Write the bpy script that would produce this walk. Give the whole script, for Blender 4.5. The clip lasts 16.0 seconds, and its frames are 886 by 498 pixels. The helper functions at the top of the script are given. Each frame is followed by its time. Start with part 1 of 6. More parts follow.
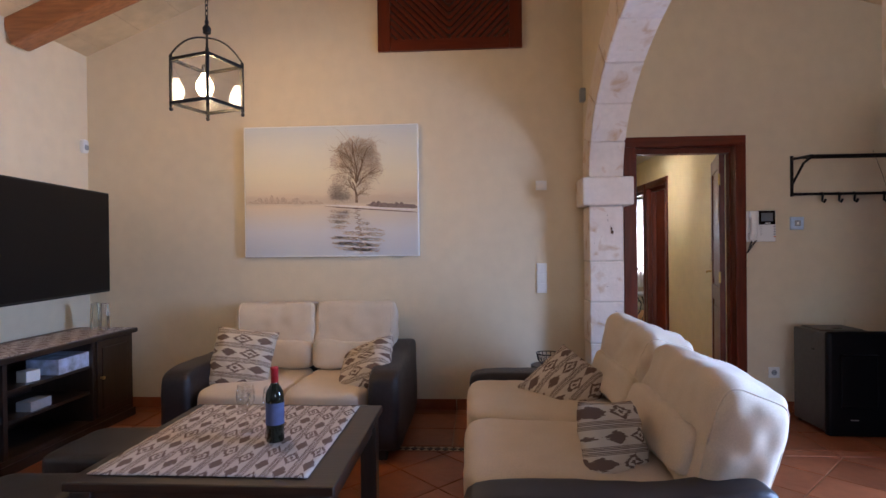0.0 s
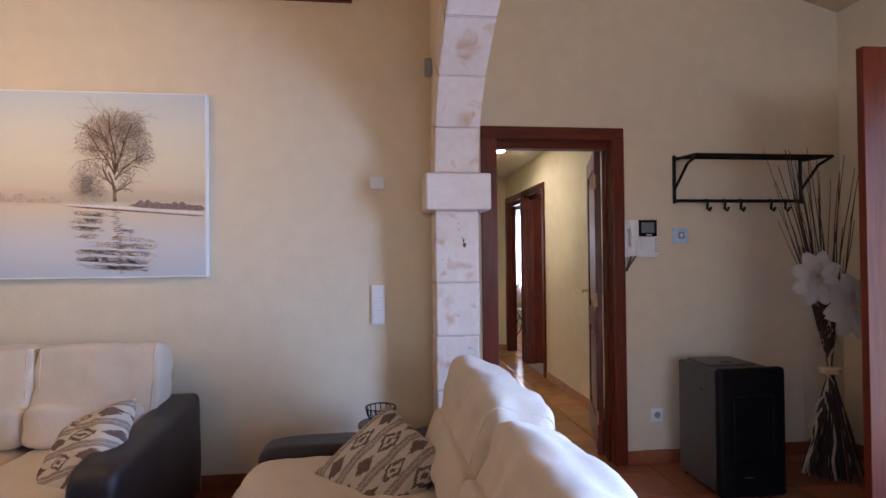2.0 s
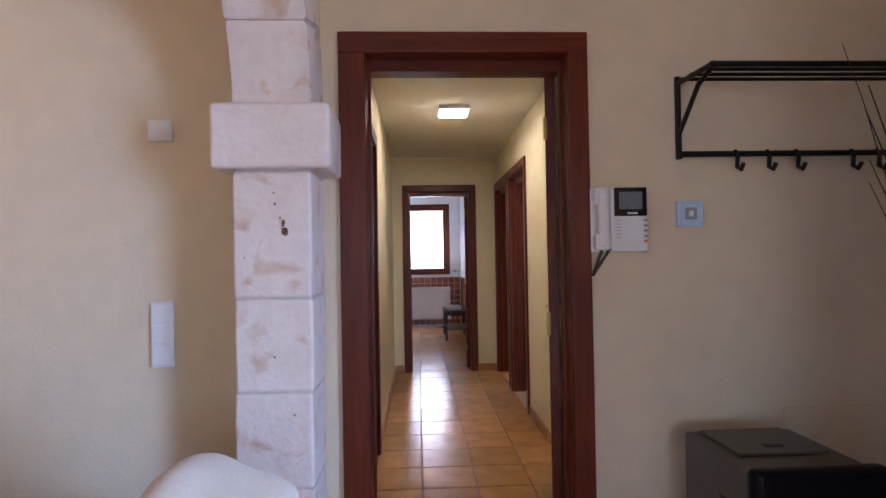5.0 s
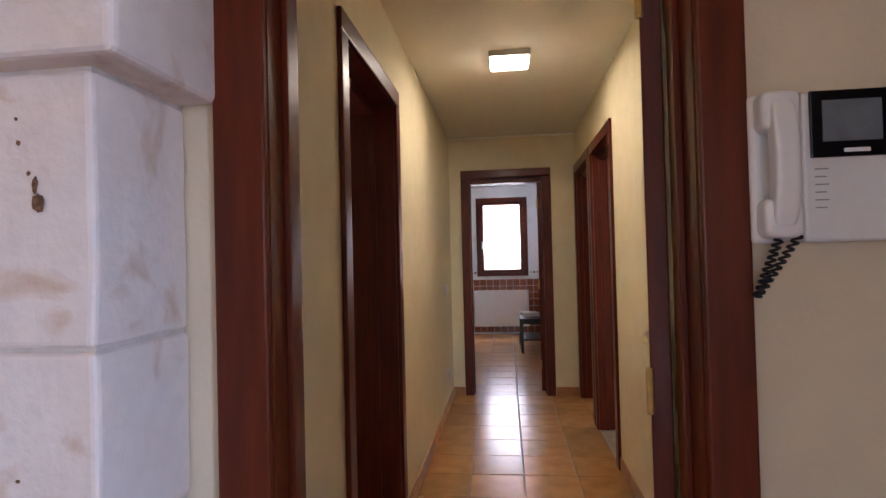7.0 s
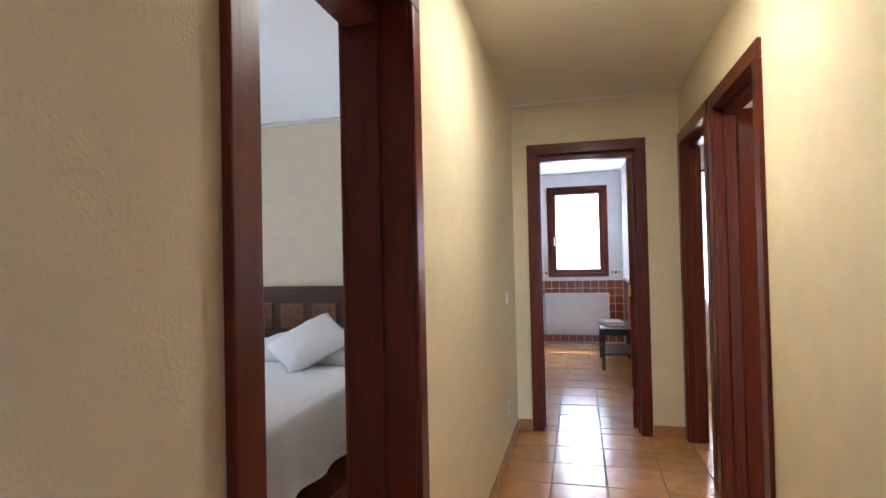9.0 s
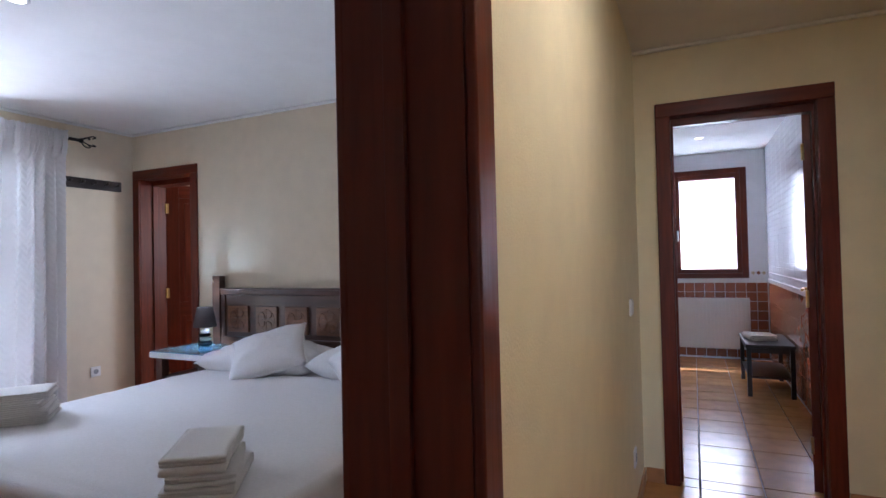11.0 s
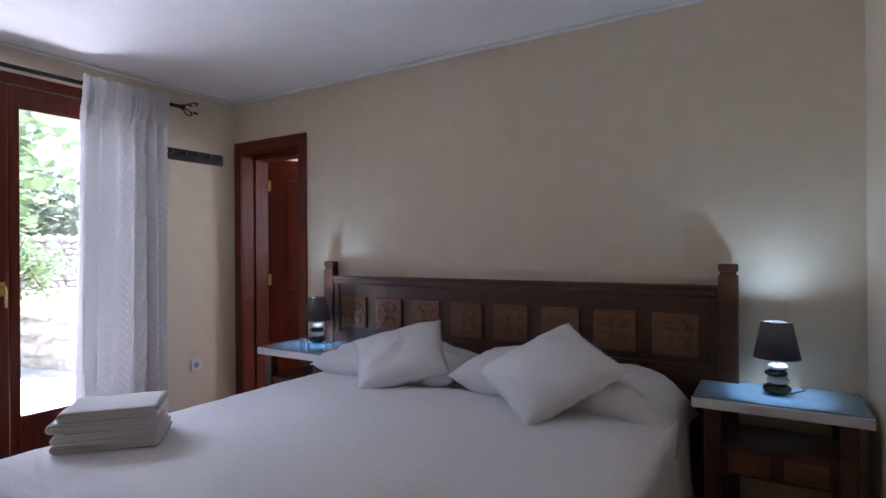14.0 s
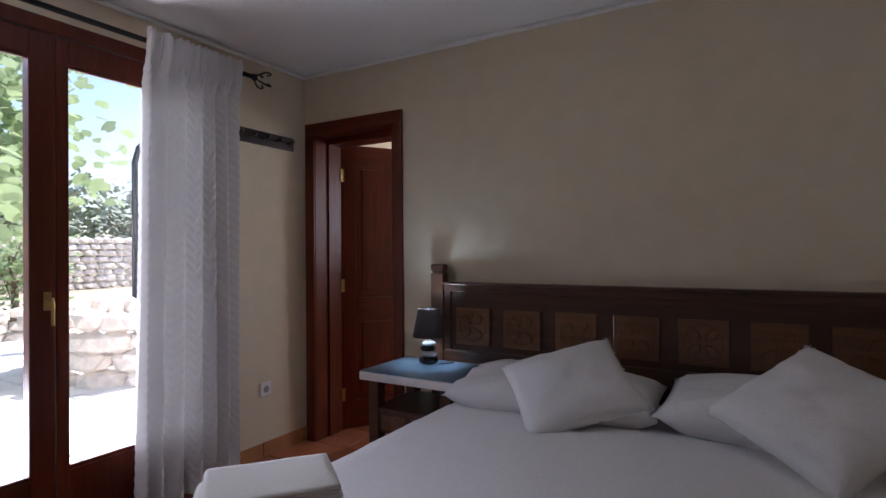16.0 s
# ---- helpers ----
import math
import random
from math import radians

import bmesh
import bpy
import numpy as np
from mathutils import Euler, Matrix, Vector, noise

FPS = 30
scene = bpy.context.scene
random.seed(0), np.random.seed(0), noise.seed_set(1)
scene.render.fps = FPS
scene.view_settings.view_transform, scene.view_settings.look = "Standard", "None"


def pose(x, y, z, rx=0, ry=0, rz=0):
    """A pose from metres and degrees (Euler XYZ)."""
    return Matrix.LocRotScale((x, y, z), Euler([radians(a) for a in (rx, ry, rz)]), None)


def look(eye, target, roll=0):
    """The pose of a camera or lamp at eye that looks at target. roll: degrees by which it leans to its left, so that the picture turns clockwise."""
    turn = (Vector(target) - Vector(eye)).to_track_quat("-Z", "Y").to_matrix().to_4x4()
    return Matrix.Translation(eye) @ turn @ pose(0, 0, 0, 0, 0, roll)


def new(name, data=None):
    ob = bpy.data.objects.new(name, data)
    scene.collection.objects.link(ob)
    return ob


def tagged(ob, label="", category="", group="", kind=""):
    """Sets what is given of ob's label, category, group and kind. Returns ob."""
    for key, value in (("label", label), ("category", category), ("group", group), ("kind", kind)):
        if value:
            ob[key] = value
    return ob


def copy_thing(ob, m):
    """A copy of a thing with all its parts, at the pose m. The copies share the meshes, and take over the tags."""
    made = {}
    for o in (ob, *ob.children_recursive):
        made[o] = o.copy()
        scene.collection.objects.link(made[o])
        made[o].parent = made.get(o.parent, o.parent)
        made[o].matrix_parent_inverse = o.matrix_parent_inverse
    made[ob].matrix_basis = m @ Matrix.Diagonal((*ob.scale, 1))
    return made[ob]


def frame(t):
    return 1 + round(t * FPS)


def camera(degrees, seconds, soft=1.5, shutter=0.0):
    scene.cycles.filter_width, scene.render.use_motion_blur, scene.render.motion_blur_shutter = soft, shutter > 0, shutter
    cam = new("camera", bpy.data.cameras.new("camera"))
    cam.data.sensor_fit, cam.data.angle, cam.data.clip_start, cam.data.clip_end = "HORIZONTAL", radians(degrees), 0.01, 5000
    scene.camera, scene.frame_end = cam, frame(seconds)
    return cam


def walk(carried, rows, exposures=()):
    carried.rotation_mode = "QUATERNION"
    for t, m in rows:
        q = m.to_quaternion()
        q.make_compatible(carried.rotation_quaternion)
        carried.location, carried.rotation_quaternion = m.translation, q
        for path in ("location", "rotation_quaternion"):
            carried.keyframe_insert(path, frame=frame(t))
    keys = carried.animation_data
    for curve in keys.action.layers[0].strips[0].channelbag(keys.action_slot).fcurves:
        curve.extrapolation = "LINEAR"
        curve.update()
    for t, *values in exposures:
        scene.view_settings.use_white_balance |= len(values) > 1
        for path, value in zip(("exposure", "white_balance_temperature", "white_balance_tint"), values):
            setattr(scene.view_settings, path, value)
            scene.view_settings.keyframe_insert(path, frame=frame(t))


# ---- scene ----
cam = camera(78.5, 16.0)
PATH = [
    (0, (-0.153, 0.066, 1.291), (-0.278, 2.062, 1.281), -0.6),
    (0.5, (-0.041, 0.314, 1.294), (-0.038, 2.314, 1.288), -0.5),
    (1, (0.11, 0.565, 1.303), (0.209, 2.563, 1.305), -0.5),
    (1.5, (0.225, 0.82, 1.335), (0.406, 2.812, 1.335), -0.5),
    (2, (0.345, 1.087, 1.321), (0.588, 3.072, 1.347), -0.6),
    (2.5, (0.524, 1.334, 1.316), (0.801, 3.314, 1.348), -0.6),
    (3, (0.672, 1.558, 1.328), (0.968, 3.536, 1.349), -0.6),
    (4.2, (1.12, 1.985, 1.31), (1.30, 3.976, 1.337), -0.8),
    (5.5, (1.325, 2.634, 1.286), (1.344, 4.633, 1.318), -1.1),
    (6, (1.412, 2.896, 1.292), (1.334, 4.895, 1.324), -1.2),
    (6.5, (1.446, 3.147, 1.297), (1.294, 5.141, 1.331), -1.2),
    (7, (1.501, 3.404, 1.288), (1.269, 5.39, 1.324), -1.4),
    (7.5, (1.542, 3.681, 1.292), (1.209, 5.652, 1.33), -1.7),
    (8, (1.516, 3.949, 1.285), (1.113, 5.908, 1.324), -1.7),
    (10.3, (1.352, 5.006, 1.291), (0.683, 6.89, 1.324), -1.2),
    (10.5, (1.331, 5.084, 1.281), (0.613, 6.95, 1.318), -1.3),
    (11, (1.261, 5.254, 1.272), (0.424, 7.07, 1.311), -1.3),
    (11.5, (1.179, 5.413, 1.279), (0.255, 7.186, 1.313), -1.2),
    (12, (1.075, 5.538, 1.267), (0.086, 7.275, 1.298), -1.2),
    (12.5, (0.93, 5.576, 1.294), (-0.096, 7.292, 1.311), -0.6),
    (13, (0.78, 5.59, 1.306), (-0.265, 7.296, 1.307), -0.5),
    (13.5, (0.632, 5.619, 1.269), (-0.42, 7.32, 1.278), -0.3),
    (14, (0.442, 5.636, 1.258), (-0.601, 7.342, 1.261), -0.4),
    (14.5, (0.211, 5.651, 1.251), (-0.822, 7.364, 1.257), -0.4),
    (15, (-0.04, 5.677, 1.247), (-1.073, 7.389, 1.253), -0.5),
    (15.5, (-0.323, 5.71, 1.243), (-1.342, 7.431, 1.255), -0.5),
    (16, (-0.594, 5.777, 1.256), (-1.602, 7.505, 1.266), -0.4),
]
walk(cam, [(t, look(eye, target, roll)) for t, eye, target, roll in PATH],
     [(0.0, 2.05, 5900, 20), (1.0, 2.2, 5700, 20), (3.0, 2.33, 5550, 20), (5.5, 2.36, 5750, 22), (6.5, 2.22, 6000, 23), (7.2, 2.3, 6150, 21), (8.0, 3.05, 5850, 13),
      (10.5, 2.60, 5320, 18), (11.5, 2.10, 5370, 20), (12.5, 2.16, 5450, 21), (13.5, 1.91, 5500, 23), (14.5, 1.57, 5530, 24), (16.0, 1.03, 5950, 24)])

# ---- world, sun, large lights ----
world = bpy.data.worlds.new("world")
scene.world = world
world.use_nodes = True
wn = world.node_tree
sky = wn.nodes.new("ShaderNodeTexSky")
sky.sky_type, sky.sun_disc = "NISHITA", False
sky.sun_elevation, sky.sun_rotation = radians(55), radians(8)
wn.links.new(sky.outputs[0], wn.nodes["Background"].inputs[0])
wn.nodes["Background"].inputs[1].default_value = 0.15


def lamp_object(name, kind, m, power, colour, **settings):
    data = bpy.data.lights.new(name, kind)
    data.energy, data.color = power, colour
    for key, value in settings.items():
        setattr(data, key, value)
    ob = new(name, data)
    ob.matrix_world = m
    return ob


lamp_object("sun", "SUN", look((0, 0, 10), (-0.6, -4.3, 3.87)), 5.0, (1.0, 0.95, 0.88), angle=radians(0.6))
# the sky's light through the openings; back and terrace lamps are added fill
lamp_object("entrance_daylight", "AREA", look((3.62, 1.95, 1.15), (0.0, 1.2, 0.45)), 36, (0.42, 0.63, 1.0), shape="RECTANGLE", size=0.8, size_y=2.0, spread=radians(118))
# added fill from an unseen opening in the south wall, brightens the north wall
lamp_object("back_window_daylight", "AREA", look((1.6, -2.75, 1.55), (1.6, 4.0, 1.5)), 5.0, (0.80, 0.88, 1.0), shape="RECTANGLE", size=2.0, size_y=1.2)
lamp_object("bedroom_daylight", "AREA", look((-5.0, 6.8, 3.1), (-0.6, 7.0, 0.7)), 42, (0.85, 0.92, 1.0), shape="RECTANGLE", size=2.2, size_y=0.7)
# added upward lamp in place of sunlight bounced off the paving
lamp_object("terrace_bounce", "AREA", look((-4.3, 6.9, -0.02), (-1.8, 6.95, 2.3)), 48, (0.92, 0.95, 1.0), shape="RECTANGLE", size=1.6, size_y=1.2)
lamp_object("bathroom_daylight", "AREA", look((1.43, 12.95, 1.6), (1.43, 9.0, 1.2)), 9, (0.85, 0.92, 1.0), shape="RECTANGLE", size=0.8, size_y=1.2)
# lamps of the house, and an added fill for the small bathroom
lamp_object("lantern_bulb_light", "POINT", pose(-1.63, 2.98, 2.20), 6.0, (1.0, 0.62, 0.24), shadow_soft_size=0.05)
# added fill behind an invented opening, lights the small bathroom's door leaf
lamp_object("ensuite_daylight", "AREA", look((-2.1, 10.55, 1.65), (-2.8, 9.0, 1.2)), 9, (0.9, 0.95, 1.0), shape="RECTANGLE", size=0.7, size_y=0.8)
for lx, ly in ((-2.13, 8.25), (0.447, 8.27)):
    lamp_object("bedside_bulb_light", "POINT", pose(lx, ly, 0.905), 1.7, (0.62, 0.85, 1.0), shadow_soft_size=0.025)


# ---- materials ----
def material(name, colour, rough=0.6, metal=0.0, spread=0.12, grain=40.0, bump=0.0, bump_scale=120.0, stain=0.0, stain_scale=2.0,
             stain_colour=None, stretch=(1, 1, 1), random_value=0.0, coat=0.0, sheen=0.0, spec=0.5, seed=0.0):
    """Two scales of colour variation, fine relief and a little wear, in the object's own metres."""
    m = bpy.data.materials.new(name)
    m.use_nodes = True
    t = m.node_tree
    n, l = t.nodes, t.links
    b = n["Principled BSDF"]
    co = n.new("ShaderNodeTexCoord")
    mp = n.new("ShaderNodeMapping")
    mp.inputs["Scale"].default_value = stretch
    mp.inputs["Location"].default_value = (seed, seed * 0.7, seed * 0.3)
    l.new(co.outputs["Object"], mp.inputs[0])
    fine = n.new("ShaderNodeTexNoise")
    fine.inputs["Scale"].default_value, fine.inputs["Detail"].default_value = grain, 4
    l.new(mp.outputs[0], fine.inputs["Vector"])
    ramp = n.new("ShaderNodeValToRGB")
    c = Vector(colour)
    ramp.color_ramp.elements[0].position, ramp.color_ramp.elements[1].position = 0.3, 0.7
    ramp.color_ramp.elements[0].color = (*(c * (1 - spread)), 1)
    ramp.color_ramp.elements[1].color = (*[min(v * (1 + spread), 0.95) for v in c], 1)
    l.new(fine.outputs[0], ramp.inputs[0])
    out = ramp.outputs[0]
    if stain:
        big = n.new("ShaderNodeTexNoise")
        big.inputs["Scale"].default_value, big.inputs["Detail"].default_value = stain_scale, 3
        l.new(mp.outputs[0], big.inputs["Vector"])
        r2 = n.new("ShaderNodeValToRGB")
        r2.color_ramp.elements[0].position, r2.color_ramp.elements[1].position = 0.42, 0.72
        r2.color_ramp.elements[0].color, r2.color_ramp.elements[1].color = (0, 0, 0, 1), (stain, stain, stain, 1)
        l.new(big.outputs[0], r2.inputs[0])
        mix = n.new("ShaderNodeMixRGB")
        l.new(r2.outputs[0], mix.inputs[0])
        l.new(out, mix.inputs[1])
        mix.inputs[2].default_value = (*(stain_colour or c * 0.6), 1)
        out = mix.outputs[0]
    if random_value:
        info = n.new("ShaderNodeObjectInfo")
        hsv = n.new("ShaderNodeHueSaturation")
        ma = n.new("ShaderNodeMath")
        ma.operation = "MULTIPLY_ADD"
        ma.inputs[1].default_value, ma.inputs[2].default_value = 2 * random_value, 1 - random_value
        l.new(info.outputs["Random"], ma.inputs[0])
        l.new(ma.outputs[0], hsv.inputs["Value"])
        l.new(out, hsv.inputs["Color"])
        out = hsv.outputs[0]
    l.new(out, b.inputs["Base Color"])
    b.inputs["Roughness"].default_value, b.inputs["Metallic"].default_value = rough, metal
    b.inputs["Coat Weight"].default_value, b.inputs["Sheen Weight"].default_value = coat, sheen
    b.inputs["Specular IOR Level"].default_value = spec
    if bump:
        bn = n.new("ShaderNodeTexNoise")
        bn.inputs["Scale"].default_value, bn.inputs["Detail"].default_value = bump_scale, 3
        l.new(mp.outputs[0], bn.inputs["Vector"])
        bu = n.new("ShaderNodeBump")
        bu.inputs["Strength"].default_value, bu.inputs["Distance"].default_value = bump, 0.01
        l.new(bn.outputs[0], bu.inputs["Height"])
        l.new(bu.outputs[0], b.inputs["Normal"])
    return m


def wood(name, colour, rough=0.32, axis="z", random_value=0.0, coat=0.25, spec=0.5):
    stretch = {"x": (2.5, 26, 26), "y": (26, 2.5, 26), "z": (26, 26, 2.5)}[axis]
    return material(name, colour, rough, spread=0.28, grain=1.6, stretch=stretch, bump=0.06, bump_scale=3.0, stain=0.5, stain_scale=0.25,
                    random_value=random_value, coat=coat, spec=spec)


def glass(name, colour=(1, 1, 1), rough=0.0):
    m = bpy.data.materials.new(name)
    m.use_nodes = True
    t = m.node_tree
    b = t.nodes["Principled BSDF"]
    b.inputs["Base Color"].default_value = (*colour, 1)
    b.inputs["Transmission Weight"].default_value, b.inputs["Roughness"].default_value = 1.0, rough
    b.inputs["IOR"].default_value = 1.45
    return m


def thin_pane(name, gloss=0.06):
    """Window glass: clear, with a faint mirror."""
    m = bpy.data.materials.new(name)
    m.use_nodes = True
    t = m.node_tree
    t.nodes.remove(t.nodes["Principled BSDF"])
    a, g, mx = t.nodes.new("ShaderNodeBsdfTransparent"), t.nodes.new("ShaderNodeBsdfGlossy"), t.nodes.new("ShaderNodeMixShader")
    g.inputs["Roughness"].default_value = 0.02
    mx.inputs[0].default_value = gloss
    t.links.new(a.outputs[0], mx.inputs[1])
    t.links.new(g.outputs[0], mx.inputs[2])
    t.links.new(mx.outputs[0], t.nodes["Material Output"].inputs[0])
    return m


def cloth_sheer(name, colour, clear=0.25):
    m = material(name, colour, 0.9, spread=0.05, grain=300, bump=0.2, bump_scale=300)
    t = m.node_tree
    b = t.nodes["Principled BSDF"]
    tl, mx = t.nodes.new("ShaderNodeBsdfTranslucent"), t.nodes.new("ShaderNodeMixShader")
    tl.inputs[0].default_value = (*colour, 1)
    mx.inputs[0].default_value = clear
    t.links.new(b.outputs[0], mx.inputs[1])
    t.links.new(tl.outputs[0], mx.inputs[2])
    t.links.new(mx.outputs[0], t.nodes["Material Output"].inputs[0])
    return m


def glow(name, colour, strength):
    m = bpy.data.materials.new(name)
    m.use_nodes = True
    b = m.node_tree.nodes["Principled BSDF"]
    b.inputs["Emission Color"].default_value = (*colour, 1)
    b.inputs["Emission Strength"].default_value = strength
    b.inputs["Base Color"].default_value = (0.8, 0.8, 0.8, 1)
    return m


M_PLASTER = material("cream_plaster", (0.71, 0.605, 0.44), 0.9, spread=0.03, grain=9, bump=0.15, bump_scale=70, stain=0.12, stain_scale=1.3, stain_colour=(0.67, 0.56, 0.39), spec=0.2)
M_PLASTER_HALL = material("yellow_plaster", (0.78, 0.68, 0.45), 0.9, spread=0.03, grain=9, bump=0.2, bump_scale=160, stain=0.1, stain_scale=1.3, stain_colour=(0.74, 0.62, 0.38), spec=0.2)
M_PLASTER_BED = material("beige_plaster", (0.71, 0.62, 0.465), 0.9, spread=0.03, grain=9, bump=0.2, bump_scale=130, stain=0.1, stain_scale=1.2, stain_colour=(0.66, 0.57, 0.42), spec=0.2)
M_WHITE = material("white_ceiling_paint", (0.80, 0.80, 0.78), 0.9, spread=0.02, grain=6, bump=0.1, bump_scale=90, spec=0.2)
M_HALL_CEIL = material("hall_ceiling_paint", (0.80, 0.76, 0.65), 0.9, spread=0.02, grain=6, bump=0.1, bump_scale=90, spec=0.2)
M_SLAB = material("ceiling_slabs", (0.64, 0.50, 0.31), 0.9, spread=0.12, grain=7, bump=0.2, bump_scale=50, stain=0.4, stain_scale=1.5)
M_STONE = material("pale_sandstone", (0.76, 0.66, 0.58), 0.85, spread=0.05, grain=25, bump=0.30, bump_scale=45, stain=0.35, stain_scale=4.0, stain_colour=(0.68, 0.52, 0.40), random_value=0.04)


def weathered(m, colour, scale, low, high, most):
    """Adds ragged patches of weathering with a shape of their own."""
    t = m.node_tree
    b = t.nodes["Principled BSDF"]
    base = b.inputs["Base Color"].links[0].from_socket
    co, big, ramp, mix = (t.nodes.new("ShaderNode" + k) for k in ("TexCoord", "TexNoise", "ValToRGB", "MixRGB"))
    big.inputs["Scale"].default_value, big.inputs["Detail"].default_value, big.inputs["Distortion"].default_value = scale, 9, 0.6
    t.links.new(co.outputs["Object"], big.inputs["Vector"])
    ramp.color_ramp.elements[0].position, ramp.color_ramp.elements[1].position = low, high
    ramp.color_ramp.elements[0].color, ramp.color_ramp.elements[1].color = (0, 0, 0, 1), (most, most, most, 1)
    t.links.new(big.outputs[0], ramp.inputs[0])
    t.links.new(ramp.outputs[0], mix.inputs[0])
    t.links.new(base, mix.inputs[1])
    mix.inputs[2].default_value = (*colour, 1)
    t.links.new(mix.outputs[0], b.inputs["Base Color"])
    return m


weathered(M_STONE, (0.54, 0.32, 0.16), 7.5, 0.565, 0.70, 0.75)
M_MORTAR = material("stone_mortar", (0.58, 0.50, 0.42), 0.95, bump=0.3)
M_MAHOGANY = wood("mahogany", (0.118, 0.019, 0.006), 0.34, coat=0.03, spec=0.3)
M_MAHOGANY_X = wood("mahogany_across", (0.118, 0.019, 0.006), 0.34, axis="x", coat=0.03, spec=0.3)
M_DARKWOOD = wood("dark_stained_wood", (0.028, 0.017, 0.012), 0.4)
M_DARKWOOD_X = wood("dark_stained_board", (0.028, 0.017, 0.012), 0.4, axis="x")
M_HEADWOOD = wood("walnut_stain", (0.070, 0.026, 0.012), 0.38, axis="x")
M_HEADPANEL = wood("carved_walnut", (0.17, 0.070, 0.028), 0.42, axis="x", random_value=0.15)
M_BEAM = wood("varnished_pine", (0.34, 0.13, 0.045), 0.4, axis="x")
M_LEATHER = material("dark_brown_leather", (0.018, 0.013, 0.014), 0.42, spread=0.25, grain=60, bump=0.25, bump_scale=220)
M_SOFA = material("cream_chenille", (0.66, 0.55, 0.42), 0.95, spread=0.06, grain=160, bump=0.18, bump_scale=260, stain=0.15, stain_scale=5, sheen=0.25, spec=0.15)
M_LINEN = material("white_bed_linen", (0.80, 0.78, 0.77), 0.95, spread=0.03, grain=90, bump=0.25, bump_scale=190, spec=0.15)
M_TOWEL = material("white_towelling", (0.82, 0.79, 0.75), 1.0, spread=0.05, grain=260, bump=0.35, bump_scale=300, spec=0.1)
M_CURTAIN = cloth_sheer("white_woven_curtain", (0.78, 0.77, 0.76), 0.08)
M_SHEER = cloth_sheer("white_sheer", (0.85, 0.85, 0.85), 0.75)
M_IRON = material("black_iron", (0.012, 0.012, 0.013), 0.5, 0.6, bump=0.15, bump_scale=200)
M_BRASS = material("aged_brass", (0.62, 0.43, 0.16), 0.28, 1.0, spread=0.1)
M_CHROME = material("brushed_steel", (0.6, 0.6, 0.58), 0.3, 1.0, spread=0.06)
M_PLASTIC = material("white_plastic", (0.78, 0.78, 0.77), 0.35, spread=0.02)
M_GREYPLASTIC = material("grey_plastic", (0.30, 0.32, 0.34), 0.4, spread=0.04)
M_BLACK = material("black_gloss", (0.006, 0.006, 0.007), 0.14, spread=0.1)
M_SCREEN = material("dark_screen", (0.004, 0.004, 0.005), 0.35, spread=0.1, spec=0.15)
M_BLACKMATT = material("black_matt", (0.010, 0.010, 0.011), 0.5, spread=0.15)
M_STOVE = material("dark_grey_enamel", (0.095, 0.090, 0.082), 0.42, 0.3, spread=0.08, bump=0.05)
M_GLASS = glass("clear_glass", (0.90, 0.96, 1.0))
M_THINGLASS = thin_pane("thin_clear_glass", 0.24)
M_LANTERN_GLASS = thin_pane("lantern_glass", 0.10)
M_PANE = thin_pane("window_pane", 0.05)
M_TERRACOTTA = material("terracotta_tile", (0.30, 0.095, 0.038), 0.38, spread=0.16, grain=11, bump=0.15, bump_scale=18, stain=0.5, stain_scale=4, stain_colour=(0.20, 0.05, 0.02), random_value=0.22)
M_HALLTILE = material("honey_glazed_tile", (0.50, 0.25, 0.090), 0.20, spread=0.16, grain=8, bump=0.16, bump_scale=9, stain=0.5, stain_scale=5, stain_colour=(0.56, 0.29, 0.10), random_value=0.16)
M_GROUT = material("tile_grout", (0.36, 0.27, 0.18), 0.9, spread=0.15, grain=30)
M_BASETILE = material("skirting_tile", (0.48, 0.22, 0.085), 0.35, spread=0.14, grain=10, random_value=0.12)
M_BROWNTILE = material("brown_wall_tile", (0.30, 0.10, 0.045), 0.22, spread=0.2, grain=14, random_value=0.2)
M_WHITETILE = material("white_wall_tile", (0.76, 0.76, 0.78), 0.15, spread=0.03, grain=8, random_value=0.03)
M_BULB = glow("lit_bulb", (1.0, 0.80, 0.45), 6.0)
M_PANEL = glow("lit_panel", (1.0, 0.90, 0.70), 16.0)
M_SPOT = glow("lit_spot", (1.0, 0.93, 0.78), 1.6)


# ---- mesh helpers ----
def part(name, bm, mat, parent=None, label="", smooth=False):
    me = bpy.data.meshes.new(name)
    bm.normal_update()
    bm.to_mesh(me)
    bm.free()
    me.materials.append(mat)
    if smooth:
        for p in me.polygons:
            p.use_smooth = True
    ob = new(name, me)
    if parent is not None:
        ob.parent = parent
    if label:
        ob["label"] = label
    return ob


def thing(name, at, label, category, group="", kind="", turn=0):
    ob = new(name)
    ob.empty_display_size = 0.05
    ob.matrix_basis = pose(at[0], at[1], at[2], 0, 0, turn)
    return tagged(ob, label, category, group, kind)


def setting(name, bm, mat, label, category):
    return tagged(part(name, bm, mat), label, category, kind="structure")


def box(x0, x1, y0, y1, z0, z1, bevel=0.0, bm=None, seg=2):
    made = bmesh.new()
    bmesh.ops.create_cube(made, size=1)
    bmesh.ops.scale(made, vec=(x1 - x0, y1 - y0, z1 - z0), verts=made.verts)
    if bevel:
        bmesh.ops.bevel(made, geom=made.edges[:], offset=bevel, segments=seg, affect="EDGES", profile=0.5)
    bmesh.ops.translate(made, vec=((x0 + x1) / 2, (y0 + y1) / 2, (z0 + z1) / 2), verts=made.verts)
    if bm is None:
        return made
    merge(bm, made)
    return bm


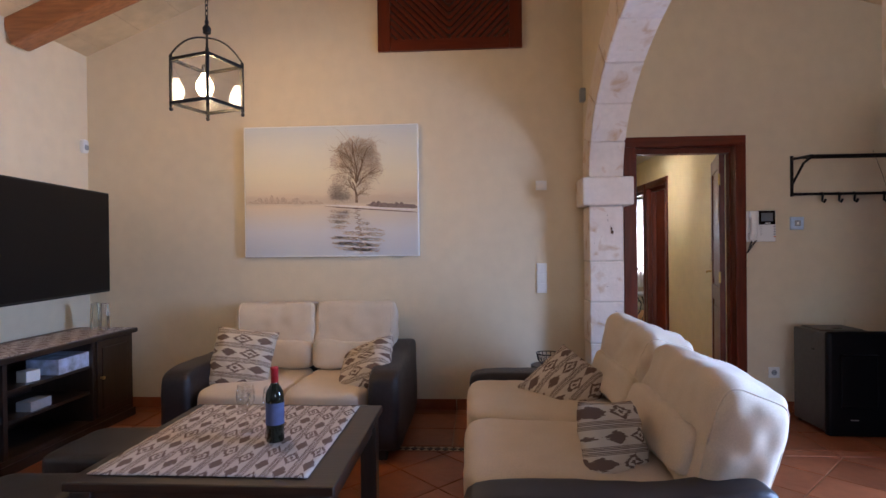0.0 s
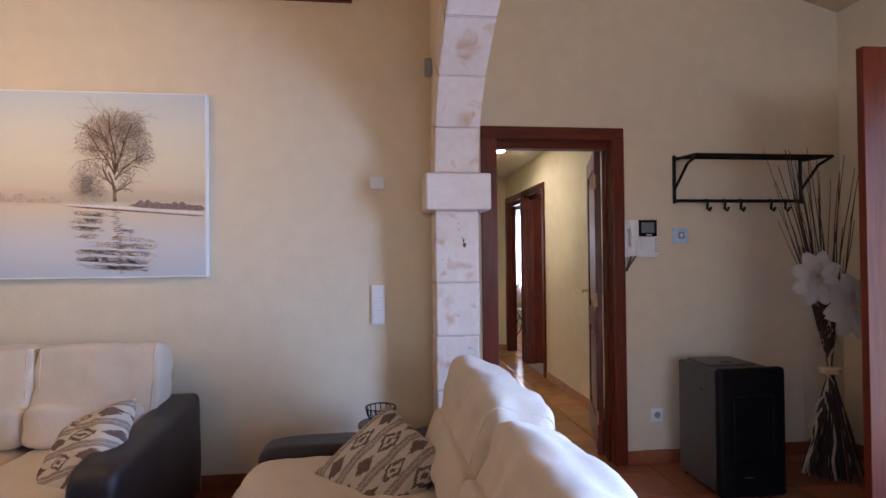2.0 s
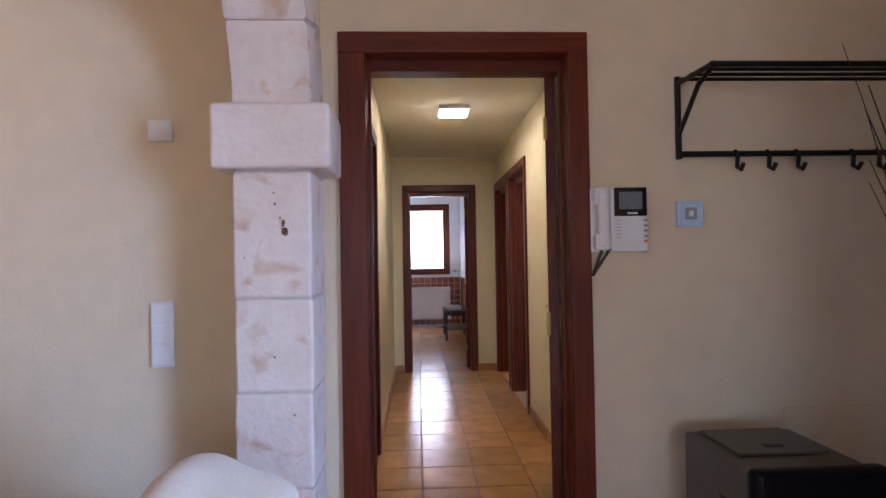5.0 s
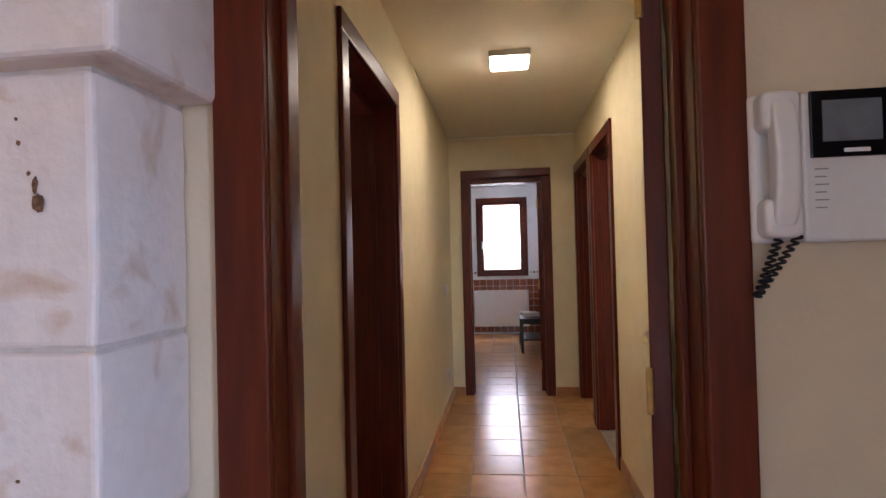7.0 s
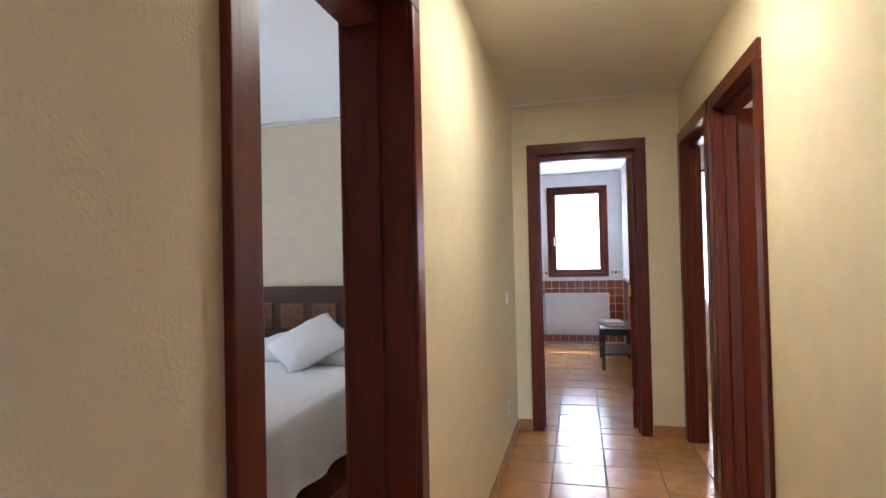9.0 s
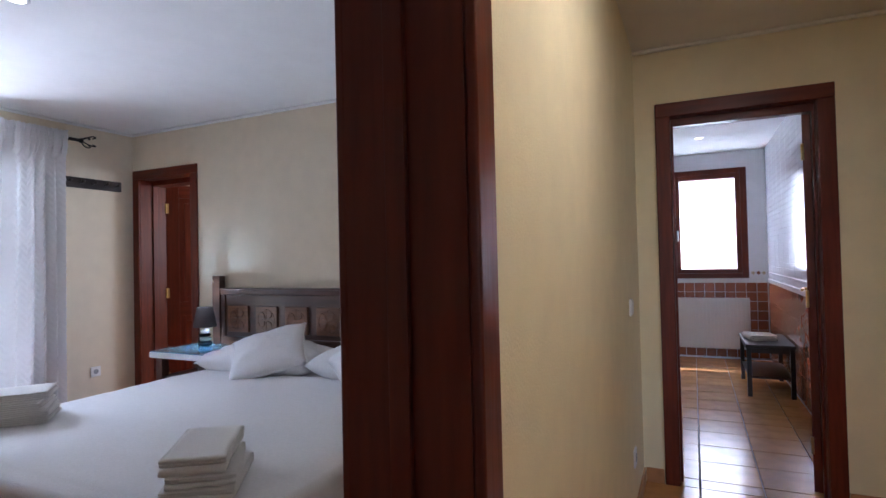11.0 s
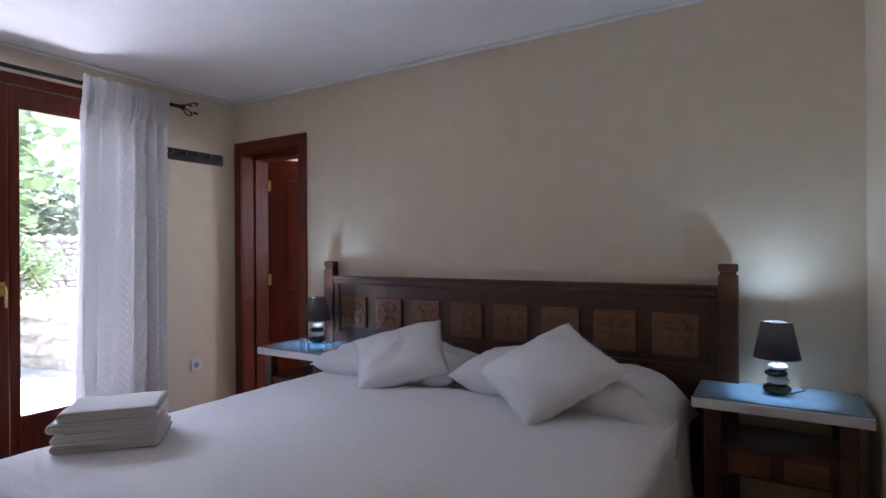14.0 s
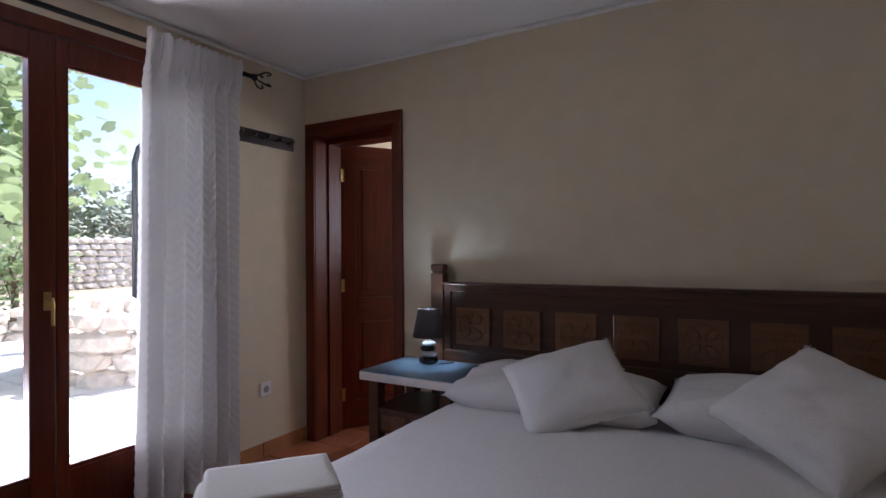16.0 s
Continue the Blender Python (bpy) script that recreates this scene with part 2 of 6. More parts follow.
def merge(bm, other):
    me = bpy.data.meshes.new("tmp")
    other.to_mesh(me)
    other.free()
    bm.from_mesh(me)
    bpy.data.meshes.remove(me)
    return bm


def moved(bm, m):
    bmesh.ops.transform(bm, matrix=m, verts=bm.verts)
    return bm


def lathe(profile, seg=24, bm=None):
    """A turned solid from (radius, height) pairs, closed at both ends."""
    bm = bm or bmesh.new()
    rings = []
    for r, z in profile:
        rings.append([bm.verts.new((max(r, 1e-4) * math.cos(2 * math.pi * i / seg), max(r, 1e-4) * math.sin(2 * math.pi * i / seg), z)) for i in range(seg)])
    for a, b in zip(rings, rings[1:]):
        for i in range(seg):
            bm.faces.new((a[i], a[(i + 1) % seg], b[(i + 1) % seg], b[i]))
    bm.faces.new(rings[0][::-1])
    bm.faces.new(rings[-1])
    return bm


def tube(points, radius, seg=8, bm=None, taper=None):
    """A bent rod through the points."""
    bm = bm or bmesh.new()
    pts = [Vector(p) for p in points]
    rings = []
    up = Vector((0.13, 0.29, 0.95)).normalized()
    for i, p in enumerate(pts):
        d = (pts[min(i + 1, len(pts) - 1)] - pts[max(i - 1, 0)]).normalized()
        if abs(d.dot(up)) > 0.97:
            up = Vector((0.9, 0.2, 0.1)).normalized()
        a = d.cross(up).normalized()
        b = d.cross(a).normalized()
        r = radius if taper is None else radius * (1 + (taper - 1) * i / (len(pts) - 1))
        rings.append([bm.verts.new(p + r * (math.cos(2 * math.pi * k / seg) * a + math.sin(2 * math.pi * k / seg) * b)) for k in range(seg)])
    for a, b in zip(rings, rings[1:]):
        for k in range(seg):
            bm.faces.new((a[k], a[(k + 1) % seg], b[(k + 1) % seg], b[k]))
    bm.faces.new(rings[0][::-1])
    bm.faces.new(rings[-1])
    return bm


def puffed(q, sx, sy, sz, crumple, freq, seed):
    w = Vector((q.x * sx / 2, q.y * sy / 2, q.z * sz / 2))
    d = noise.noise(w * freq + Vector((seed, seed * 2, 3))) + 0.5 * noise.noise(w * freq * 2.7 + Vector((seed, 1, seed)))
    return w + q.normalized() * crumple * d * 2


def soft(sx, sy, sz, k=5.0, n=14, crumple=0.006, freq=5.0, seed=0.0):
    """A stuffed block: a cube blown up to rounded edges, with gentle creases."""
    bm = bmesh.new()
    bmesh.ops.create_cube(bm, size=2)
    bmesh.ops.subdivide_edges(bm, edges=bm.edges[:], cuts=n, use_grid_fill=True)
    for v in bm.verts:
        p = v.co
        v.co = puffed(p / (abs(p.x) ** k + abs(p.y) ** k + abs(p.z) ** k) ** (1 / k), sx, sy, sz, crumple, freq, seed)
    return bm


def pillow(sx, sy, thick, n=22, crumple=0.008, seed=0.0, pinch=0.05, sharp=3.0):
    """A sewn cushion lying flat: thin along its seam, with drawn-out corners."""
    bm = bmesh.new()
    def at(i, j, side):
        u, v = 2 * i / n - 1, 2 * j / n - 1
        prof = (max(0.0, 1 - abs(u) ** sharp) * max(0.0, 1 - abs(v) ** sharp)) ** 0.5
        du, dv = 1 - pinch * (1 - abs(v) ** 2), 1 - pinch * (1 - abs(u) ** 2)
        p = Vector((u * sx / 2 * du, v * sy / 2 * dv, side * thick / 2 * prof))
        c = 0.45 * (1 - abs(noise.noise(Vector((u * 3.2 - seed, v * 2.0 + u * 1.5, side + seed)))) * 3) + noise.noise(Vector((u * 2.1 + seed, v * 2.1 - seed, side * 2))) + 0.6 * noise.noise(Vector((u * 5 + seed, v * 5, side * 3 + seed)))
        p.z += crumple * c * 2 * prof
        return p
    grids = []
    for side in (1, -1):
        g = {}
        for i in range(n + 1):
            for j in range(n + 1):
                edge = i in (0, n) or j in (0, n)
                if edge and side == -1:
                    g[i, j] = grids[0][i, j]
                else:
                    g[i, j] = bm.verts.new(at(i, j, side))
        for i in range(n):
            for j in range(n):
                q = (g[i, j], g[i + 1, j], g[i + 1, j + 1], g[i, j + 1])
                bm.faces.new(q if side == 1 else q[::-1])
        grids.append(g)
    return bm


def holed(u0, u1, z0, z1, holes):
    """The rectangles that are left of a wall u0..u1, z0..z1 round its openings (a, b, low, high)."""
    cuts = []
    last = u0
    for a, b, low, high in sorted(holes):
        cuts.append((last, a, z0, z1))
        if low > z0:
            cuts.append((a, b, z0, low))
        if high < z1:
            cuts.append((a, b, high, z1))
        last = b
    cuts.append((last, u1, z0, z1))
    return [c for c in cuts if c[1] - c[0] > 1e-4]


def wall_along_x(name, x0, x1, y0, y1, z1, holes, mat, label, z0=0.0):
    bm = bmesh.new()
    for a, b, low, high in holed(x0, x1, z0, z1, holes):
        box(a, b, y0, y1, low, high, bm=bm)
    return setting(name, bm, mat, label, "wall")


def wall_along_y(name, y0, y1, x0, x1, z1, holes, mat, label, z0=0.0):
    bm = bmesh.new()
    for a, b, low, high in holed(y0, y1, z0, z1, holes):
        box(x0, x1, a, b, low, high, bm=bm)
    return setting(name, bm, mat, label, "wall")


# ---- structure ----
LW, LE, LN, LS = -3.34, 3.41, 4.34, -2.6          # living room: west, east, north and south faces
HW, HE, HN, HS = 0.976, 2.15, 8.52, 4.475           # hall
BW, BE, BN, BS = -3.24, 0.773, 8.47, 4.475          # bedroom
RIDGE_X, RIDGE_Z = -0.5, 4.01
HEAD = 2.035
CEIL = 2.43

# floor slabs under the tiles
for nm, r, lab in (("floor_living", (LW - 0.2, LE + 0.3, LS - 0.2, 4.45), "terracotta living room floor bed"),
                   ("floor_hall", (0.84, HE + 0.06, 4.45, 8.6), "honey tiled hall floor bed"),
                   ("floor_bedroom", (BW - 0.3, 0.84, 4.45, 10.6), "terracotta bedroom floor bed"),
                   ("floor_bathroom", (0.30, HE + 0.06, 8.6, 12.95), "tiled bathroom floor bed"),
                   ("floor_side_room", (HE + 0.06, 6.0, 4.45, 11.2), "tiled side room floor bed")):
    setting(nm, box(r[0], r[1], r[2], r[3], -0.14, -0.008), M_GROUT, lab, "floor")

# living room walls
wall_along_x("wall_living_north_west", LW - 0.2, 0.80, LN, HS, 4.4, [], M_PLASTER, "cream plastered living room wall")
wall_along_x("wall_living_north_east", 0.80, LE + 0.2, LN, HS, 4.4, [(1.05, 1.845, 0, HEAD + 0.03)], M_PLASTER, "cream plastered wall with the hall doorway")
wall_along_y("wall_living_west", LS, LN, LW - 0.2, LW, 2.90, [], M_PLASTER, "cream plastered wall behind the television")
wall_along_y("wall_living_east", LS, LN, LE, LE + 0.3, 2.95, [(1.42, 3.24, 0, 2.25)], M_PLASTER, "cream plastered wall with the entrance")
# the opening here is invented, it only goes with the added fill lamp
wall_along_x("wall_living_south", LW - 0.2, LE + 0.3, LS - 0.2, LS, 4.4, [(0.6, 2.6, 0.9, 2.15)], M_PLASTER, "cream plastered back wall")

# sloping ceiling
for nm, xa, za, xb, zb in (("ceiling_west_slope", LW - 0.2, 2.80, RIDGE_X, RIDGE_Z), ("ceiling_east_slope", LE + 0.3, 2.835, RIDGE_X, RIDGE_Z)):
    bm = bmesh.new()
    steps = 9
    for i in range(steps):
        a, b = i / steps, (i + 1) / steps
        ca, cb = (xa + (xb - xa) * a, za + (zb - za) * a), (xa + (xb - xa) * b, za + (zb - za) * b)
        gap = 0.006 / steps
        for j in range(12):
            ya, yb = LS - 0.2 + j * 0.6, LS - 0.2 + (j + 1) * 0.6 - 0.006
            vs = [bm.verts.new(p) for p in ((ca[0], ya, ca[1]), (cb[0] - (cb[0] - ca[0]) * 0.012, ya, cb[1] - (cb[1] - ca[1]) * 0.012),
                                            (cb[0] - (cb[0] - ca[0]) * 0.012, yb, cb[1] - (cb[1] - ca[1]) * 0.012), (ca[0], yb, ca[1]))]
            up = [bm.verts.new(v.co + Vector((0, 0, 0.05))) for v in vs]
            bm.faces.new(vs)
            bm.faces.new(up[::-1])
            for k in range(4):
                bm.faces.new((vs[k], up[k], up[(k + 1) % 4], vs[(k + 1) % 4]))
    for pts in (((xa, za + 0.012), (xb, zb + 0.012)),):
        (px, pz), (qx, qz) = pts
        vs = [bm.verts.new(p) for p in ((px, LS - 0.2, pz), (qx, LS - 0.2, qz), (qx, HS, qz), (px, HS, pz))]
        up = [bm.verts.new(v.co + Vector((0, 0, 0.2))) for v in vs]
        bm.faces.new(vs)
        bm.faces.new(up[::-1])
        for k in range(4):
            bm.faces.new((vs[k], up[k], up[(k + 1) % 4], vs[(k + 1) % 4]))
    bmesh.ops.recalc_face_normals(bm, faces=bm.faces[:])
    setting(nm, bm, M_SLAB, "sloping ceiling of pale stone slabs", "ceiling")

# rafters, set into the west wall and running up the slope
slope = (RIDGE_Z - 2.88) / (RIDGE_X - LW)
for by in (3.66, 2.50, 1.34, 0.18, -0.98):
    bm = bmesh.new()
    box(0, 3.05, -0.08, 0.08, -0.19, 0.0, 0.012, bm)
    moved(bm, pose(LW - 0.03, by - 0.02, 2.868, 0, -math.degrees(math.atan(slope)), 0))
    tagged(part("ceiling_beam", bm, M_BEAM), "varnished orange pine rafter under the sloping ceiling", "beam", "ceiling rafters")

# arch wall over the sofa
AX0, AX1 = 0.672, 0.922
AC, AA, AB, ASP = 2.61, 1.5, 0.88, 1.785
bm = bmesh.new()
N = 28
def arch_point(i, n=N, grow=0.0):
    a = math.pi * i / n
    return AC + (AA + grow) * math.cos(a), ASP + (AB + grow) * math.sin(a)
for i in range(N):
    (ya, za), (yb, zb) = arch_point(i, grow=0.24), arch_point(i + 1, grow=0.24)
    for x in (AX0 + 0.006, AX1 - 0.006):
        vs = [bm.verts.new(p) for p in ((x, ya, za), (x, yb, zb), (x, yb, 3.72), (x, ya, 3.72))]
        bm.faces.new(vs)
    vs = [bm.verts.new(p) for p in ((AX0 + 0.006, ya, za), (AX0 + 0.006, yb, zb), (AX1 - 0.006, yb, zb), (AX1 - 0.006, ya, za))]
    bm.faces.new(vs)
box(AX0 + 0.006, AX1 - 0.006, AC + AA + 0.23, LN, ASP - 0.2, 3.72, bm=bm)
box(AX0 + 0.006, AX1 - 0.006, 0.6, AC - AA - 0.23, 0.0, 3.72, bm=bm)
setting("wall_arch", bm, M_PLASTER, "cream plastered wall above the stone arch", "wall")


def stone_pier(name, y_front, y_back, side):
    """Coursed sandstone half pier with an impost block; the courses are stones of their own."""
    t = thing(name, (0, 0, 0), "pale sandstone half pier with an impost block", "pillar", "arch piers", "structure")
    lo, hi = min(y_front, y_back), max(y_front, y_back)
    part("mortar_core", box(AX0 + 0.006, AX1 - 0.006, lo + 0.006, hi - 0.006, 0, 1.58), M_MORTAR, t)
    z = 0.0
    for k, zt in enumerate((0.26, 0.565, 0.87, 1.17, 1.575)):
        b = box(AX0 + 0.003 * (k % 2), AX1 - 0.002 * (k % 3), lo, hi, z + 0.003, zt - 0.003, 0.010, seg=3)
        bmesh.ops.subdivide_edges(b, edges=b.edges[:], cuts=3, use_grid_fill=True)
        for v in b.verts:
            v.co += Vector((1, 1, 0)) * 0.0025 * noise.noise(v.co * 14)
        part("stone_block", b, M_STONE, t, smooth=False)
        z = zt
    f = y_front - 0.045 * side
    lo, hi = min(f, y_back), max(f, y_back)
    part("impost", box(AX0 - 0.055, AX1 + 0.065, lo, hi, 1.578, ASP, 0.014, seg=3), M_STONE, t, "smoother projecting impost block")
    return t


PIER = stone_pier("stone_pier", AC + AA, LN - 0.002, 1)
stone_pier("stone_pier", AC - AA, 0.86, -1)
# weathered hollow in the pier
hole = material("weathered_hollow", (0.16, 0.075, 0.035), 0.95, spread=0.5, grain=120, bump=0.6)
for hx, hz, hr, tall in ((0.838, 1.383, 0.011, 1.25), (0.832, 1.408, 0.005, 2.6), (0.822, 1.425, 0.004, 1.0), (0.806, 1.47, 0.004, 1.0), (0.803, 1.505, 0.003, 1.0), (0.80, 0.985, 0.004, 0.8), (0.71, 1.30, 0.002, 1.6), (0.86, 0.80, 0.003, 1.0)):
    b = bmesh.new()
    outer, inner = [], []
    for k in range(18):
        q = 2 * math.pi * k / 18
        rr = hr * (1 + 0.5 * noise.noise(Vector((math.cos(q) * 1.7 + hx * 40, math.sin(q) * 1.7, hz * 30))))
        outer.append(b.verts.new((rr * math.cos(q), -0.0035, rr * tall * math.sin(q))))
        inner.append(b.verts.new((rr * 0.3 * math.cos(q), -0.0030, rr * tall * 0.3 * math.sin(q))))
    for k in range(18):
        b.faces.new((outer[k], inner[k], inner[(k + 1) % 18], outer[(k + 1) % 18]))
    b.faces.new(inner[::-1])
    bmesh.ops.recalc_face_normals(b, faces=b.faces[:])
    part("hollow", moved(b, pose(hx, AC + AA, hz)), hole, PIER, "brown weathered hollow")

ring = thing("stone_arch", (0, 0, 0), "sandstone arch of large voussoirs across the room", "arch", kind="structure")
VS = 11
for k in range(VS):
    bm = bmesh.new()
    sub = 4
    quads = []
    for s in range(sub + 1):
        i = (k + 0.005 + 0.990 * s / sub) * N / VS
        quads.append((arch_point(i), arch_point(i, grow=0.25)))
    rows = []
    for (yi, zi), (yo, zo) in quads:
        rows.append([bm.verts.new(p) for p in ((AX0, yi, zi), (AX1, yi, zi), (AX1, yo, zo), (AX0, yo, zo))])
    for a, b in zip(rows, rows[1:]):
        for c in range(4):
            bm.faces.new((a[c], a[(c + 1) % 4], b[(c + 1) % 4], b[c]))
    bm.faces.new(rows[0][::-1])
    bm.faces.new(rows[-1])
    bmesh.ops.recalc_face_normals(bm, faces=bm.faces[:])
    sharp = [e for e in bm.edges if len(e.link_faces) == 2 and e.calc_face_angle(0) > 0.6]
    bmesh.ops.bevel(bm, geom=sharp, offset=0.006, segments=2, affect="EDGES")
    part("voussoir", bm, M_STONE, ring)

# hall walls
LD = (5.165, 5.955)                  # bedroom doorway
R1, R2 = (6.83, 7.52), (7.70, 8.43)
HT = 0.10                            # thickness of the hall's east wall
wall_along_y("wall_hall_west", HS, HN, BE, HW, CEIL, [(LD[0] - 0.03, LD[1] + 0.03, 0, HEAD + 0.03)], M_PLASTER_HALL, "yellow plastered wall between hall and bedroom")
wall_along_y("wall_hall_east", HS, 8.64, HE, HE + HT, CEIL, [(R1[0] - 0.03, R1[1] + 0.03, 0, HEAD + 0.03), (R2[0] - 0.03, R2[1] + 0.03, 0, HEAD + 0.03)], M_PLASTER_HALL, "yellow plastered hall wall with two doorways")
ED = (1.165, 1.845)
wall_along_x("wall_hall_end", BE, HE, HN, 8.64, CEIL + 0.1, [(ED[0] - 0.03, ED[1] + 0.03, 0, HEAD + 0.03)], M_PLASTER_HALL, "yellow plastered hall end wall")
setting("ceiling_hall", box(HW - 0.0, HE, HS, HN, CEIL, CEIL + 0.12), M_HALL_CEIL, "pale cream hall ceiling", "ceiling")
# bedroom
BD = (-3.145, -2.515)              # doorway of the small bathroom
FD = (6.17, 7.74)                  # garden doors
wall_along_y("wall_bedroom_west", HS, 10.6, BW - 0.28, BW, CEIL + 0.3, [(FD[0], FD[1], 0.0, 2.28)], M_PLASTER_BED, "beige plastered wall with the garden doors")
wall_along_x("wall_bedroom_north", BW, BE, BN, BN + 0.26, CEIL + 0.12, [(BD[0] - 0.03, BD[1] + 0.03, 0, HEAD + 0.03)], M_PLASTER_BED, "beige plastered wall behind the bed")
setting("wall_bedroom_east", box(BE - 0.004, BE, 6.04, BN, 0, CEIL), M_PLASTER_BED, "beige plastered bedroom side of the hall wall", "wall")
setting("wall_bedroom_east_low", box(BE - 0.004, BE, BS, 5.05, 0, CEIL), M_PLASTER_BED, "beige plastered bedroom side of the hall wall", "wall")
setting("ceiling_bedroom", box(BW, BE, BS, BN, CEIL + 0.01, CEIL + 0.13), M_WHITE, "white bedroom ceiling", "ceiling")
# small bathroom behind the bedroom
# unseen opening, cut only to let the added fill lamp in
wall_along_x("wall_ensuite_north", BW, -1.4, 10.4, 10.6, 2.5, [(-2.5, -1.7, 1.2, 2.1)], M_PLASTER_BED, "plain wall of the small bathroom")
wall_along_y("wall_ensuite_east", BN + 0.26, 10.4, -1.6, -1.4, 2.5, [], M_PLASTER_BED, "plain wall of the small bathroom")
setting("ceiling_ensuite", box(BW, -1.4, BN + 0.26, 10.6, 2.5, 2.6), M_WHITE, "white ceiling of the small bathroom", "ceiling")
# bathroom at the end of the hall
BTN, BTE = 12.65, 2.06
BWIN = (1.00, 1.86, 0.97, 2.30)
wall_along_x("wall_bathroom_north", 0.3, BTE + 0.2, BTN, BTN + 0.25, 2.56, [BWIN], M_WHITETILE, "white tiled bathroom wall with the window")
wall_along_y("wall_bathroom_east", 8.64, BTN, BTE, BTE + 0.12, 2.56, [], M_WHITETILE, "white and brown tiled bathroom wall")
wall_along_y("wall_bathroom_west", 8.64, BTN, 0.3, 0.5, 2.56, [], M_WHITETILE, "white tiled bathroom wall")
setting("ceiling_bathroom", box(0.3, BTE + 0.2, 8.64, BTN + 0.25, 2.50, 2.6), M_WHITE, "white bathroom ceiling", "ceiling")
# side room east of the hall
wall_along_x("wall_side_room_north", HE + HT, 6.0, 11.0, 11.25, 2.5, [(2.75, 3.85, 0.85, 2.10)], M_PLASTER_BED, "plastered side room wall with a window")
wall_along_y("wall_side_room_east", 4.56, 11.0, 5.8, 6.0, 2.5, [], M_PLASTER_BED, "plastered side room wall")
setting("ceiling_side_room", box(HE + HT, 6.0, HS, 11.25, 2.5, 2.6), M_WHITE, "white side room ceiling", "ceiling")
setting("wall_side_room_divider", box(HE + HT, 5.8, 7.57, 7.65, 0, 2.5), M_PLASTER_BED, "plastered wall between the side rooms", "wall")


# ---- doors ----
def doorway(name, m, width, depth, label, front=True, back=True, height=HEAD, casing=0.078, wide=0.0):
    """Lining and casings of an opening. Local x runs along the wall from the opening's edge, y through the wall, z up."""
    d = thing(name, (0, 0, 0), label, "door frame", kind="structure")
    d.matrix_basis = m
    for a, b in ((-0.029, 0.0), (width, width + 0.029)):
        part("lining", box(a, b, 0.0, depth, 0, height), M_MAHOGANY, d)
    part("head_lining", box(-0.029, width + 0.029, 0.0, depth, height, height + 0.029), M_MAHOGANY_X, d)
    for a, b in ((0.0, 0.012), (width - 0.012, width)):
        part("door_stop", box(a, b, depth * 0.45, depth * 0.62, 0, height - 0.042, 0.002), M_MAHOGANY, d)
    part("head_stop", box(0.0, width, depth * 0.45, depth + 0.0, height - 0.042, height), M_MAHOGANY_X, d)
    for show, ya, yb in ((front, -0.018, 0.0), (back, depth, depth + 0.018)):
        if not show:
            continue
        for a, b in ((-casing - wide, -0.002), (width + 0.002, width + casing)):
            part("casing", box(a, b, ya, yb, 0, height + 0.002, 0.005, seg=3), M_MAHOGANY, d)
        part("head_casing", box(-casing - wide, width + casing, ya, yb, height + 0.002, height + casing, 0.005, seg=3), M_MAHOGANY_X, d)
    return d


def door_leaf(name, m, width, label, height=HEAD - 0.015, handle_y=(-1, 1), hinge_side=1):
    """A panelled leaf hinged at its local origin; it runs along local x, 4 cm thick along y."""
    d = thing(name, (0, 0, 0), label, "door")
    d.matrix_basis = m
    w, th = width - 0.006, 0.04
    s = 0.105
    part("stile", box(0.0, s, 0, th, 0.008, height, 0.003), M_MAHOGANY, d)
    part("stile", box(w - s, w, 0, th, 0.008, height, 0.003), M_MAHOGANY, d)
    for z0, z1 in ((0.008, 0.20), (0.80, 0.93), (height - 0.12, height)):
        part("rail", box(s, w - s, 0.001, th - 0.001, z0, z1, 0.002), M_MAHOGANY_X, d)
    for z0, z1 in ((0.20, 0.80), (0.93, height - 0.12)):
        bm = box(s, w - s, 0.014, th - 0.014, z0, z1)
        box(s + 0.045, w - s - 0.045, 0.005, th - 0.005, z0 + 0.045, z1 - 0.045, 0.008, bm)
        part("panel", bm, M_MAHOGANY, d)
    for z in (0.25, 1.02, 1.80):
        bm = lathe([(0.007, -0.045), (0.008, -0.04), (0.008, 0.04), (0.007, 0.045)], 10)
        part("hinge", moved(box(-0.004, 0.022, -0.003, 0.001, -0.045, 0.045, bm=bm), pose(-0.002, 0.0 if hinge_side > 0 else th, z)), M_BRASS, d, "brass hinge", smooth=False)
    for sgn in handle_y:
        y = -0.001 if sgn < 0 else th + 0.001
        bm = box(w - 0.085, w - 0.045, min(y, y + sgn * 0.004), max(y, y + sgn * 0.004), 0.93, 1.13, 0.0015)
        tube([(w - 0.065, y, 1.04), (w - 0.065, y + sgn * 0.045, 1.04), (w - 0.075, y + sgn * 0.052, 1.04), (w - 0.175, y + sgn * 0.05, 1.038)], 0.009, 8, bm)
        part("handle", bm, M_BRASS, d, "worn brass lever handle")
    return d


doorway("door_frame_hall", pose(1.08, LN, 0), 0.735, HS - LN, "mahogany frame of the hall doorway", wide=0.022)
door_leaf("hall_door", pose(1.812, HS + 0.022, 0, 0, 0, 72), 0.73, "open mahogany panelled hall door", hinge_side=-1)
doorway("door_frame_bedroom", pose(HW, LD[0], 0, 0, 0, 90), LD[1] - LD[0], HW - BE, "mahogany frame of the bedroom doorway")
doorway("door_frame_bathroom", pose(ED[0], HN, 0), ED[1] - ED[0], 8.64 - HN, "mahogany frame of the bathroom doorway")
door_leaf("bathroom_door", pose(ED[1] - 0.002, 8.662, 0, 0, 0, 78), 0.675, "open mahogany bathroom door", hinge_side=-1)
doorway("door_frame_side_room", pose(HE, R1[1], 0, 0, 0, -90), R1[1] - R1[0], HT, "mahogany frame of a side room doorway")
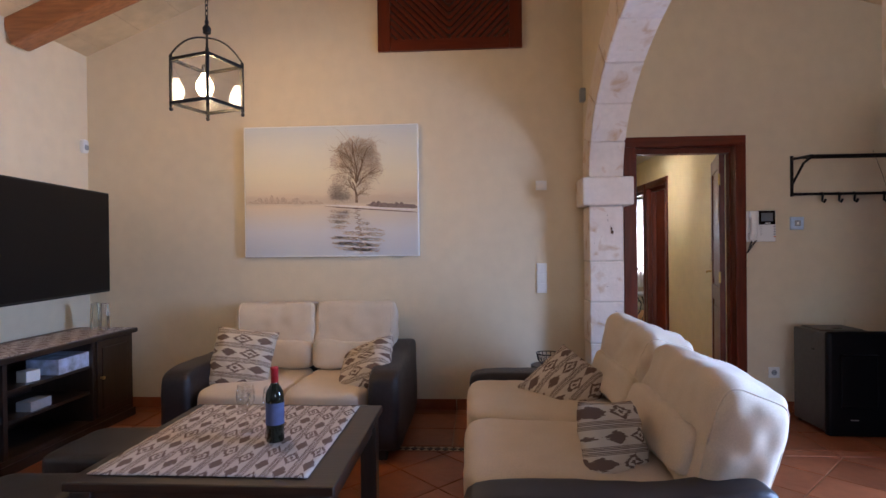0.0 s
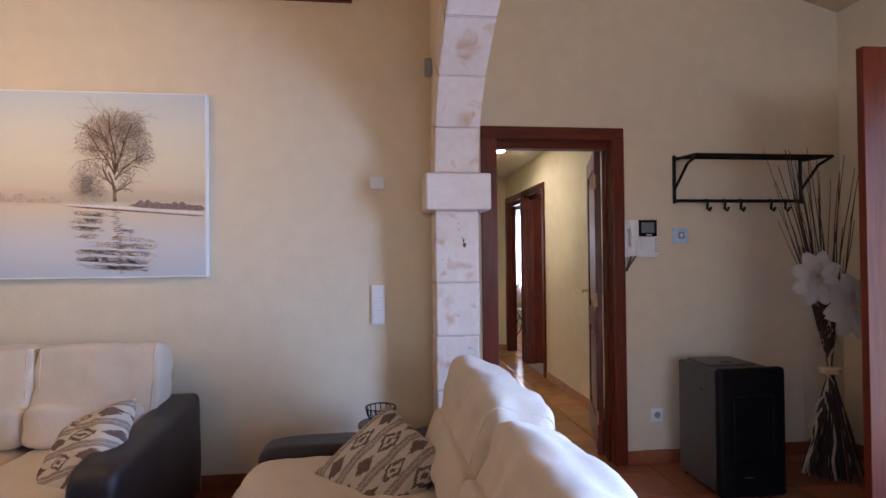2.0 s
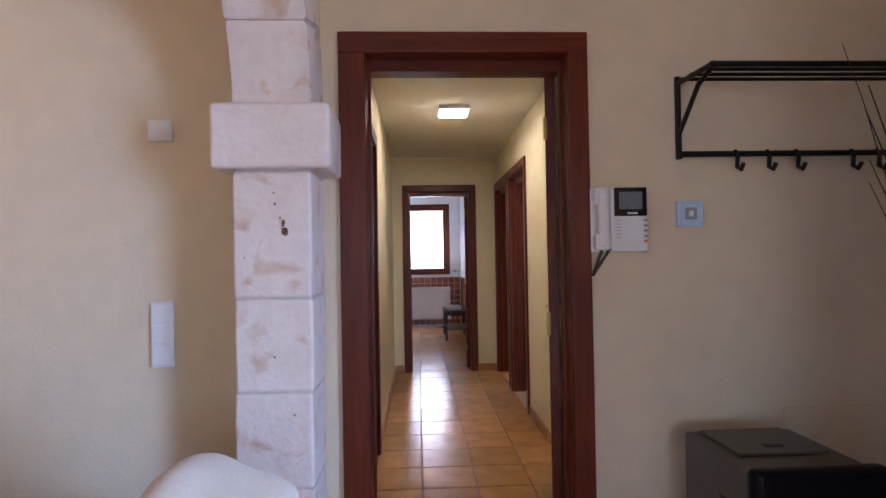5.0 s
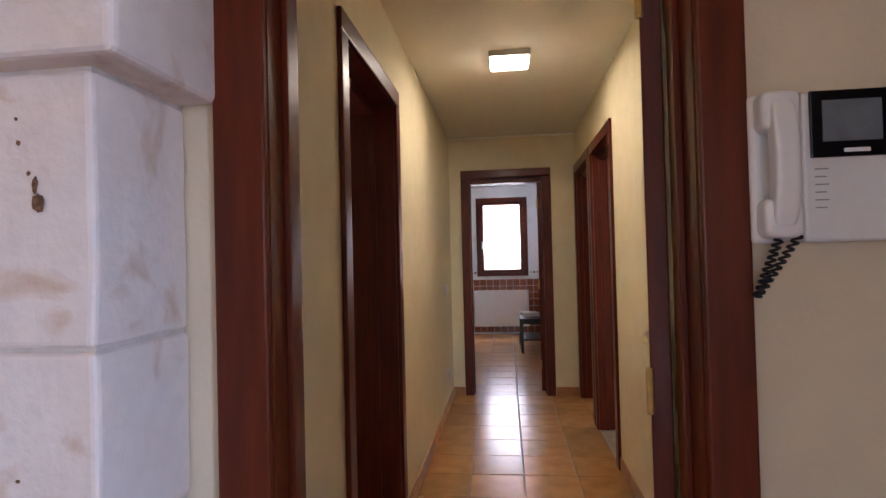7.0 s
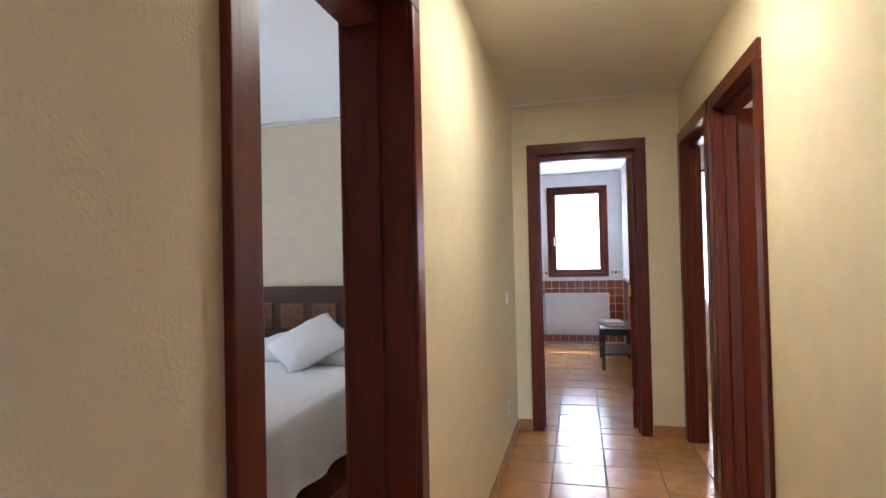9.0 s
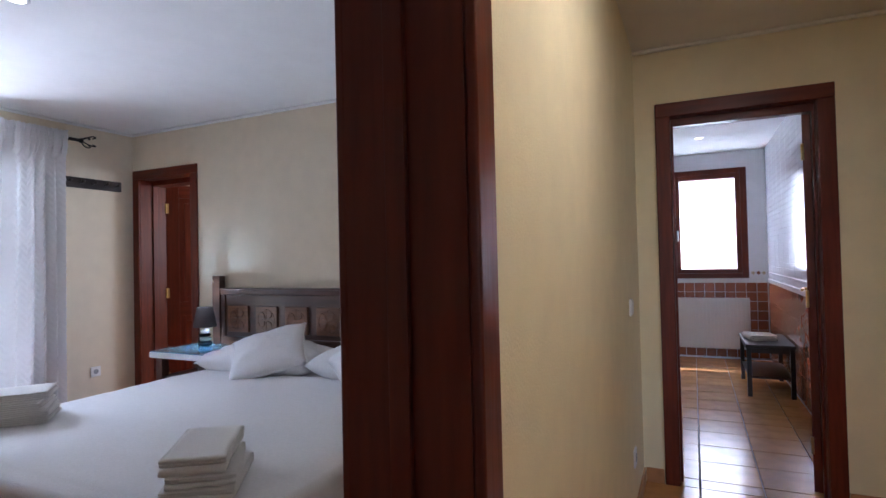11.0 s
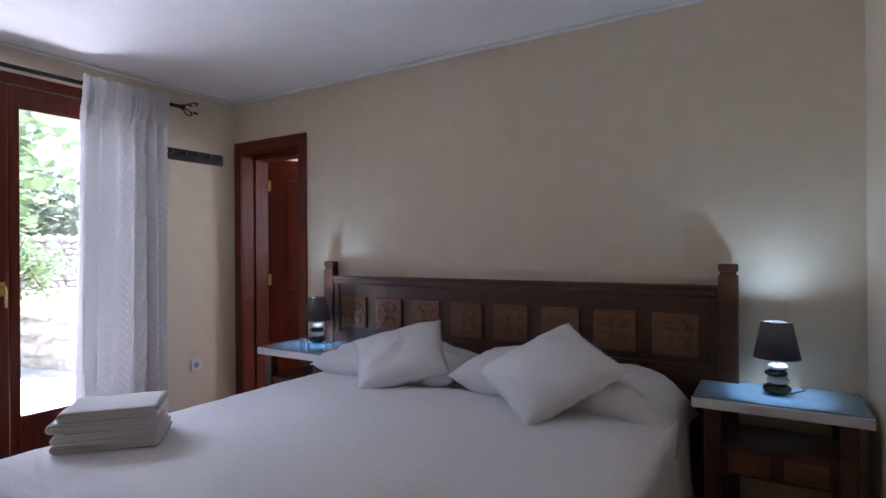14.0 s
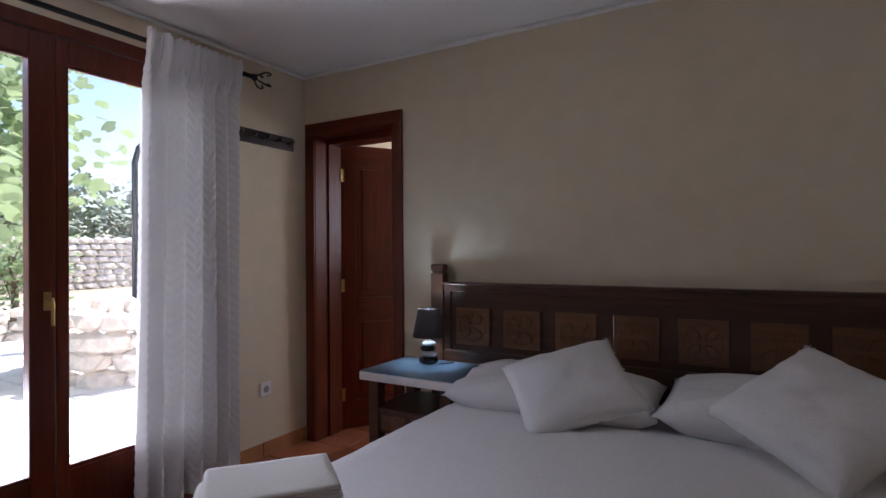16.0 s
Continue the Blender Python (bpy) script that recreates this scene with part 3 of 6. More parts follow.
door_leaf("side_room_door", pose(HE + HT + 0.005, R1[1] - 0.004, 0, 0, 0, -20), 0.685, "half-open mahogany side room door", hinge_side=-1)
doorway("door_frame_far_room", pose(HE, R2[1], 0, 0, 0, -90), R2[1] - R2[0], HT, "mahogany frame of the far room doorway")
doorway("door_frame_ensuite", pose(BD[0], BN, 0), BD[1] - BD[0], 0.26, "mahogany frame of the small bathroom doorway")
door_leaf("ensuite_door", pose(BD[0] + 0.004, BN + 0.255, 0, 0, 0, 58), 0.62, "open mahogany door of the small bathroom")


# ---- patterned cloth ----
def ikat(name, light, dark, scale=1.0, along_axis=0):
    """Rows of solid and hollow diamonds between stripes, with bled edges, woven in the cloth's own plane."""
    m = material(name, light, 0.95, spread=0.05, grain=220, bump=0.4, bump_scale=260, spec=0.15)
    t = m.node_tree
    n, l = t.nodes, t.links
    b = n["Principled BSDF"]
    base = b.inputs["Base Color"].links[0].from_socket
    co = n.new("ShaderNodeTexCoord")
    wob = n.new("ShaderNodeTexNoise")
    wob.inputs["Scale"].default_value = 1.0
    threads = n.new("ShaderNodeMapping")
    threads.inputs["Scale"].default_value = (20, 190, 20) if along_axis == 0 else (190, 20, 20)
    l.new(co.outputs["Object"], threads.inputs[0])
    l.new(threads.outputs[0], wob.inputs["Vector"])
    sx = n.new("ShaderNodeSeparateXYZ")
    l.new(co.outputs["Object"], sx.inputs[0])

    def math_node(op, a, c=None, d=None):
        k = n.new("ShaderNodeMath")
        k.operation = op
        for i, v in enumerate((a, c, d)):
            if v is None:
                continue
            if isinstance(v, (int, float)):
                k.inputs[i].default_value = v
            else:
                l.new(v, k.inputs[i])
        return k.outputs[0]
    across, along = sx.outputs[1 - along_axis], sx.outputs[along_axis]
    # the dye bleeds along the threads
    jitter = math_node("MULTIPLY_ADD", wob.outputs[0], 0.06, -0.03)
    a = math_node("ADD", math_node("MULTIPLY", across, 1 / (0.115 * scale)), 50.27)
    b2 = math_node("ADD", math_node("MULTIPLY", math_node("ADD", along, jitter), 1 / (0.165 * scale)), 50.0)
    shift = math_node("MULTIPLY", math_node("MODULO", math_node("FLOOR", a), 2.0), 0.5)
    fa = math_node("ABSOLUTE", math_node("SUBTRACT", math_node("FRACT", a), 0.5))
    fb = math_node("ABSOLUTE", math_node("SUBTRACT", math_node("FRACT", math_node("ADD", b2, shift)), 0.5))
    odd = math_node("GREATER_THAN", math_node("FRACT", math_node("MULTIPLY", math_node("ADD", b2, shift), 0.5)), 0.5)
    dist = math_node("ADD", math_node("MULTIPLY", fa, 1 / 0.36), math_node("MULTIPLY", fb, 2.0))
    solid = math_node("LESS_THAN", dist, math_node("MULTIPLY_ADD", odd, 0.50, 0.30))
    outline = math_node("MULTIPLY", math_node("LESS_THAN", math_node("ABSOLUTE", math_node("SUBTRACT", dist, 0.78)), 0.18), math_node("SUBTRACT", 1.0, odd))
    lines = math_node("MULTIPLY", math_node("GREATER_THAN", fa, 0.34), math_node("LESS_THAN", math_node("FRACT", math_node("MULTIPLY", fa, 18.0)), 0.60))
    mask = math_node("MINIMUM", math_node("ADD", math_node("ADD", solid, outline), lines), 1.0)
    mix = n.new("ShaderNodeMixRGB")
    l.new(mask, mix.inputs[0])
    l.new(base, mix.inputs[1])
    mix.inputs[2].default_value = (*dark, 1)
    l.new(mix.outputs[0], b.inputs["Base Color"])
    return m


M_IKAT = ikat("ikat_cloth", (0.60, 0.55, 0.52), (0.19, 0.14, 0.13), 0.78, 1)
M_IKAT_CUSHION = ikat("ikat_cushion_cloth", (0.62, 0.54, 0.44), (0.17, 0.115, 0.09), 0.85)


# ---- living room things ----
def sofa(name, m, width, depth, label, seed, lean, back_y, back_z, back_h, thick, roundness, overhang, arm_h=0.45, frame_h=0.40, nudge=0.0):
    """Leather frame with fabric cushions. Local x along the seat, y from the back to the front, origin at the back's middle."""
    s = thing(name, (0, 0, 0), label, "sofa")
    s.matrix_basis = m
    arm = 0.20
    part("base", moved(soft(width - 0.10, depth - 0.10, 0.24, 12, 8, 0.003), pose(0, depth / 2, 0.18)), M_LEATHER, s, "dark brown leather base", True)
    for sx in (-1, 1):
        bm = moved(soft(arm, depth, arm_h, 9, 12, 0.004, 4), pose(sx * (width / 2 - arm / 2), depth / 2, 0.05 + arm_h / 2))
        for v in bm.verts:
            v.co.z += max(0.0, 0.35 - v.co.y) * 0.16 * (v.co.z > 0.3)
        part("arm", bm, M_LEATHER, s, "rounded dark brown leather arm", True)
    part("back_frame", moved(soft(width - 0.06, 0.16, frame_h, 9, 8, 0.003), pose(0, 0.08, 0.06 + frame_h / 2)), M_LEATHER, s, "dark brown leather back", True)
    for fx in (-1, 1):
        for fy in (0.10, depth - 0.10):
            part("foot", box(fx * (width / 2 - 0.12) - 0.03, fx * (width / 2 - 0.12) + 0.03, fy - 0.03, fy + 0.03, 0, 0.07, 0.004), M_DARKWOOD, s)
    inner = width - 2 * arm
    w = inner / 2
    for k in range(2):
        x = (k - 0.5) * w
        part("seat_cushion", moved(soft(w - 0.006, depth - 0.14, 0.19, 6, 16, 0.006, 5, seed + k), pose(x, depth / 2 + 0.08, 0.322, 2)), M_SOFA, s, "cream woven seat cushion", True)
        c = part("back_cushion", moved(soft(w + overhang, thick, back_h, roundness, 26, 0.013, 4.5, seed + 3 * k), pose(x + (k - 0.5) * overhang, back_y, back_z - (nudge if k == 0 else 0.45 * nudge), lean)), M_SOFA, s, "plump cream woven back cushion", True)
        for q in (-0.90, 0.90):
            rest = (1 - abs(q) ** roundness) ** (1 / roundness)
            loop = []
            for i in range(49):
                a = 2 * math.pi * i / 48
                ca, sa = math.cos(a), math.sin(a)
                on = Vector((q, math.copysign(abs(ca) ** (2 / roundness), ca) * rest, math.copysign(abs(sa) ** (2 / roundness), sa) * rest))
                loop.append(puffed(on, w + overhang, thick, back_h, 0.013, 4.5, seed + 3 * k))
            part("piping", moved(tube(loop, 0.0045, 6), pose(x + (k - 0.5) * overhang, back_y, back_z - (nudge if k == 0 else 0.45 * nudge), lean)), M_SOFA, c, "sewn cream piping", True)
        part("lumbar_cushion", moved(soft(w - 0.02, 0.18, 0.20, 6.5, 14, 0.007, 6, seed + 7 + k), pose(x, back_y + 0.12, 0.505, lean + 4)), M_SOFA, s, "cream lower back cushion", True)
    return s


# two-seater against the north wall: local y points south
sofa("two_seat_sofa", pose(-1.36, 4.27, 0, 0, 0, 180), 1.48, 1.03, "two-seat cream and dark leather sofa against the wall", 1.0, 8, 0.16, 0.655, 0.45, 0.22, 11, 0.06, 0.50, 0.5)
# long sofa under the arch: local y points west
sofa("three_seat_sofa", pose(0.84, 2.87, 0, 0, 0, 90), 2.00, 1.05, "long cream and dark leather sofa under the arch", 5.0, 17, 0.06, 0.605, 0.50, 0.30, 5.4, 0.08, 0.395, 0.34, nudge=0.06)


def throw_pillow(at, turn, size, seed, label):
    p = tagged(part("throw_pillow", pillow(size, size, 0.18, seed=seed, crumple=0.007), M_IKAT_CUSHION, smooth=True), label, "pillow", "patterned throw pillows")
    p.matrix_basis = Matrix.Translation(at) @ Euler([radians(a) for a in turn]).to_matrix().to_4x4()
    return p


def plane_pose(centre, xdir, ydir):
    x = Vector(xdir).normalized()
    z = x.cross(Vector(ydir)).normalized()
    m = Matrix((x, z.cross(x), z)).transposed().to_4x4()
    m.translation = centre
    return m


P1, P2, P3, P4 = (throw_pillow((0, 0, 0), (0, 0, 0), sz, k + 1.0, lab) for k, (sz, lab) in enumerate((
    (0.42, "brown and cream ikat pillow leaning on the small sofa"), (0.40, "brown and cream ikat pillow slumped against the sofa arm"),
    (0.42, "brown and cream ikat pillow in the long sofa's corner"), (0.34, "brown and cream ikat pillow slumped on the long sofa"))))
P1.matrix_basis = plane_pose((-1.74, 3.62, 0.545), (0.42, 0.03, -0.05), (-0.06, 0.16, 0.36))
P2.matrix_basis = plane_pose((-0.885, 3.56, 0.50), (0.30, -0.12, 0.13), (0.02, 0.25, 0.24))
P3.matrix_basis = plane_pose((0.37, 3.34, 0.455), (0.27, 0.14, 0.20), (-0.20, 0.27, 0.20))
P4.matrix_basis = plane_pose((0.40, 2.34, 0.47), (0.26, 0.20, -0.05), (0.02, 0.16, 0.30))


def coffee_table():
    t = thing("coffee_table", (-1.14, 2.37, 0), "dark-stained wooden coffee table in the living room", "table")
    top = 0.47
    part("tabletop", box(-0.49, 0.49, -0.48, 0.48, top - 0.035, top, 0.006), M_DARKWOOD_X, t)
    for sx in (-1, 1):
        part("apron", box(sx * 0.44 - 0.012, sx * 0.44 + 0.012, -0.42, 0.42, top - 0.12, top - 0.036), M_DARKWOOD, t)
        part("apron", box(-0.42, 0.42, sx * 0.44 - 0.012, sx * 0.44 + 0.012, top - 0.12, top - 0.036), M_DARKWOOD_X, t)
        for sy in (-1, 1):
            b = box(sx * 0.43 - 0.04, sx * 0.43 + 0.04, sy * 0.43 - 0.04, sy * 0.43 + 0.04, 0, top - 0.036, 0.005)
            part("leg", b, M_DARKWOOD, t)
    return t


coffee_table()
bm = bmesh.new()
bmesh.ops.create_grid(bm, x_segments=30, y_segments=30, size=0.5)
for v in bm.verts:
    v.co = Vector((v.co.x * 0.82, v.co.y * 0.86, 0.0035 + 0.0015 * noise.noise(v.co * 9)))
bmesh.ops.solidify(bm, geom=bm.faces[:], thickness=0.003)
runner = tagged(part("table_mat", bm, M_IKAT, smooth=True), "brown and cream ikat cloth laid over the coffee table", "table mat")
runner.matrix_basis = pose(-1.17, 2.38, 0.473, 0, 0, 0)
for k in range(2):
    st = thing("foot_stool", (-1.86, 1.95 + 0.55 * k, 0), "low dark stool beside the coffee table", "stool", "low stools")
    part("seat", moved(soft(0.42, 0.42, 0.12, 8, 8, 0.002), pose(0, 0, 0.34)), M_LEATHER, st, smooth=True)
    for sx in (-1, 1):
        for sy in (-1, 1):
            part("leg", box(sx * 0.16 - 0.02, sx * 0.16 + 0.02, sy * 0.16 - 0.02, sy * 0.16 + 0.02, 0, 0.29, 0.003), M_DARKWOOD, st)


def wine_bottle(at):
    b = thing("wine_bottle", at, "dark wine bottle with a red capsule on the table", "bottle")
    part("bottle_body", lathe([(0.030, 0), (0.037, 0.004), (0.0375, 0.19), (0.034, 0.21), (0.018, 0.238), (0.0145, 0.25), (0.0145, 0.262)], 28),
         material("green_black_glass", (0.010, 0.013, 0.008), 0.08), b, "nearly black glass", True)
    part("capsule", lathe([(0.0152, 0.245), (0.0155, 0.30), (0.0165, 0.302), (0.0165, 0.312), (0.012, 0.314)], 24), material("red_foil", (0.42, 0.012, 0.02), 0.35), b, "red foil capsule", True)
    part("label", lathe([(0.0378, 0.075), (0.0381, 0.076), (0.0381, 0.165), (0.0378, 0.166)], 28), material("label_paper", (0.08, 0.10, 0.22), 0.6), b, "dark blue paper label")
    return b


wine_bottle((-1.01, 2.30, 0.478))


def wine_glass(at):
    prof = [(0.033, 0.0), (0.034, 0.002), (0.008, 0.006), (0.004, 0.012), (0.0038, 0.085), (0.010, 0.092), (0.030, 0.11), (0.041, 0.14), (0.041, 0.165), (0.034, 0.205),
            (0.0325, 0.205), (0.0395, 0.165), (0.0395, 0.14), (0.029, 0.112), (0.009, 0.096), (0.002, 0.094)]
    g = thing("wine_glass", at, "empty stemmed wine glass on the coffee table", "glass", "wine glasses")
    part("bowl_and_stem", lathe(prof, 28), M_THINGLASS, g, smooth=True)
    return g


for gp in ((-1.19, 2.42, 0.478), (-1.055, 2.385, 0.478)):
    wine_glass(gp)

# television and its low cabinet
tv = thing("television", (-3.0, 3.60, 1.35), "large black flat television turned out from the wall", "television", turn=97)
part("screen_housing", box(-0.62, 0.62, 0.0, 0.035, -0.39, 0.39, 0.006), M_BLACKMATT, tv)
part("screen", box(-0.608, 0.608, -0.003, 0.0005, -0.372, 0.378), M_SCREEN, tv, "dark glossy screen")
part("rear_bulge", box(-0.40, 0.40, 0.036, 0.075, -0.30, 0.15, 0.012), M_BLACKMATT, tv)
part("wall_arm", tube([(0, 0.075, 0), (0.1, 0.2, 0), (0.05, 0.31, 0)], 0.02), M_IRON, tv)

unit = thing("media_cabinet", (-3.07, 3.28, 0), "low dark wooden media cabinet with open shelves", "cabinet", turn=90)
W2 = 0.86
part("top", box(-W2 - 0.03, W2 + 0.03, -0.25, 0.255, 0.645, 0.68, 0.008, seg=3), M_DARKWOOD_X, unit)
part("bottom", box(-W2, W2, -0.22, 0.25, 0.06, 0.09), M_DARKWOOD_X, unit)
part("back_panel", box(-W2, W2, 0.235, 0.25, 0.09, 0.645), M_DARKWOOD_X, unit)
for x in (-W2, -0.30, 0.42, W2 - 0.03):
    part("upright", box(x, x + 0.03, -0.22, 0.235, 0.09, 0.645, 0.002), M_DARKWOOD, unit)
part("plinth", box(-W2 - 0.015, W2 + 0.015, -0.235, 0.25, 0.0, 0.06, 0.006), M_DARKWOOD_X, unit)
for xa, xb in ((-W2 + 0.03, -0.30), (-0.27, 0.42)):
    for z in (0.28, 0.46):
        part("shelf", box(xa, xb, -0.20, 0.235, z, z + 0.02), M_DARKWOOD_X, unit)
d = part("door", box(0.455, W2 - 0.035, -0.232, -0.212, 0.10, 0.64, 0.003), M_DARKWOOD, unit)
part("door_panel", box(0.50, W2 - 0.08, -0.238, -0.2325, 0.15, 0.59, 0.005), M_DARKWOOD, d)
part("knob", moved(lathe([(0.006, 0), (0.006, 0.012), (0.014, 0.018), (0.012, 0.028), (0.004, 0.03)], 14), pose(0.485, -0.232, 0.38, 90)), M_BRASS, d)
bm = box(-0.84, 0.84, -0.235, 0.15, 0.0, 0.004)
rn = tagged(part("cabinet_runner", bm, M_IKAT), "brown and cream cloth runner along the media cabinet", "table runner")
rn.matrix_basis = pose(-3.07, 3.28, 0.682, 0, 0, 90)


def box_of_paper(name, at, size, mat, label, category, turn=0):
    o = tagged(part(name, box(-size[0] / 2, size[0] / 2, -size[1] / 2, size[1] / 2, 0, size[2], 0.003), mat), label, category)
    o.matrix_basis = pose(*at, 0, 0, turn)
    return o


paper_blue = material("printed_card", (0.42, 0.48, 0.62), 0.5, spread=0.5, grain=14)
box_of_paper("game_box", (-2.98, 3.56, 0.48), (0.30, 0.22, 0.10), paper_blue, "pale blue and white printed cardboard box on a shelf", "box", 92)
box_of_paper("white_box", (-2.94, 3.26, 0.48), (0.09, 0.08, 0.07), M_PLASTIC, "small white box on the cabinet shelf", "box", 80)
box_of_paper("router", (-2.94, 3.30, 0.30), (0.16, 0.10, 0.06), M_GREYPLASTIC, "small grey device on the cabinet shelf", "device", 90)
box_of_paper("disc_player", (-2.98, 2.85, 0.30), (0.34, 0.24, 0.05), M_BLACKMATT, "flat black player on the cabinet shelf", "player", 90)
box_of_paper("magazine_stack", (-2.98, 2.80, 0.092), (0.28, 0.22, 0.04), paper_blue, "short stack of magazines in the cabinet", "magazines", 88)
for vy, vx in ((4.02, -3.06), (3.98, -2.96)):
    v = thing("candle_holder", (vx, vy, 0.688), "tall slim clear glass candle holder on the cabinet", "candle holder", "glass candle holders")
    bm = box(-0.022, 0.022, -0.022, 0.022, 0, 0.20, 0.003)
    for e in bm.verts:
        if e.co.z < 0.1:
            e.co.x *= 1.25
            e.co.y *= 1.25
    part("glass_block", bm, M_GLASS, v)

# lantern on its chain
lan = thing("hanging_lantern", (-1.63, 2.98, 2.06), "square black iron lantern with glass sides, lit, on a chain", "lamp", turn=72)
R = 0.128
for sx, sy in ((-1, -1), (-1, 1), (1, -1), (1, 1)):
    bm = box(sx * R - 0.007, sx * R + 0.007, sy * R - 0.007, sy * R + 0.007, 0.0, 0.28, 0.002)
    merge(bm, moved(lathe([(0.004, -0.024), (0.010, -0.018), (0.011, -0.010), (0.005, 0.0)], 10), pose(sx * R, sy * R, 0)))
    part("corner_post", bm, M_IRON, lan)
for z in (0.02, 0.255):
    for a in (0, 90, 180, 270):
        part("rail", moved(box(-R, R, -0.006, 0.006, -0.008, 0.008), pose(0, 0, z, 0, 0, a) @ pose(0, R, 0)), M_IRON, lan)
for a in (0, 90, 180, 270):
    part("glass_pane", moved(box(-R + 0.008, R - 0.008, -0.001, 0.001, 0.03, 0.246), pose(0, 0, 0, 0, 0, a) @ pose(0, R - 0.003, 0)), M_LANTERN_GLASS, lan).visible_shadow = False
for a in (45, 135):
    pts = []
    for k in range(17):
        u = -1 + k / 8
        pts.append((R * 1.414 * u * math.cos(radians(a)), R * 1.414 * u * math.sin(radians(a)), 0.28 + 0.115 * (1 - abs(u) ** 2.6)))
    part("arched_strap", tube(pts, 0.005, 6), M_IRON, lan)
part("centre_rod", tube([(0, 0, 0.52), (0, 0, 0.23)], 0.007, 8), M_IRON, lan)
part("canopy", lathe([(0.004, 0.415), (0.02, 0.42), (0.022, 0.45), (0.008, 0.47), (0.012, 0.485), (0.004, 0.50)], 16), M_IRON, lan)
for k in range(42):
    bm = bmesh.new()
    zc = 0.53 + 0.030 * k
    loop = [(0.009 * math.cos(q) * (1 if k % 2 else 0), 0.009 * math.cos(q) * (0 if k % 2 else 1), zc + 0.020 * math.sin(q)) for q in [i * math.pi / 6 for i in range(13)]]
    part("chain_link", tube(loop, 0.0025, 5, bm), M_IRON, lan)
for a in (20,):
    x, y = 0.0 * math.cos(radians(a)), 0.055 * math.sin(radians(a))
    part("bulb", moved(lathe([(0.004, 0.02), (0.030, 0.032), (0.046, 0.065), (0.044, 0.095), (0.024, 0.13), (0.014, 0.15)], 20), pose(x, y, 0.05)), M_BULB, lan, "glowing warm bulb", True).visible_shadow = False
    part("lamp_holder", moved(lathe([(0.014, 0.20), (0.016, 0.205), (0.016, 0.24), (0.010, 0.25)], 12), pose(x, y, 0)), M_IRON, lan)

# canvas print of a misty lake
cv = bpy.data.materials.new("lake_print")
cv.use_nodes = True
t, n, l = cv.node_tree, cv.node_tree.nodes, cv.node_tree.links
co = n.new("ShaderNodeTexCoord")
sp = n.new("ShaderNodeSeparateXYZ")
l.new(co.outputs["Object"], sp.inputs[0])
ns = n.new("ShaderNodeTexNoise")
ns.inputs["Scale"].default_value, ns.inputs["Detail"].default_value = 6.0, 6
st = n.new("ShaderNodeMapping")
st.inputs["Scale"].default_value = (1, 1, 5)
l.new(co.outputs["Object"], st.inputs[0])
l.new(st.outputs[0], ns.inputs["Vector"])
ad = n.new("ShaderNodeMath")
ad.operation = "MULTIPLY_ADD"
l.new(ns.outputs[0], ad.inputs[0])
ad.inputs[1].default_value = 0.05
l.new(sp.outputs[2], ad.inputs[2])
mr = n.new("ShaderNodeMapRange")
mr.inputs["From Min"].default_value, mr.inputs["From Max"].default_value = -0.51, 0.56
l.new(ad.outputs[0], mr.inputs["Value"])
cr = n.new("ShaderNodeValToRGB")
els = cr.color_ramp.elements
els[0].position, els[0].color = 0.0, (0.52, 0.55, 0.60, 1)
els[1].position, els[1].color = 1.0, (0.55, 0.60, 0.64, 1)
for pos, colr in ((0.20, (0.62, 0.60, 0.60)), (0.34, (0.66, 0.57, 0.46)), (0.39, (0.68, 0.56, 0.42)), (0.415, (0.56, 0.45, 0.33)), (0.45, (0.60, 0.47, 0.34)), (0.48, (0.68, 0.56, 0.40)), (0.52, (0.70, 0.60, 0.44)), (0.62, (0.74, 0.66, 0.48)), (0.8, (0.70, 0.67, 0.57))):
    e = els.new(pos)
    e.color = (*colr, 1)
l.new(mr.outputs[0], cr.inputs[0])
l.new(cr.outputs[0], n["Principled BSDF"].inputs["Base Color"])
n["Principled BSDF"].inputs["Roughness"].default_value = 0.75
print_ob = thing("canvas_print", (-1.305, 4.295, 1.737), "wide canvas print of a bare tree mirrored in a misty lake", "picture")
part("canvas", box(-0.70, 0.70, 0.0, 0.042, -0.52, 0.52, 0.004), M_PLASTIC, print_ob, "white canvas edges")
part("printed_face", box(-0.69, 0.69, -0.0015, 0.0005, -0.51, 0.51), cv, print_ob, "printed lake scene")
tree_ink = material("tree_ink", (0.30, 0.20, 0.13), 0.8, spread=0.3, grain=40)
tree_mist = material("tree_mist", (0.56, 0.44, 0.33), 0.8, spread=0.2, grain=60)
tree_haze = material("tree_haze", (0.50, 0.38, 0.28), 0.8, spread=0.2, grain=60)
tree_dark = material("bank_ink", (0.24, 0.17, 0.14), 0.8, spread=0.3, grain=60)
snow_ink = material("snow_ink", (0.74, 0.68, 0.62), 0.8, spread=0.1, grain=60)
TX, TZ = 0.205, -0.095
# clumps of the printed crown and of the bush beside it: place, radius
CLUMPS = ((0.00, 0.44, 0.085), (-0.08, 0.40, 0.075), (0.09, 0.43, 0.075), (-0.135, 0.33, 0.070), (0.03, 0.35, 0.095), (0.13, 0.35, 0.075), (-0.06, 0.29, 0.070),
          (0.16, 0.26, 0.060), (0.07, 0.24, 0.075), (-0.13, 0.17, 0.065), (-0.17, 0.09, 0.060), (-0.11, 0.08, 0.060), (-0.15, 0.03, 0.050), (0.05, 0.14, 0.040), (-0.07, 0.04, 0.045))
rnd = random.Random(4)


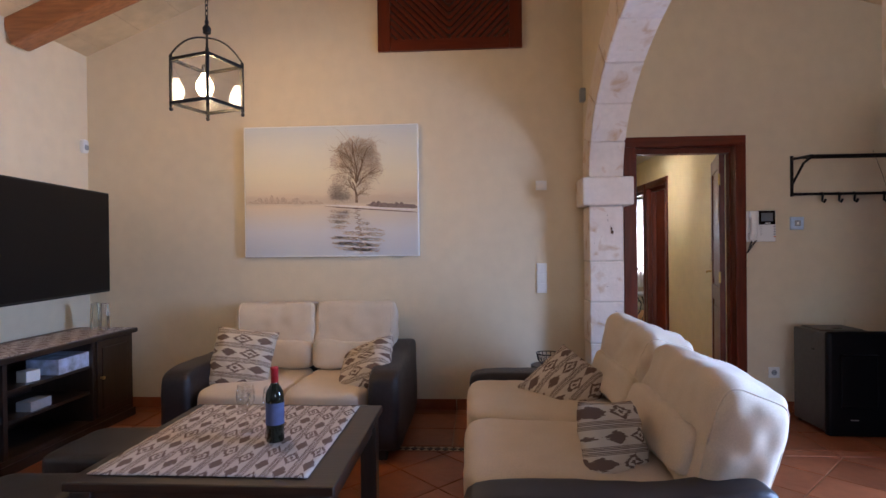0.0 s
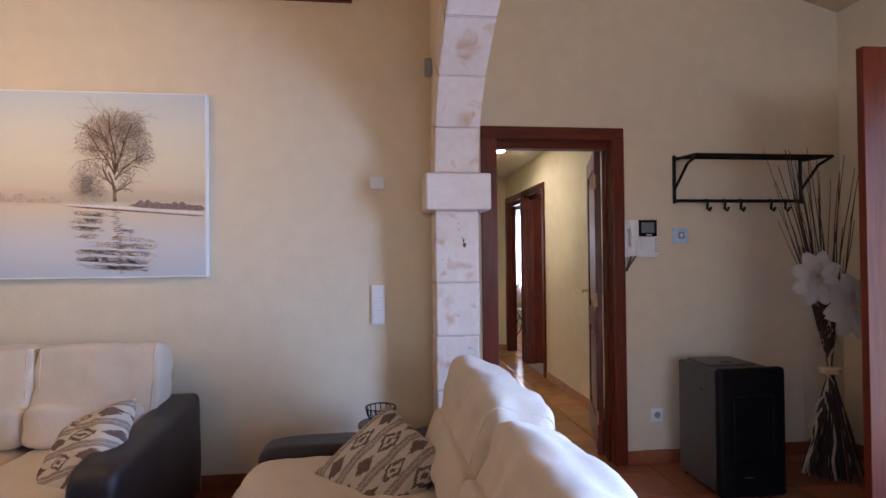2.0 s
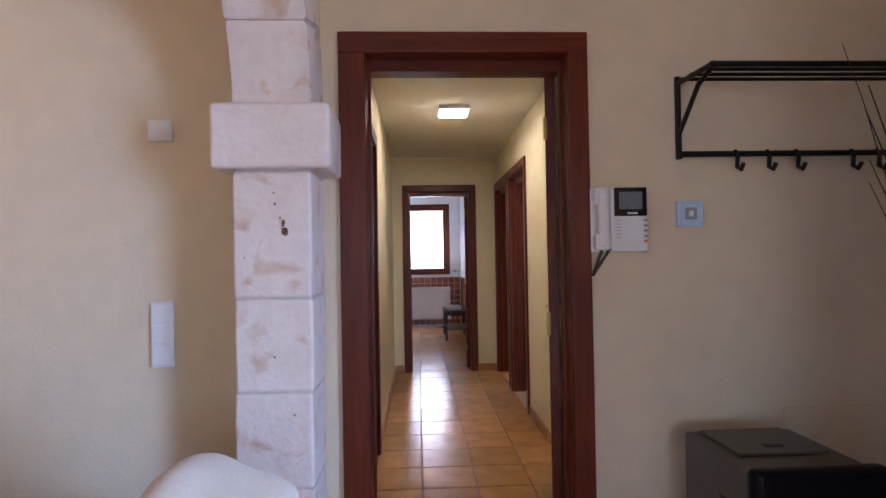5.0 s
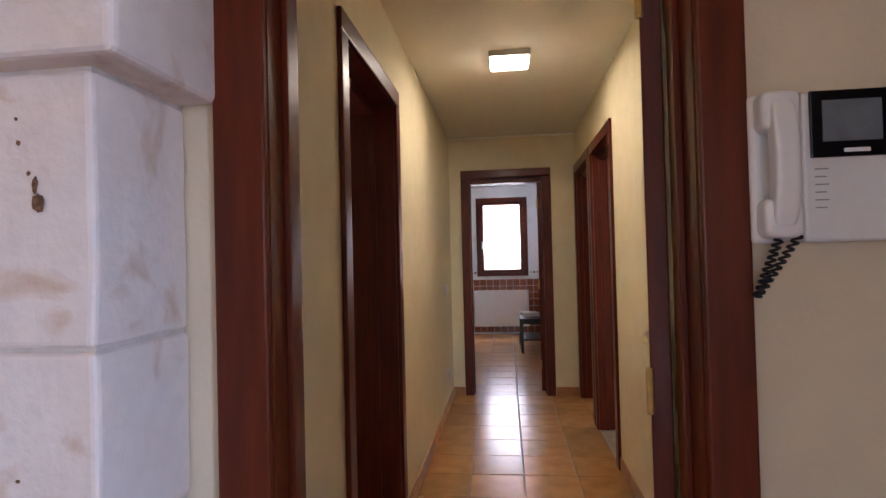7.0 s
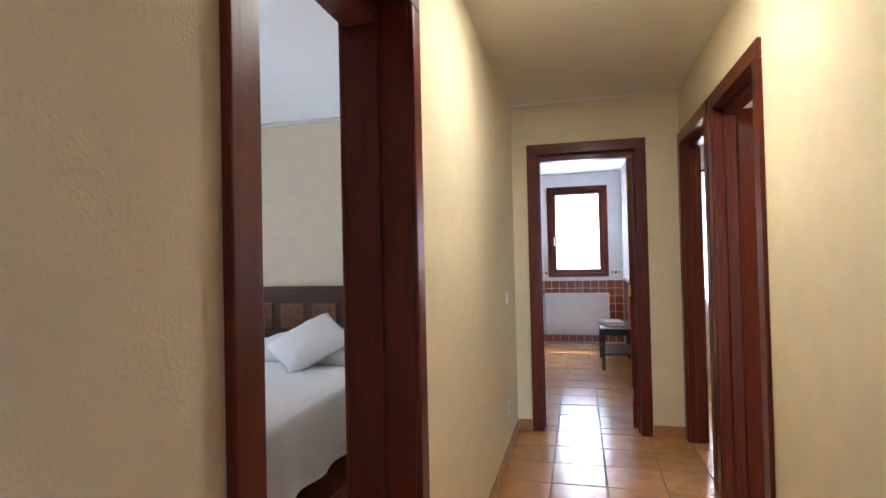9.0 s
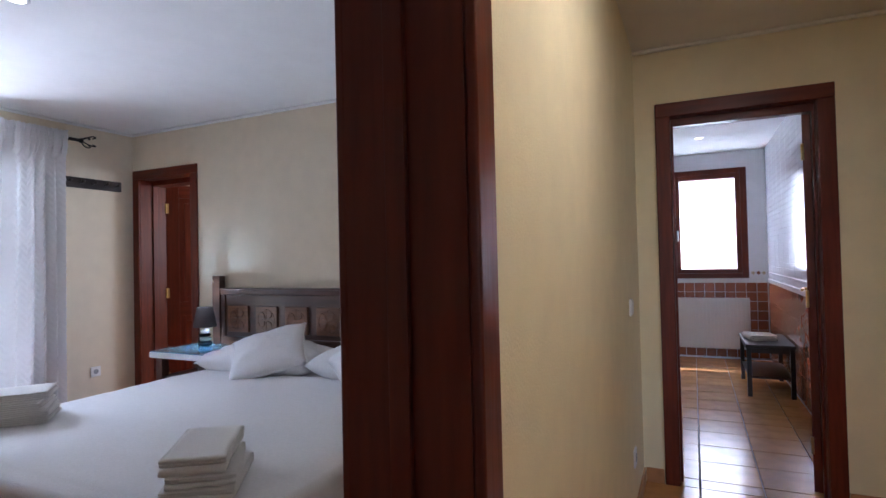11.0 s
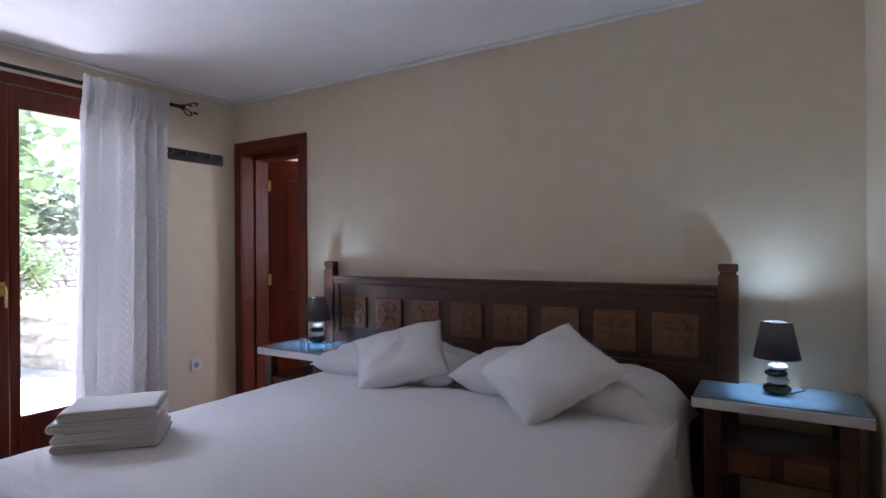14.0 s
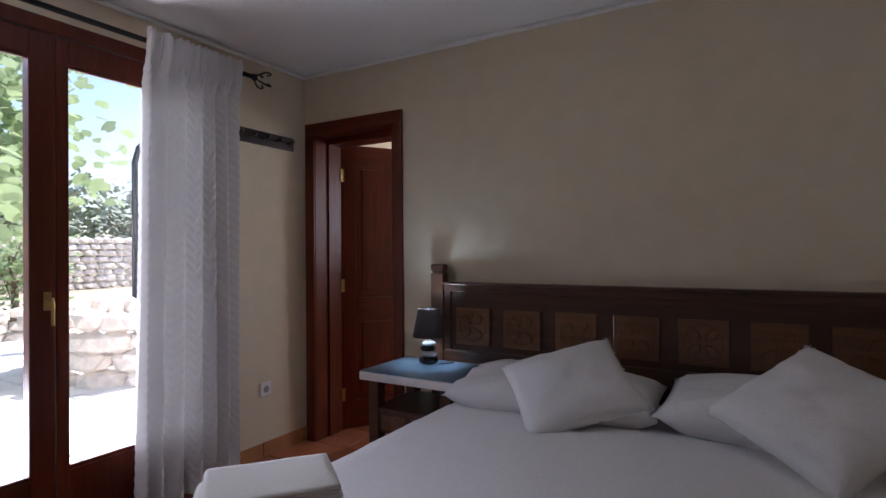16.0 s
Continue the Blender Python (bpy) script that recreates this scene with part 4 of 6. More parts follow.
def ink_limb(bm, p, ang, length, width, k, rnd):
    """A bent, tapering printed branch with its twigs."""
    for i in range(3):
        q = p + Vector((math.sin(ang), 0, math.cos(ang))) * length / 3
        side = Vector((math.cos(ang), 0, -math.sin(ang)))
        vs = [bm.verts.new(v) for v in (p - side * width, p + side * width, q + side * width * 0.78, q - side * width * 0.78)]
        bm.faces.new(vs)
        for n_twig in range(2 if k else 0):
            ink_limb(bm, p.lerp(q, rnd.random()), ang + rnd.choice((-1, 1)) * rnd.uniform(0.35, 0.9), length * rnd.uniform(0.40, 0.60), width * 0.5, k - 1, rnd)
        p, width = q, width * 0.78
        ang += rnd.uniform(-0.28, 0.28)


bm = bmesh.new()
root = Vector((TX + 0.005, -0.0034, TZ))
ink_limb(bm, root, -0.03, 0.17, 0.011, 0, rnd)
for h, ang, ln in ((0.05, 0.95, 0.11), (0.08, -0.75, 0.15), (0.12, 0.60, 0.22), (0.15, -0.45, 0.27), (0.165, 0.02, 0.33), (0.16, 0.30, 0.29), (0.165, -0.18, 0.30)):
    ink_limb(bm, root + Vector((0, 0, h)), ang, ln, 0.0052, 2, rnd)
part("printed_tree", bm, tree_ink, print_ob)


def ink_spots(count, flip, y, long, size, seed):
    """Flecks inside the clumps; the mirrored ones are drawn out sideways by ripples."""
    rnd = random.Random(seed)
    bm = bmesh.new()
    for k in range(count):
        cx, cz, cr = rnd.choices(CLUMPS, [c[2] ** 2 for c in CLUMPS])[0]
        a, rr = rnd.uniform(0, 2 * math.pi), rnd.random() ** 0.55
        x, z = TX + cx + cr * rr * math.cos(a), TZ + cz + cr * rr * math.sin(a)
        if flip:
            z = TZ - 0.045 - (z - TZ) * 0.78
            if z < -0.485 or math.sin(z * 150 + 9 * x) < -0.45:
                continue
            x += 0.018 * math.sin(z * 90)
        s = rnd.uniform(*size)
        ring = [(x + s * long * math.cos(q) * rnd.uniform(0.7, 1.2), z + s * math.sin(q) * rnd.uniform(0.6, 1.2)) for q in (0, 1.26, 2.51, 3.77, 5.03)]
        bm.faces.new([bm.verts.new((px, y, pz)) for px, pz in ring])
    return bm


part("printed_foliage", ink_spots(5200, False, -0.0026, 1.2, (0.0018, 0.0050), 5), tree_mist, print_ob)["kind"] = "stuff"
part("printed_ripples", ink_spots(3600, True, -0.0026, 4.0, (0.0012, 0.0030), 6), tree_mist, print_ob)["kind"] = "stuff"
bm = bmesh.new()
for k in range(34):
    z = TZ - 0.05 - 0.0105 * k
    x = TX + 0.005 + 0.012 * math.sin(k * 1.7) + 0.0012 * k
    wd = 0.024 - 0.0003 * k + 0.010 * math.sin(k * 2.3)
    bm.faces.new([bm.verts.new(p) for p in ((x - wd, -0.0031, z), (x, -0.0031, z - 0.003), (x + wd, -0.0031, z), (x, -0.0031, z + 0.003))])
part("printed_trunk_ripples", bm, tree_ink, print_ob)


def ink_bank(xa, xb, za, zb, up, down, rough, y):
    bm = bmesh.new()
    n = 60
    top, low = [], []
    for k in range(n + 1):
        u = k / n
        x, z = xa + (xb - xa) * u, za + (zb - za) * u
        thin = min(1.0, 6 * u) * min(1.0, 12 * (1 - u) + 0.3)
        top.append(bm.verts.new((x, y, z + up * thin * (1 - rough + rough * 1.8 * abs(noise.noise(Vector((x * 22, za * 9, 0))))))))
        low.append(bm.verts.new((x, y, z - down * thin)))
    for k in range(n):
        bm.faces.new((low[k], low[k + 1], top[k + 1], top[k]))
    return bm


part("printed_far_shore", ink_bank(-0.688, -0.06, -0.085, -0.098, 0.060, 0.006, 0.8, -0.0020), tree_haze, print_ob)
part("printed_hedge", ink_bank(0.28, 0.688, -0.115, -0.135, 0.045, 0.012, 0.6, -0.0022), tree_dark, print_ob)
part("printed_bank", ink_bank(-0.06, 0.688, -0.108, -0.160, 0.009, 0.006, 0.2, -0.0038), snow_ink, print_ob)
part("printed_bank_shadow", ink_bank(-0.06, 0.688, -0.119, -0.176, 0.004, 0.005, 0.3, -0.0041), tree_dark, print_ob)

# slatted vent high in the wall
vent = thing("roof_vent", (-0.352, LN, 2.83), "mahogany framed vent with slanting slats high in the wall", "vent")
VW, VH = 0.565, 0.62
for a in ((-VW, -VW + 0.10, 0, VH), (VW - 0.10, VW, 0, VH)):
    part("frame_side", box(a[0], a[1], -0.035, 0.0, a[2], a[3], 0.005), M_MAHOGANY, vent)
for z in (0.0, VH - 0.09):
    part("frame_rail", box(-VW + 0.10, VW - 0.10, -0.033, 0.0, z, z + 0.09, 0.004), M_MAHOGANY_X, vent)
part("backing", box(-VW + 0.09, VW - 0.09, -0.008, -0.001, 0.08, VH - 0.08), M_DARKWOOD, vent)
for side in (-1, 1):
    for k in range(15):
        # 45 degree slats clipped to half of the frame
        zlow, zhigh = 0.09, VH - 0.09
        xa = side * (0.06 * k - 0.40)
        xb = xa + side * (zhigh - zlow)
        pa, pb = Vector((xa, 0, zlow)), Vector((xb, 0, zhigh))
        lim0, lim1 = 0.0, VW - 0.10
        ta = max(0.0, (lim0 - side * xa) / (zhigh - zlow))
        tb = min(1.0, (lim1 - side * xa) / (zhigh - zlow))
        if tb - ta < 0.05:
            continue
        qa, qb = pa.lerp(pb, ta), pa.lerp(pb, tb)
        L = (qb - qa).length
        mid = (qa + qb) / 2
        part("slat", moved(box(-L / 2, L / 2, -0.022, -0.008, -0.014, 0.014), pose(mid.x, 0, mid.z, 0, -45 * side, 0)), M_MAHOGANY_X, vent)

# motion sensor, switches, thermostat, door phone, sockets
def plate(name, at, turn, w, h, label, category, rows=1, d=0.010, mat=None, key_mat=None):
    o = thing(name, at, label, category, turn=turn)
    part("cover", box(-w / 2, w / 2, -d, 0, -h / 2, h / 2, 0.003), mat or M_PLASTIC, o)
    for k in range(rows):
        hh = (h - 0.012) / rows
        z = -h / 2 + 0.006 + hh * (k + 0.5)
        part("key", box(-w / 2 + 0.007, w / 2 - 0.007, -d - 0.004, -d + 0.0005, z - hh / 2 + 0.004, z + hh / 2 - 0.004, 0.002), key_mat or M_PLASTIC, o)
    return o


def socket(at, turn):
    o = thing("wall_socket", at, "white plastic wall socket above the skirting", "socket", "wall sockets", turn=turn)
    part("cover", box(-0.041, 0.041, -0.009, 0, -0.041, 0.041, 0.003), M_PLASTIC, o)
    part("well", moved(lathe([(0.021, 0), (0.021, 0.0015), (0.019, 0.002)], 20), pose(0, -0.009, 0, 90)), M_GREYPLASTIC, o, "grey round socket well")
    for sx in (-1, 1):
        part("pin_hole", moved(lathe([(0.003, 0), (0.003, 0.001)], 8), pose(sx * 0.009, -0.0108, 0, 90)), M_BLACKMATT, o)
    return o


plate("light_switch", (0.349, LN, 1.035), 0, 0.080, 0.232, "white triple light switch on the cream wall", "switch", 3)
plate("wall_button", (0.351, LN, 1.757), 0, 0.085, 0.073, "small white square wall unit", "wall unit", 1, 0.018)
plate("blank_cover", (-0.40, LN, 0.33), 0, 0.12, 0.12, "flat cream cover plate low on the wall", "cover plate", 0, 0.004, M_PLASTER)
socket((2.093, LN, 0.305), 0)
M_PALEBLUE = material("pale_blue_plastic", (0.50, 0.63, 0.80), 0.4)
th = plate("thermostat", (2.265, LN, 1.437), 0, 0.096, 0.096, "pale blue square thermostat with a grey dial", "thermostat", 1, 0.018, M_PALEBLUE, M_PALEBLUE)
part("dial", box(-0.022, 0.022, -0.0245, -0.0215, -0.022, 0.022, 0.002), M_GREYPLASTIC, th, "grey square dial")
part("dial_mark", box(-0.008, 0.008, -0.0258, -0.0243, -0.010, 0.010), M_PLASTIC, th)
sen = thing("motion_sensor", (LW, 4.27, 2.13), "small white motion sensor in the corner", "sensor", turn=90)
part("case", moved(soft(0.06, 0.045, 0.11, 5, 6, 0.0), pose(0, -0.022, 0)), M_PLASTIC, sen, smooth=True)
part("lens", moved(soft(0.045, 0.02, 0.045, 3, 6, 0.0), pose(0, -0.042, -0.01)), M_GREYPLASTIC, sen, smooth=True)
sp2 = thing("wall_speaker", (AX0, 4.22, 2.42), "small dark grey speaker on the arch wall", "speaker", turn=-90)
part("case", box(-0.03, 0.03, -0.04, 0.0, -0.05, 0.05, 0.008), M_GREYPLASTIC, sp2)

ph = thing("door_phone", (1.995, LN, 1.418), "white video door phone with a corded handset", "intercom")
part("base", box(-0.035, 0.105, -0.035, 0, -0.118, 0.118, 0.008, seg=3), M_PLASTIC, ph)
part("rest", box(-0.105, -0.036, -0.028, 0, -0.118, 0.118, 0.008, seg=3), M_PLASTIC, ph)
part("screen_frame", box(-0.022, 0.098, -0.040, -0.0345, 0.012, 0.116, 0.002), M_BLACK, ph, "black glossy screen surround")
part("screen", box(-0.005, 0.080, -0.042, -0.0395, 0.036, 0.100, 0.001), material("screen_grey", (0.16, 0.18, 0.20), 0.2), ph, "grey screen")
grip = soft(0.036, 0.030, 0.20, 6, 14, 0.0)
for v in grip.verts:
    v.co.y -= 0.014 * (1 - (v.co.z / 0.10) ** 2)
part("handset", moved(grip, pose(-0.072, -0.050, 0.004)), M_PLASTIC, ph, smooth=True)
for z in (0.085, -0.080):
    part("earpiece", moved(soft(0.058, 0.040, 0.062, 5, 8, 0), pose(-0.072, -0.042, z)), M_PLASTIC, ph, smooth=True)
coil = []
for k in range(150):
    u, a = k / 149, k * 0.85
    sway = (-0.068 - 0.075 * u) if u < 0.5 else (-0.1055 + 0.130 * (u - 0.5))
    coil.append((sway + 0.006 * math.cos(a), -0.032 + 0.006 * math.sin(a), -0.108 - 0.095 * (1 - abs(2 * u - 1))))
part("coiled_cord", tube(coil, 0.0023, 5), M_BLACKMATT, ph, "black coiled cord")
M_ORANGE = material("orange_plastic", (0.75, 0.16, 0.03), 0.4)
for k in range(5):
    part("button", box(0.086, 0.099, -0.0395, -0.0345, -0.004 - 0.019 * k - 0.004, -0.004 - 0.019 * k + 0.004, 0.001), M_ORANGE if k == 4 else M_GREYPLASTIC, ph, "orange button" if k == 4 else "")
for k in range(6):
    part("lettering_bar", box(-0.016, 0.004 - 0.003 * (k % 2), -0.0358, -0.0345, -0.006 - 0.012 * k, -0.004 - 0.012 * k), M_GREYPLASTIC, ph)
part("lettering_bar", box(0.025, 0.062, -0.0412, -0.0398, 0.019, 0.025), M_PLASTIC, ph, "white bar under the screen")

# coat rack with hat shelf
rk = thing("coat_rack", (2.67, LN, 1.79), "black iron hat and coat rack with hooks on the wall", "coat rack")
RW = 0.44
part("wall_bar", tube([(-RW, -0.03, -0.135), (RW, -0.03, -0.135)], 0.011, 8), M_IRON, rk)
for sx in (-1, 1):
    part("upright", tube([(sx * RW, -0.012, -0.15), (sx * RW, -0.012, 0.155)], 0.011, 8), M_IRON, rk)
    part("bracket", tube([(sx * RW, -0.012, 0.13), (sx * RW, -0.26, 0.12)], 0.009, 8), M_IRON, rk)
    part("brace", tube([(sx * RW, -0.016, -0.06), (sx * RW, -0.16, 0.08), (sx * RW, -0.255, 0.11)], 0.009, 8), M_IRON, rk)
for k in range(4):
    y = -0.06 - 0.066 * k
    part("shelf_rod", tube([(-RW - 0.01, y, 0.132 - 0.005 * k), (RW + 0.01, y, 0.132 - 0.005 * k)], 0.010 if k == 3 else 0.007, 8), M_IRON, rk)
for hx in (-0.24, -0.12, -0.01, 0.20, 0.30):
    part("hook", tube([(hx, -0.035, -0.125), (hx, -0.05, -0.15), (hx, -0.045, -0.185), (hx, -0.07, -0.20), (hx, -0.085, -0.18)], 0.008, 7), M_IRON, rk)

# pellet stove
sv = thing("pellet_stove", (2.345, 4.00, 0), "boxy dark grey pellet stove with a black glass front", "stove")
part("body", box(-0.185, 0.185, -0.16, 0.20, 0.02, 0.68, 0.012, seg=3), M_STOVE, sv)
part("front", box(-0.195, 0.195, -0.215, -0.16, 0.006, 0.70, 0.022, seg=4), M_SCREEN, sv, "black glossy front")
part("fire_glass", box(-0.12, 0.12, -0.2185, -0.2145, 0.20, 0.55, 0.01), M_SCREEN, sv)
part("hopper_lid", box(-0.14, 0.14, -0.05, 0.18, 0.681, 0.690, 0.004), M_STOVE, sv)
part("lid_grip", box(-0.03, 0.03, -0.005, 0.02, 0.690, 0.694, 0.002), M_BLACKMATT, sv)
part("name_bar", box(-0.055, -0.005, -0.2165, -0.2145, 0.115, 0.121), M_CHROME, sv, "small pale lettering bar")
part("side_latch", box(-0.190, -0.1845, -0.05, -0.025, 0.55, 0.562, 0.001), M_BLACKMATT, sv)
for sx in (-1, 1):
    for y in (-0.14, 0.17):
        part("foot", moved(lathe([(0.018, 0), (0.02, 0.004), (0.015, 0.021)], 12), pose(sx * 0.15, y, 0)), M_BLACKMATT, sv)
plate("wall_hatch", (2.86, LN, 0.36), 0, 0.50, 0.70, "flat plaster hatch with a fine seam behind the stove", "hatch", 0, 0.002, M_PLASTER)

# bundle of dry branches with two cloth flowers
bd = thing("branch_bundle", (3.02, 4.02, 0), "sheaf of dark dry twigs tied with cord, with big white flowers", "dried branches")
rnd = random.Random(11)
M_TWIG = material("dry_twig", (0.055, 0.030, 0.020), 0.8, spread=0.3, grain=30, random_value=0.3)
M_PALETWIG = material("pale_twig", (0.60, 0.46, 0.30), 0.8, spread=0.2, grain=30)
for k in range(78):
    a = rnd.uniform(0, 2 * math.pi)
    pale = k % 9 == 0
    r0, r2 = rnd.uniform(0.03, 0.16), rnd.uniform(0.05, 0.36)
    a2 = a + math.pi + rnd.uniform(-0.6, 0.6)
    top = rnd.uniform(0.9, 1.95) if not pale else rnd.uniform(0.9, 1.2)
    pts = []
    for i in range(12):
        u = i / 11
        z = top * u
        if z < 0.62:
            w = 1 - z / 0.62
            x, y = r0 * w * math.cos(a), r0 * w * math.sin(a)
        else:
            w = ((z - 0.62) / (1.95 - 0.62)) ** 1.15
            x, y = r2 * w * math.cos(a2) * 1.15 - 0.17 * w, r2 * w * math.sin(a2) * 0.7
        wig = 0.035 if pale else 0.008
        x += wig * math.sin(z * (22 if pale else 7) + k) * (0.4 + u)
        y += wig * 0.5 * math.cos(z * 9 + k)
        x = min(x, 0.36)
        y = min(max(y, -0.30), 0.28)
        pts.append((x, y, z))
    part("twig", tube(pts, rnd.uniform(0.0045, 0.0085) if not pale else 0.009, 5, taper=0.25), M_PALETWIG if pale else M_TWIG, bd)
part("cord", lathe([(0.052, 0.60), (0.058, 0.605), (0.058, 0.635), (0.052, 0.64)], 20), M_PALETWIG, bd, "tied raffia cord")
M_PETAL = cloth_sheer("cloth_petal", (0.90, 0.87, 0.82), 0.2)
for fx, fy, fz, sz, tilt in ((-0.32, -0.25, 1.18, 0.16, 20), (-0.14, -0.29, 1.03, 0.19, -15)):
    fl = part("flower", moved(soft(0.05, 0.05, 0.05, 2, 6, 0.006, 30), pose(fx, fy - 0.03, fz)), M_PALETWIG, bd, "tan flower centre", True)
    for lay, cnt, ln, lift in ((0, 8, sz * 0.9, 6), (1, 6, sz * 0.62, 30)):
        for k in range(cnt):
            bm = bmesh.new()
            g = {}
            for i in range(8):
                for j in range(5):
                    u, v = i / 7, j / 4 * 2 - 1
                    w = 0.36 * ln * math.sin(math.pi * min(1, 0.10 + u * 0.86)) ** 0.7
                    g[i, j] = bm.verts.new((v * w, -0.012 - 0.05 * ln * math.cos(v) + 0.16 * ln * (u - 0.4) ** 2 * (1 + v * v), 0.012 + u * ln))
            for i in range(7):
                for j in range(4):
                    bm.faces.new((g[i, j], g[i, j + 1], g[i + 1, j + 1], g[i + 1, j]))
            bmesh.ops.solidify(bm, geom=bm.faces[:], thickness=0.0025)
            moved(bm, pose(fx, fy - 0.01 * lay, fz, 0, 360 * k / cnt + 24 * lay + tilt, 0) @ pose(0, 0, 0, lift, 0, 0))
            part("petal", bm, M_PETAL, fl, smooth=True)

# open entrance door leaf and its frame
ent = thing("entrance_door_frame", (0, 0, 0), "mahogany frame of the open entrance", "door frame", kind="structure")
for ya, yb in ((1.42, 1.46), (3.20, 3.24)):
    part("jamb", box(LE + 0.002, LE + 0.298, ya, yb, 0, 2.25), M_MAHOGANY, ent)
part("head", box(LE + 0.002, LE + 0.298, 1.46, 3.20, 2.21, 2.25), M_MAHOGANY, ent)
door_leaf("entrance_door", pose(LE - 0.03, 3.235, 0, 0, 0, 178), 0.90, "open mahogany entrance door standing into the room", height=2.23, handle_y=())

# wire bowl on a low stand behind the sofa arm
side = thing("side_table", (0.36, 4.10, 0), "low round dark side table between sofa and wall", "table")
part("tabletop", lathe([(0.120, 0.385), (0.125, 0.39), (0.125, 0.405), (0.120, 0.41)], 28), M_DARKWOOD, side)
part("stem", lathe([(0.10, 0), (0.10, 0.015), (0.02, 0.03), (0.02, 0.385)], 18), M_DARKWOOD, side)
bw = thing("wire_bowl", (0.36, 4.10, 0.41), "small dark wire bowl on the side table", "bowl")
for z, r in ((0.004, 0.045), (0.085, 0.082)):
    part("wire_ring", tube([(r * math.cos(q), r * math.sin(q), z) for q in [i * math.pi / 14 for i in range(29)]], 0.004, 6), M_IRON, bw)
for k in range(16):
    q = 2 * math.pi * k / 16
    part("wire", tube([(0.045 * math.cos(q), 0.045 * math.sin(q), 0.004), (0.072 * math.cos(q), 0.072 * math.sin(q), 0.04), (0.082 * math.cos(q), 0.082 * math.sin(q), 0.085)], 0.003, 5), M_IRON, bw)


# ---- hall things ----
hp = thing("ceiling_lamp", (1.546, 6.5, CEIL), "square lit white LED ceiling lamp in the hall", "lamp")
part("housing", box(-0.115, 0.115, -0.115, 0.115, -0.034, 0.0, 0.004), M_PLASTIC, hp)
part("diffuser", box(-0.105, 0.105, -0.105, 0.105, -0.042, -0.0335, 0.003), M_PANEL, hp, "glowing warm white diffuser")
plate("light_switch", (HW, 4.665, 0.955), 90, 0.082, 0.115, "white double light switch on the hall wall", "switch", 2)
plate("light_switch", (HW, 8.02, 1.02), 90, 0.080, 0.080, "white single switch near the hall's end", "switch", 1)
socket((HW, 8.02, 0.30), 90)
setting("trim_hall_cornice", box(HW, HE, HN - 0.03, HN, CEIL - 0.022, CEIL - 0.001, 0.008), M_HALL_CEIL, "slim painted cornice at the hall's end", "trim")

# ---- bathroom ----
win = thing("window_bathroom", (0, 0, 0), "mahogany casement window with a white sheer curtain", "window", kind="structure")
wx0, wx1, wz0, wz1 = BWIN
for a in ((wx0, wx0 + 0.07, wz0, wz1), (wx1 - 0.07, wx1, wz0, wz1)):
    part("frame_side", box(a[0], a[1], BTN - 0.02, BTN + 0.06, a[2], a[3], 0.004), M_MAHOGANY, win)
for z in ((wz0, wz0 + 0.06), (wz1 - 0.06, wz1)):
    part("frame_rail", box(wx0 + 0.07, wx1 - 0.07, BTN - 0.02, BTN + 0.06, z[0], z[1], 0.004), M_MAHOGANY_X, win)
for a in ((wx0 + 0.071, wx0 + 0.125), (wx1 - 0.125, wx1 - 0.071)):
    part("sash_stile", box(a[0], a[1], BTN - 0.03, BTN + 0.03, wz0 + 0.061, wz1 - 0.061, 0.004), M_MAHOGANY, win)
for z in ((wz0 + 0.061, wz0 + 0.115), (wz1 - 0.125, wz1 - 0.061)):
    part("sash_rail", box(wx0 + 0.125, wx1 - 0.125, BTN - 0.029, BTN + 0.03, z[0], z[1], 0.004), M_MAHOGANY_X, win)
part("pane", box(wx0 + 0.125, wx1 - 0.125, BTN + 0.01, BTN + 0.016, wz0 + 0.115, wz1 - 0.125), M_PANE, win).visible_shadow = False
bm = box(wx0 + 0.085, wx0 + 0.105, BTN - 0.036, BTN - 0.03, 1.44, 1.56, 0.002)
tube([(wx0 + 0.095, BTN - 0.036, 1.53), (wx0 + 0.095, BTN - 0.07, 1.53), (wx0 + 0.095, BTN - 0.075, 1.43)], 0.008, 8, bm)
part("handle", bm, M_CHROME, win, "pale metal handle")
sh = bmesh.new()
g = {}
for i in range(70):
    for j in range(12):
        u = i / 69
        g[i, j] = sh.verts.new((wx0 + 0.128 + u * (wx1 - wx0 - 0.256), BTN - 0.035 + 0.006 * math.sin(u * 60 + 0.4 * math.sin(j)), wz0 + 0.150 + (wz1 - wz0 - 0.290 + 0.004 * math.sin(u * 60)) * j / 11))
for i in range(69):
    for j in range(11):
        sh.faces.new((g[i, j], g[i + 1, j], g[i + 1, j + 1], g[i, j + 1]))
part("sheer_curtain", sh, M_SHEER, win, "white gathered sheer curtain", True)
rod = tube([(wx0 + 0.12, BTN - 0.036, wz1 - 0.135), (wx1 - 0.12, BTN - 0.036, wz1 - 0.135)], 0.004, 6)
part("curtain_wire", rod, M_BRASS, win)

rad = thing("radiator", (1.397, BTN - 0.003, 0.13), "white ribbed panel radiator under the bathroom window", "radiator")
bm = box(-0.455, 0.455, -0.10, -0.035, 0, 0.60, 0.008)
part("panel", bm, M_PLASTIC, rad)
for k in range(22):
    x = -0.43 + 0.041 * k
    part("rib", box(x - 0.013, x + 0.013, -0.104, -0.0995, 0.03, 0.57, 0.002), M_PLASTIC, rad)
part("top_grille", box(-0.45, 0.45, -0.098, -0.037, 0.600, 0.606, 0.001), M_PLASTIC, rad)
part("bracket", box(-0.3, -0.27, -0.036, -0.001, 0.2, 0.4), M_PLASTIC, rad)
part("bracket", box(0.27, 0.3, -0.036, -0.001, 0.2, 0.4), M_PLASTIC, rad)
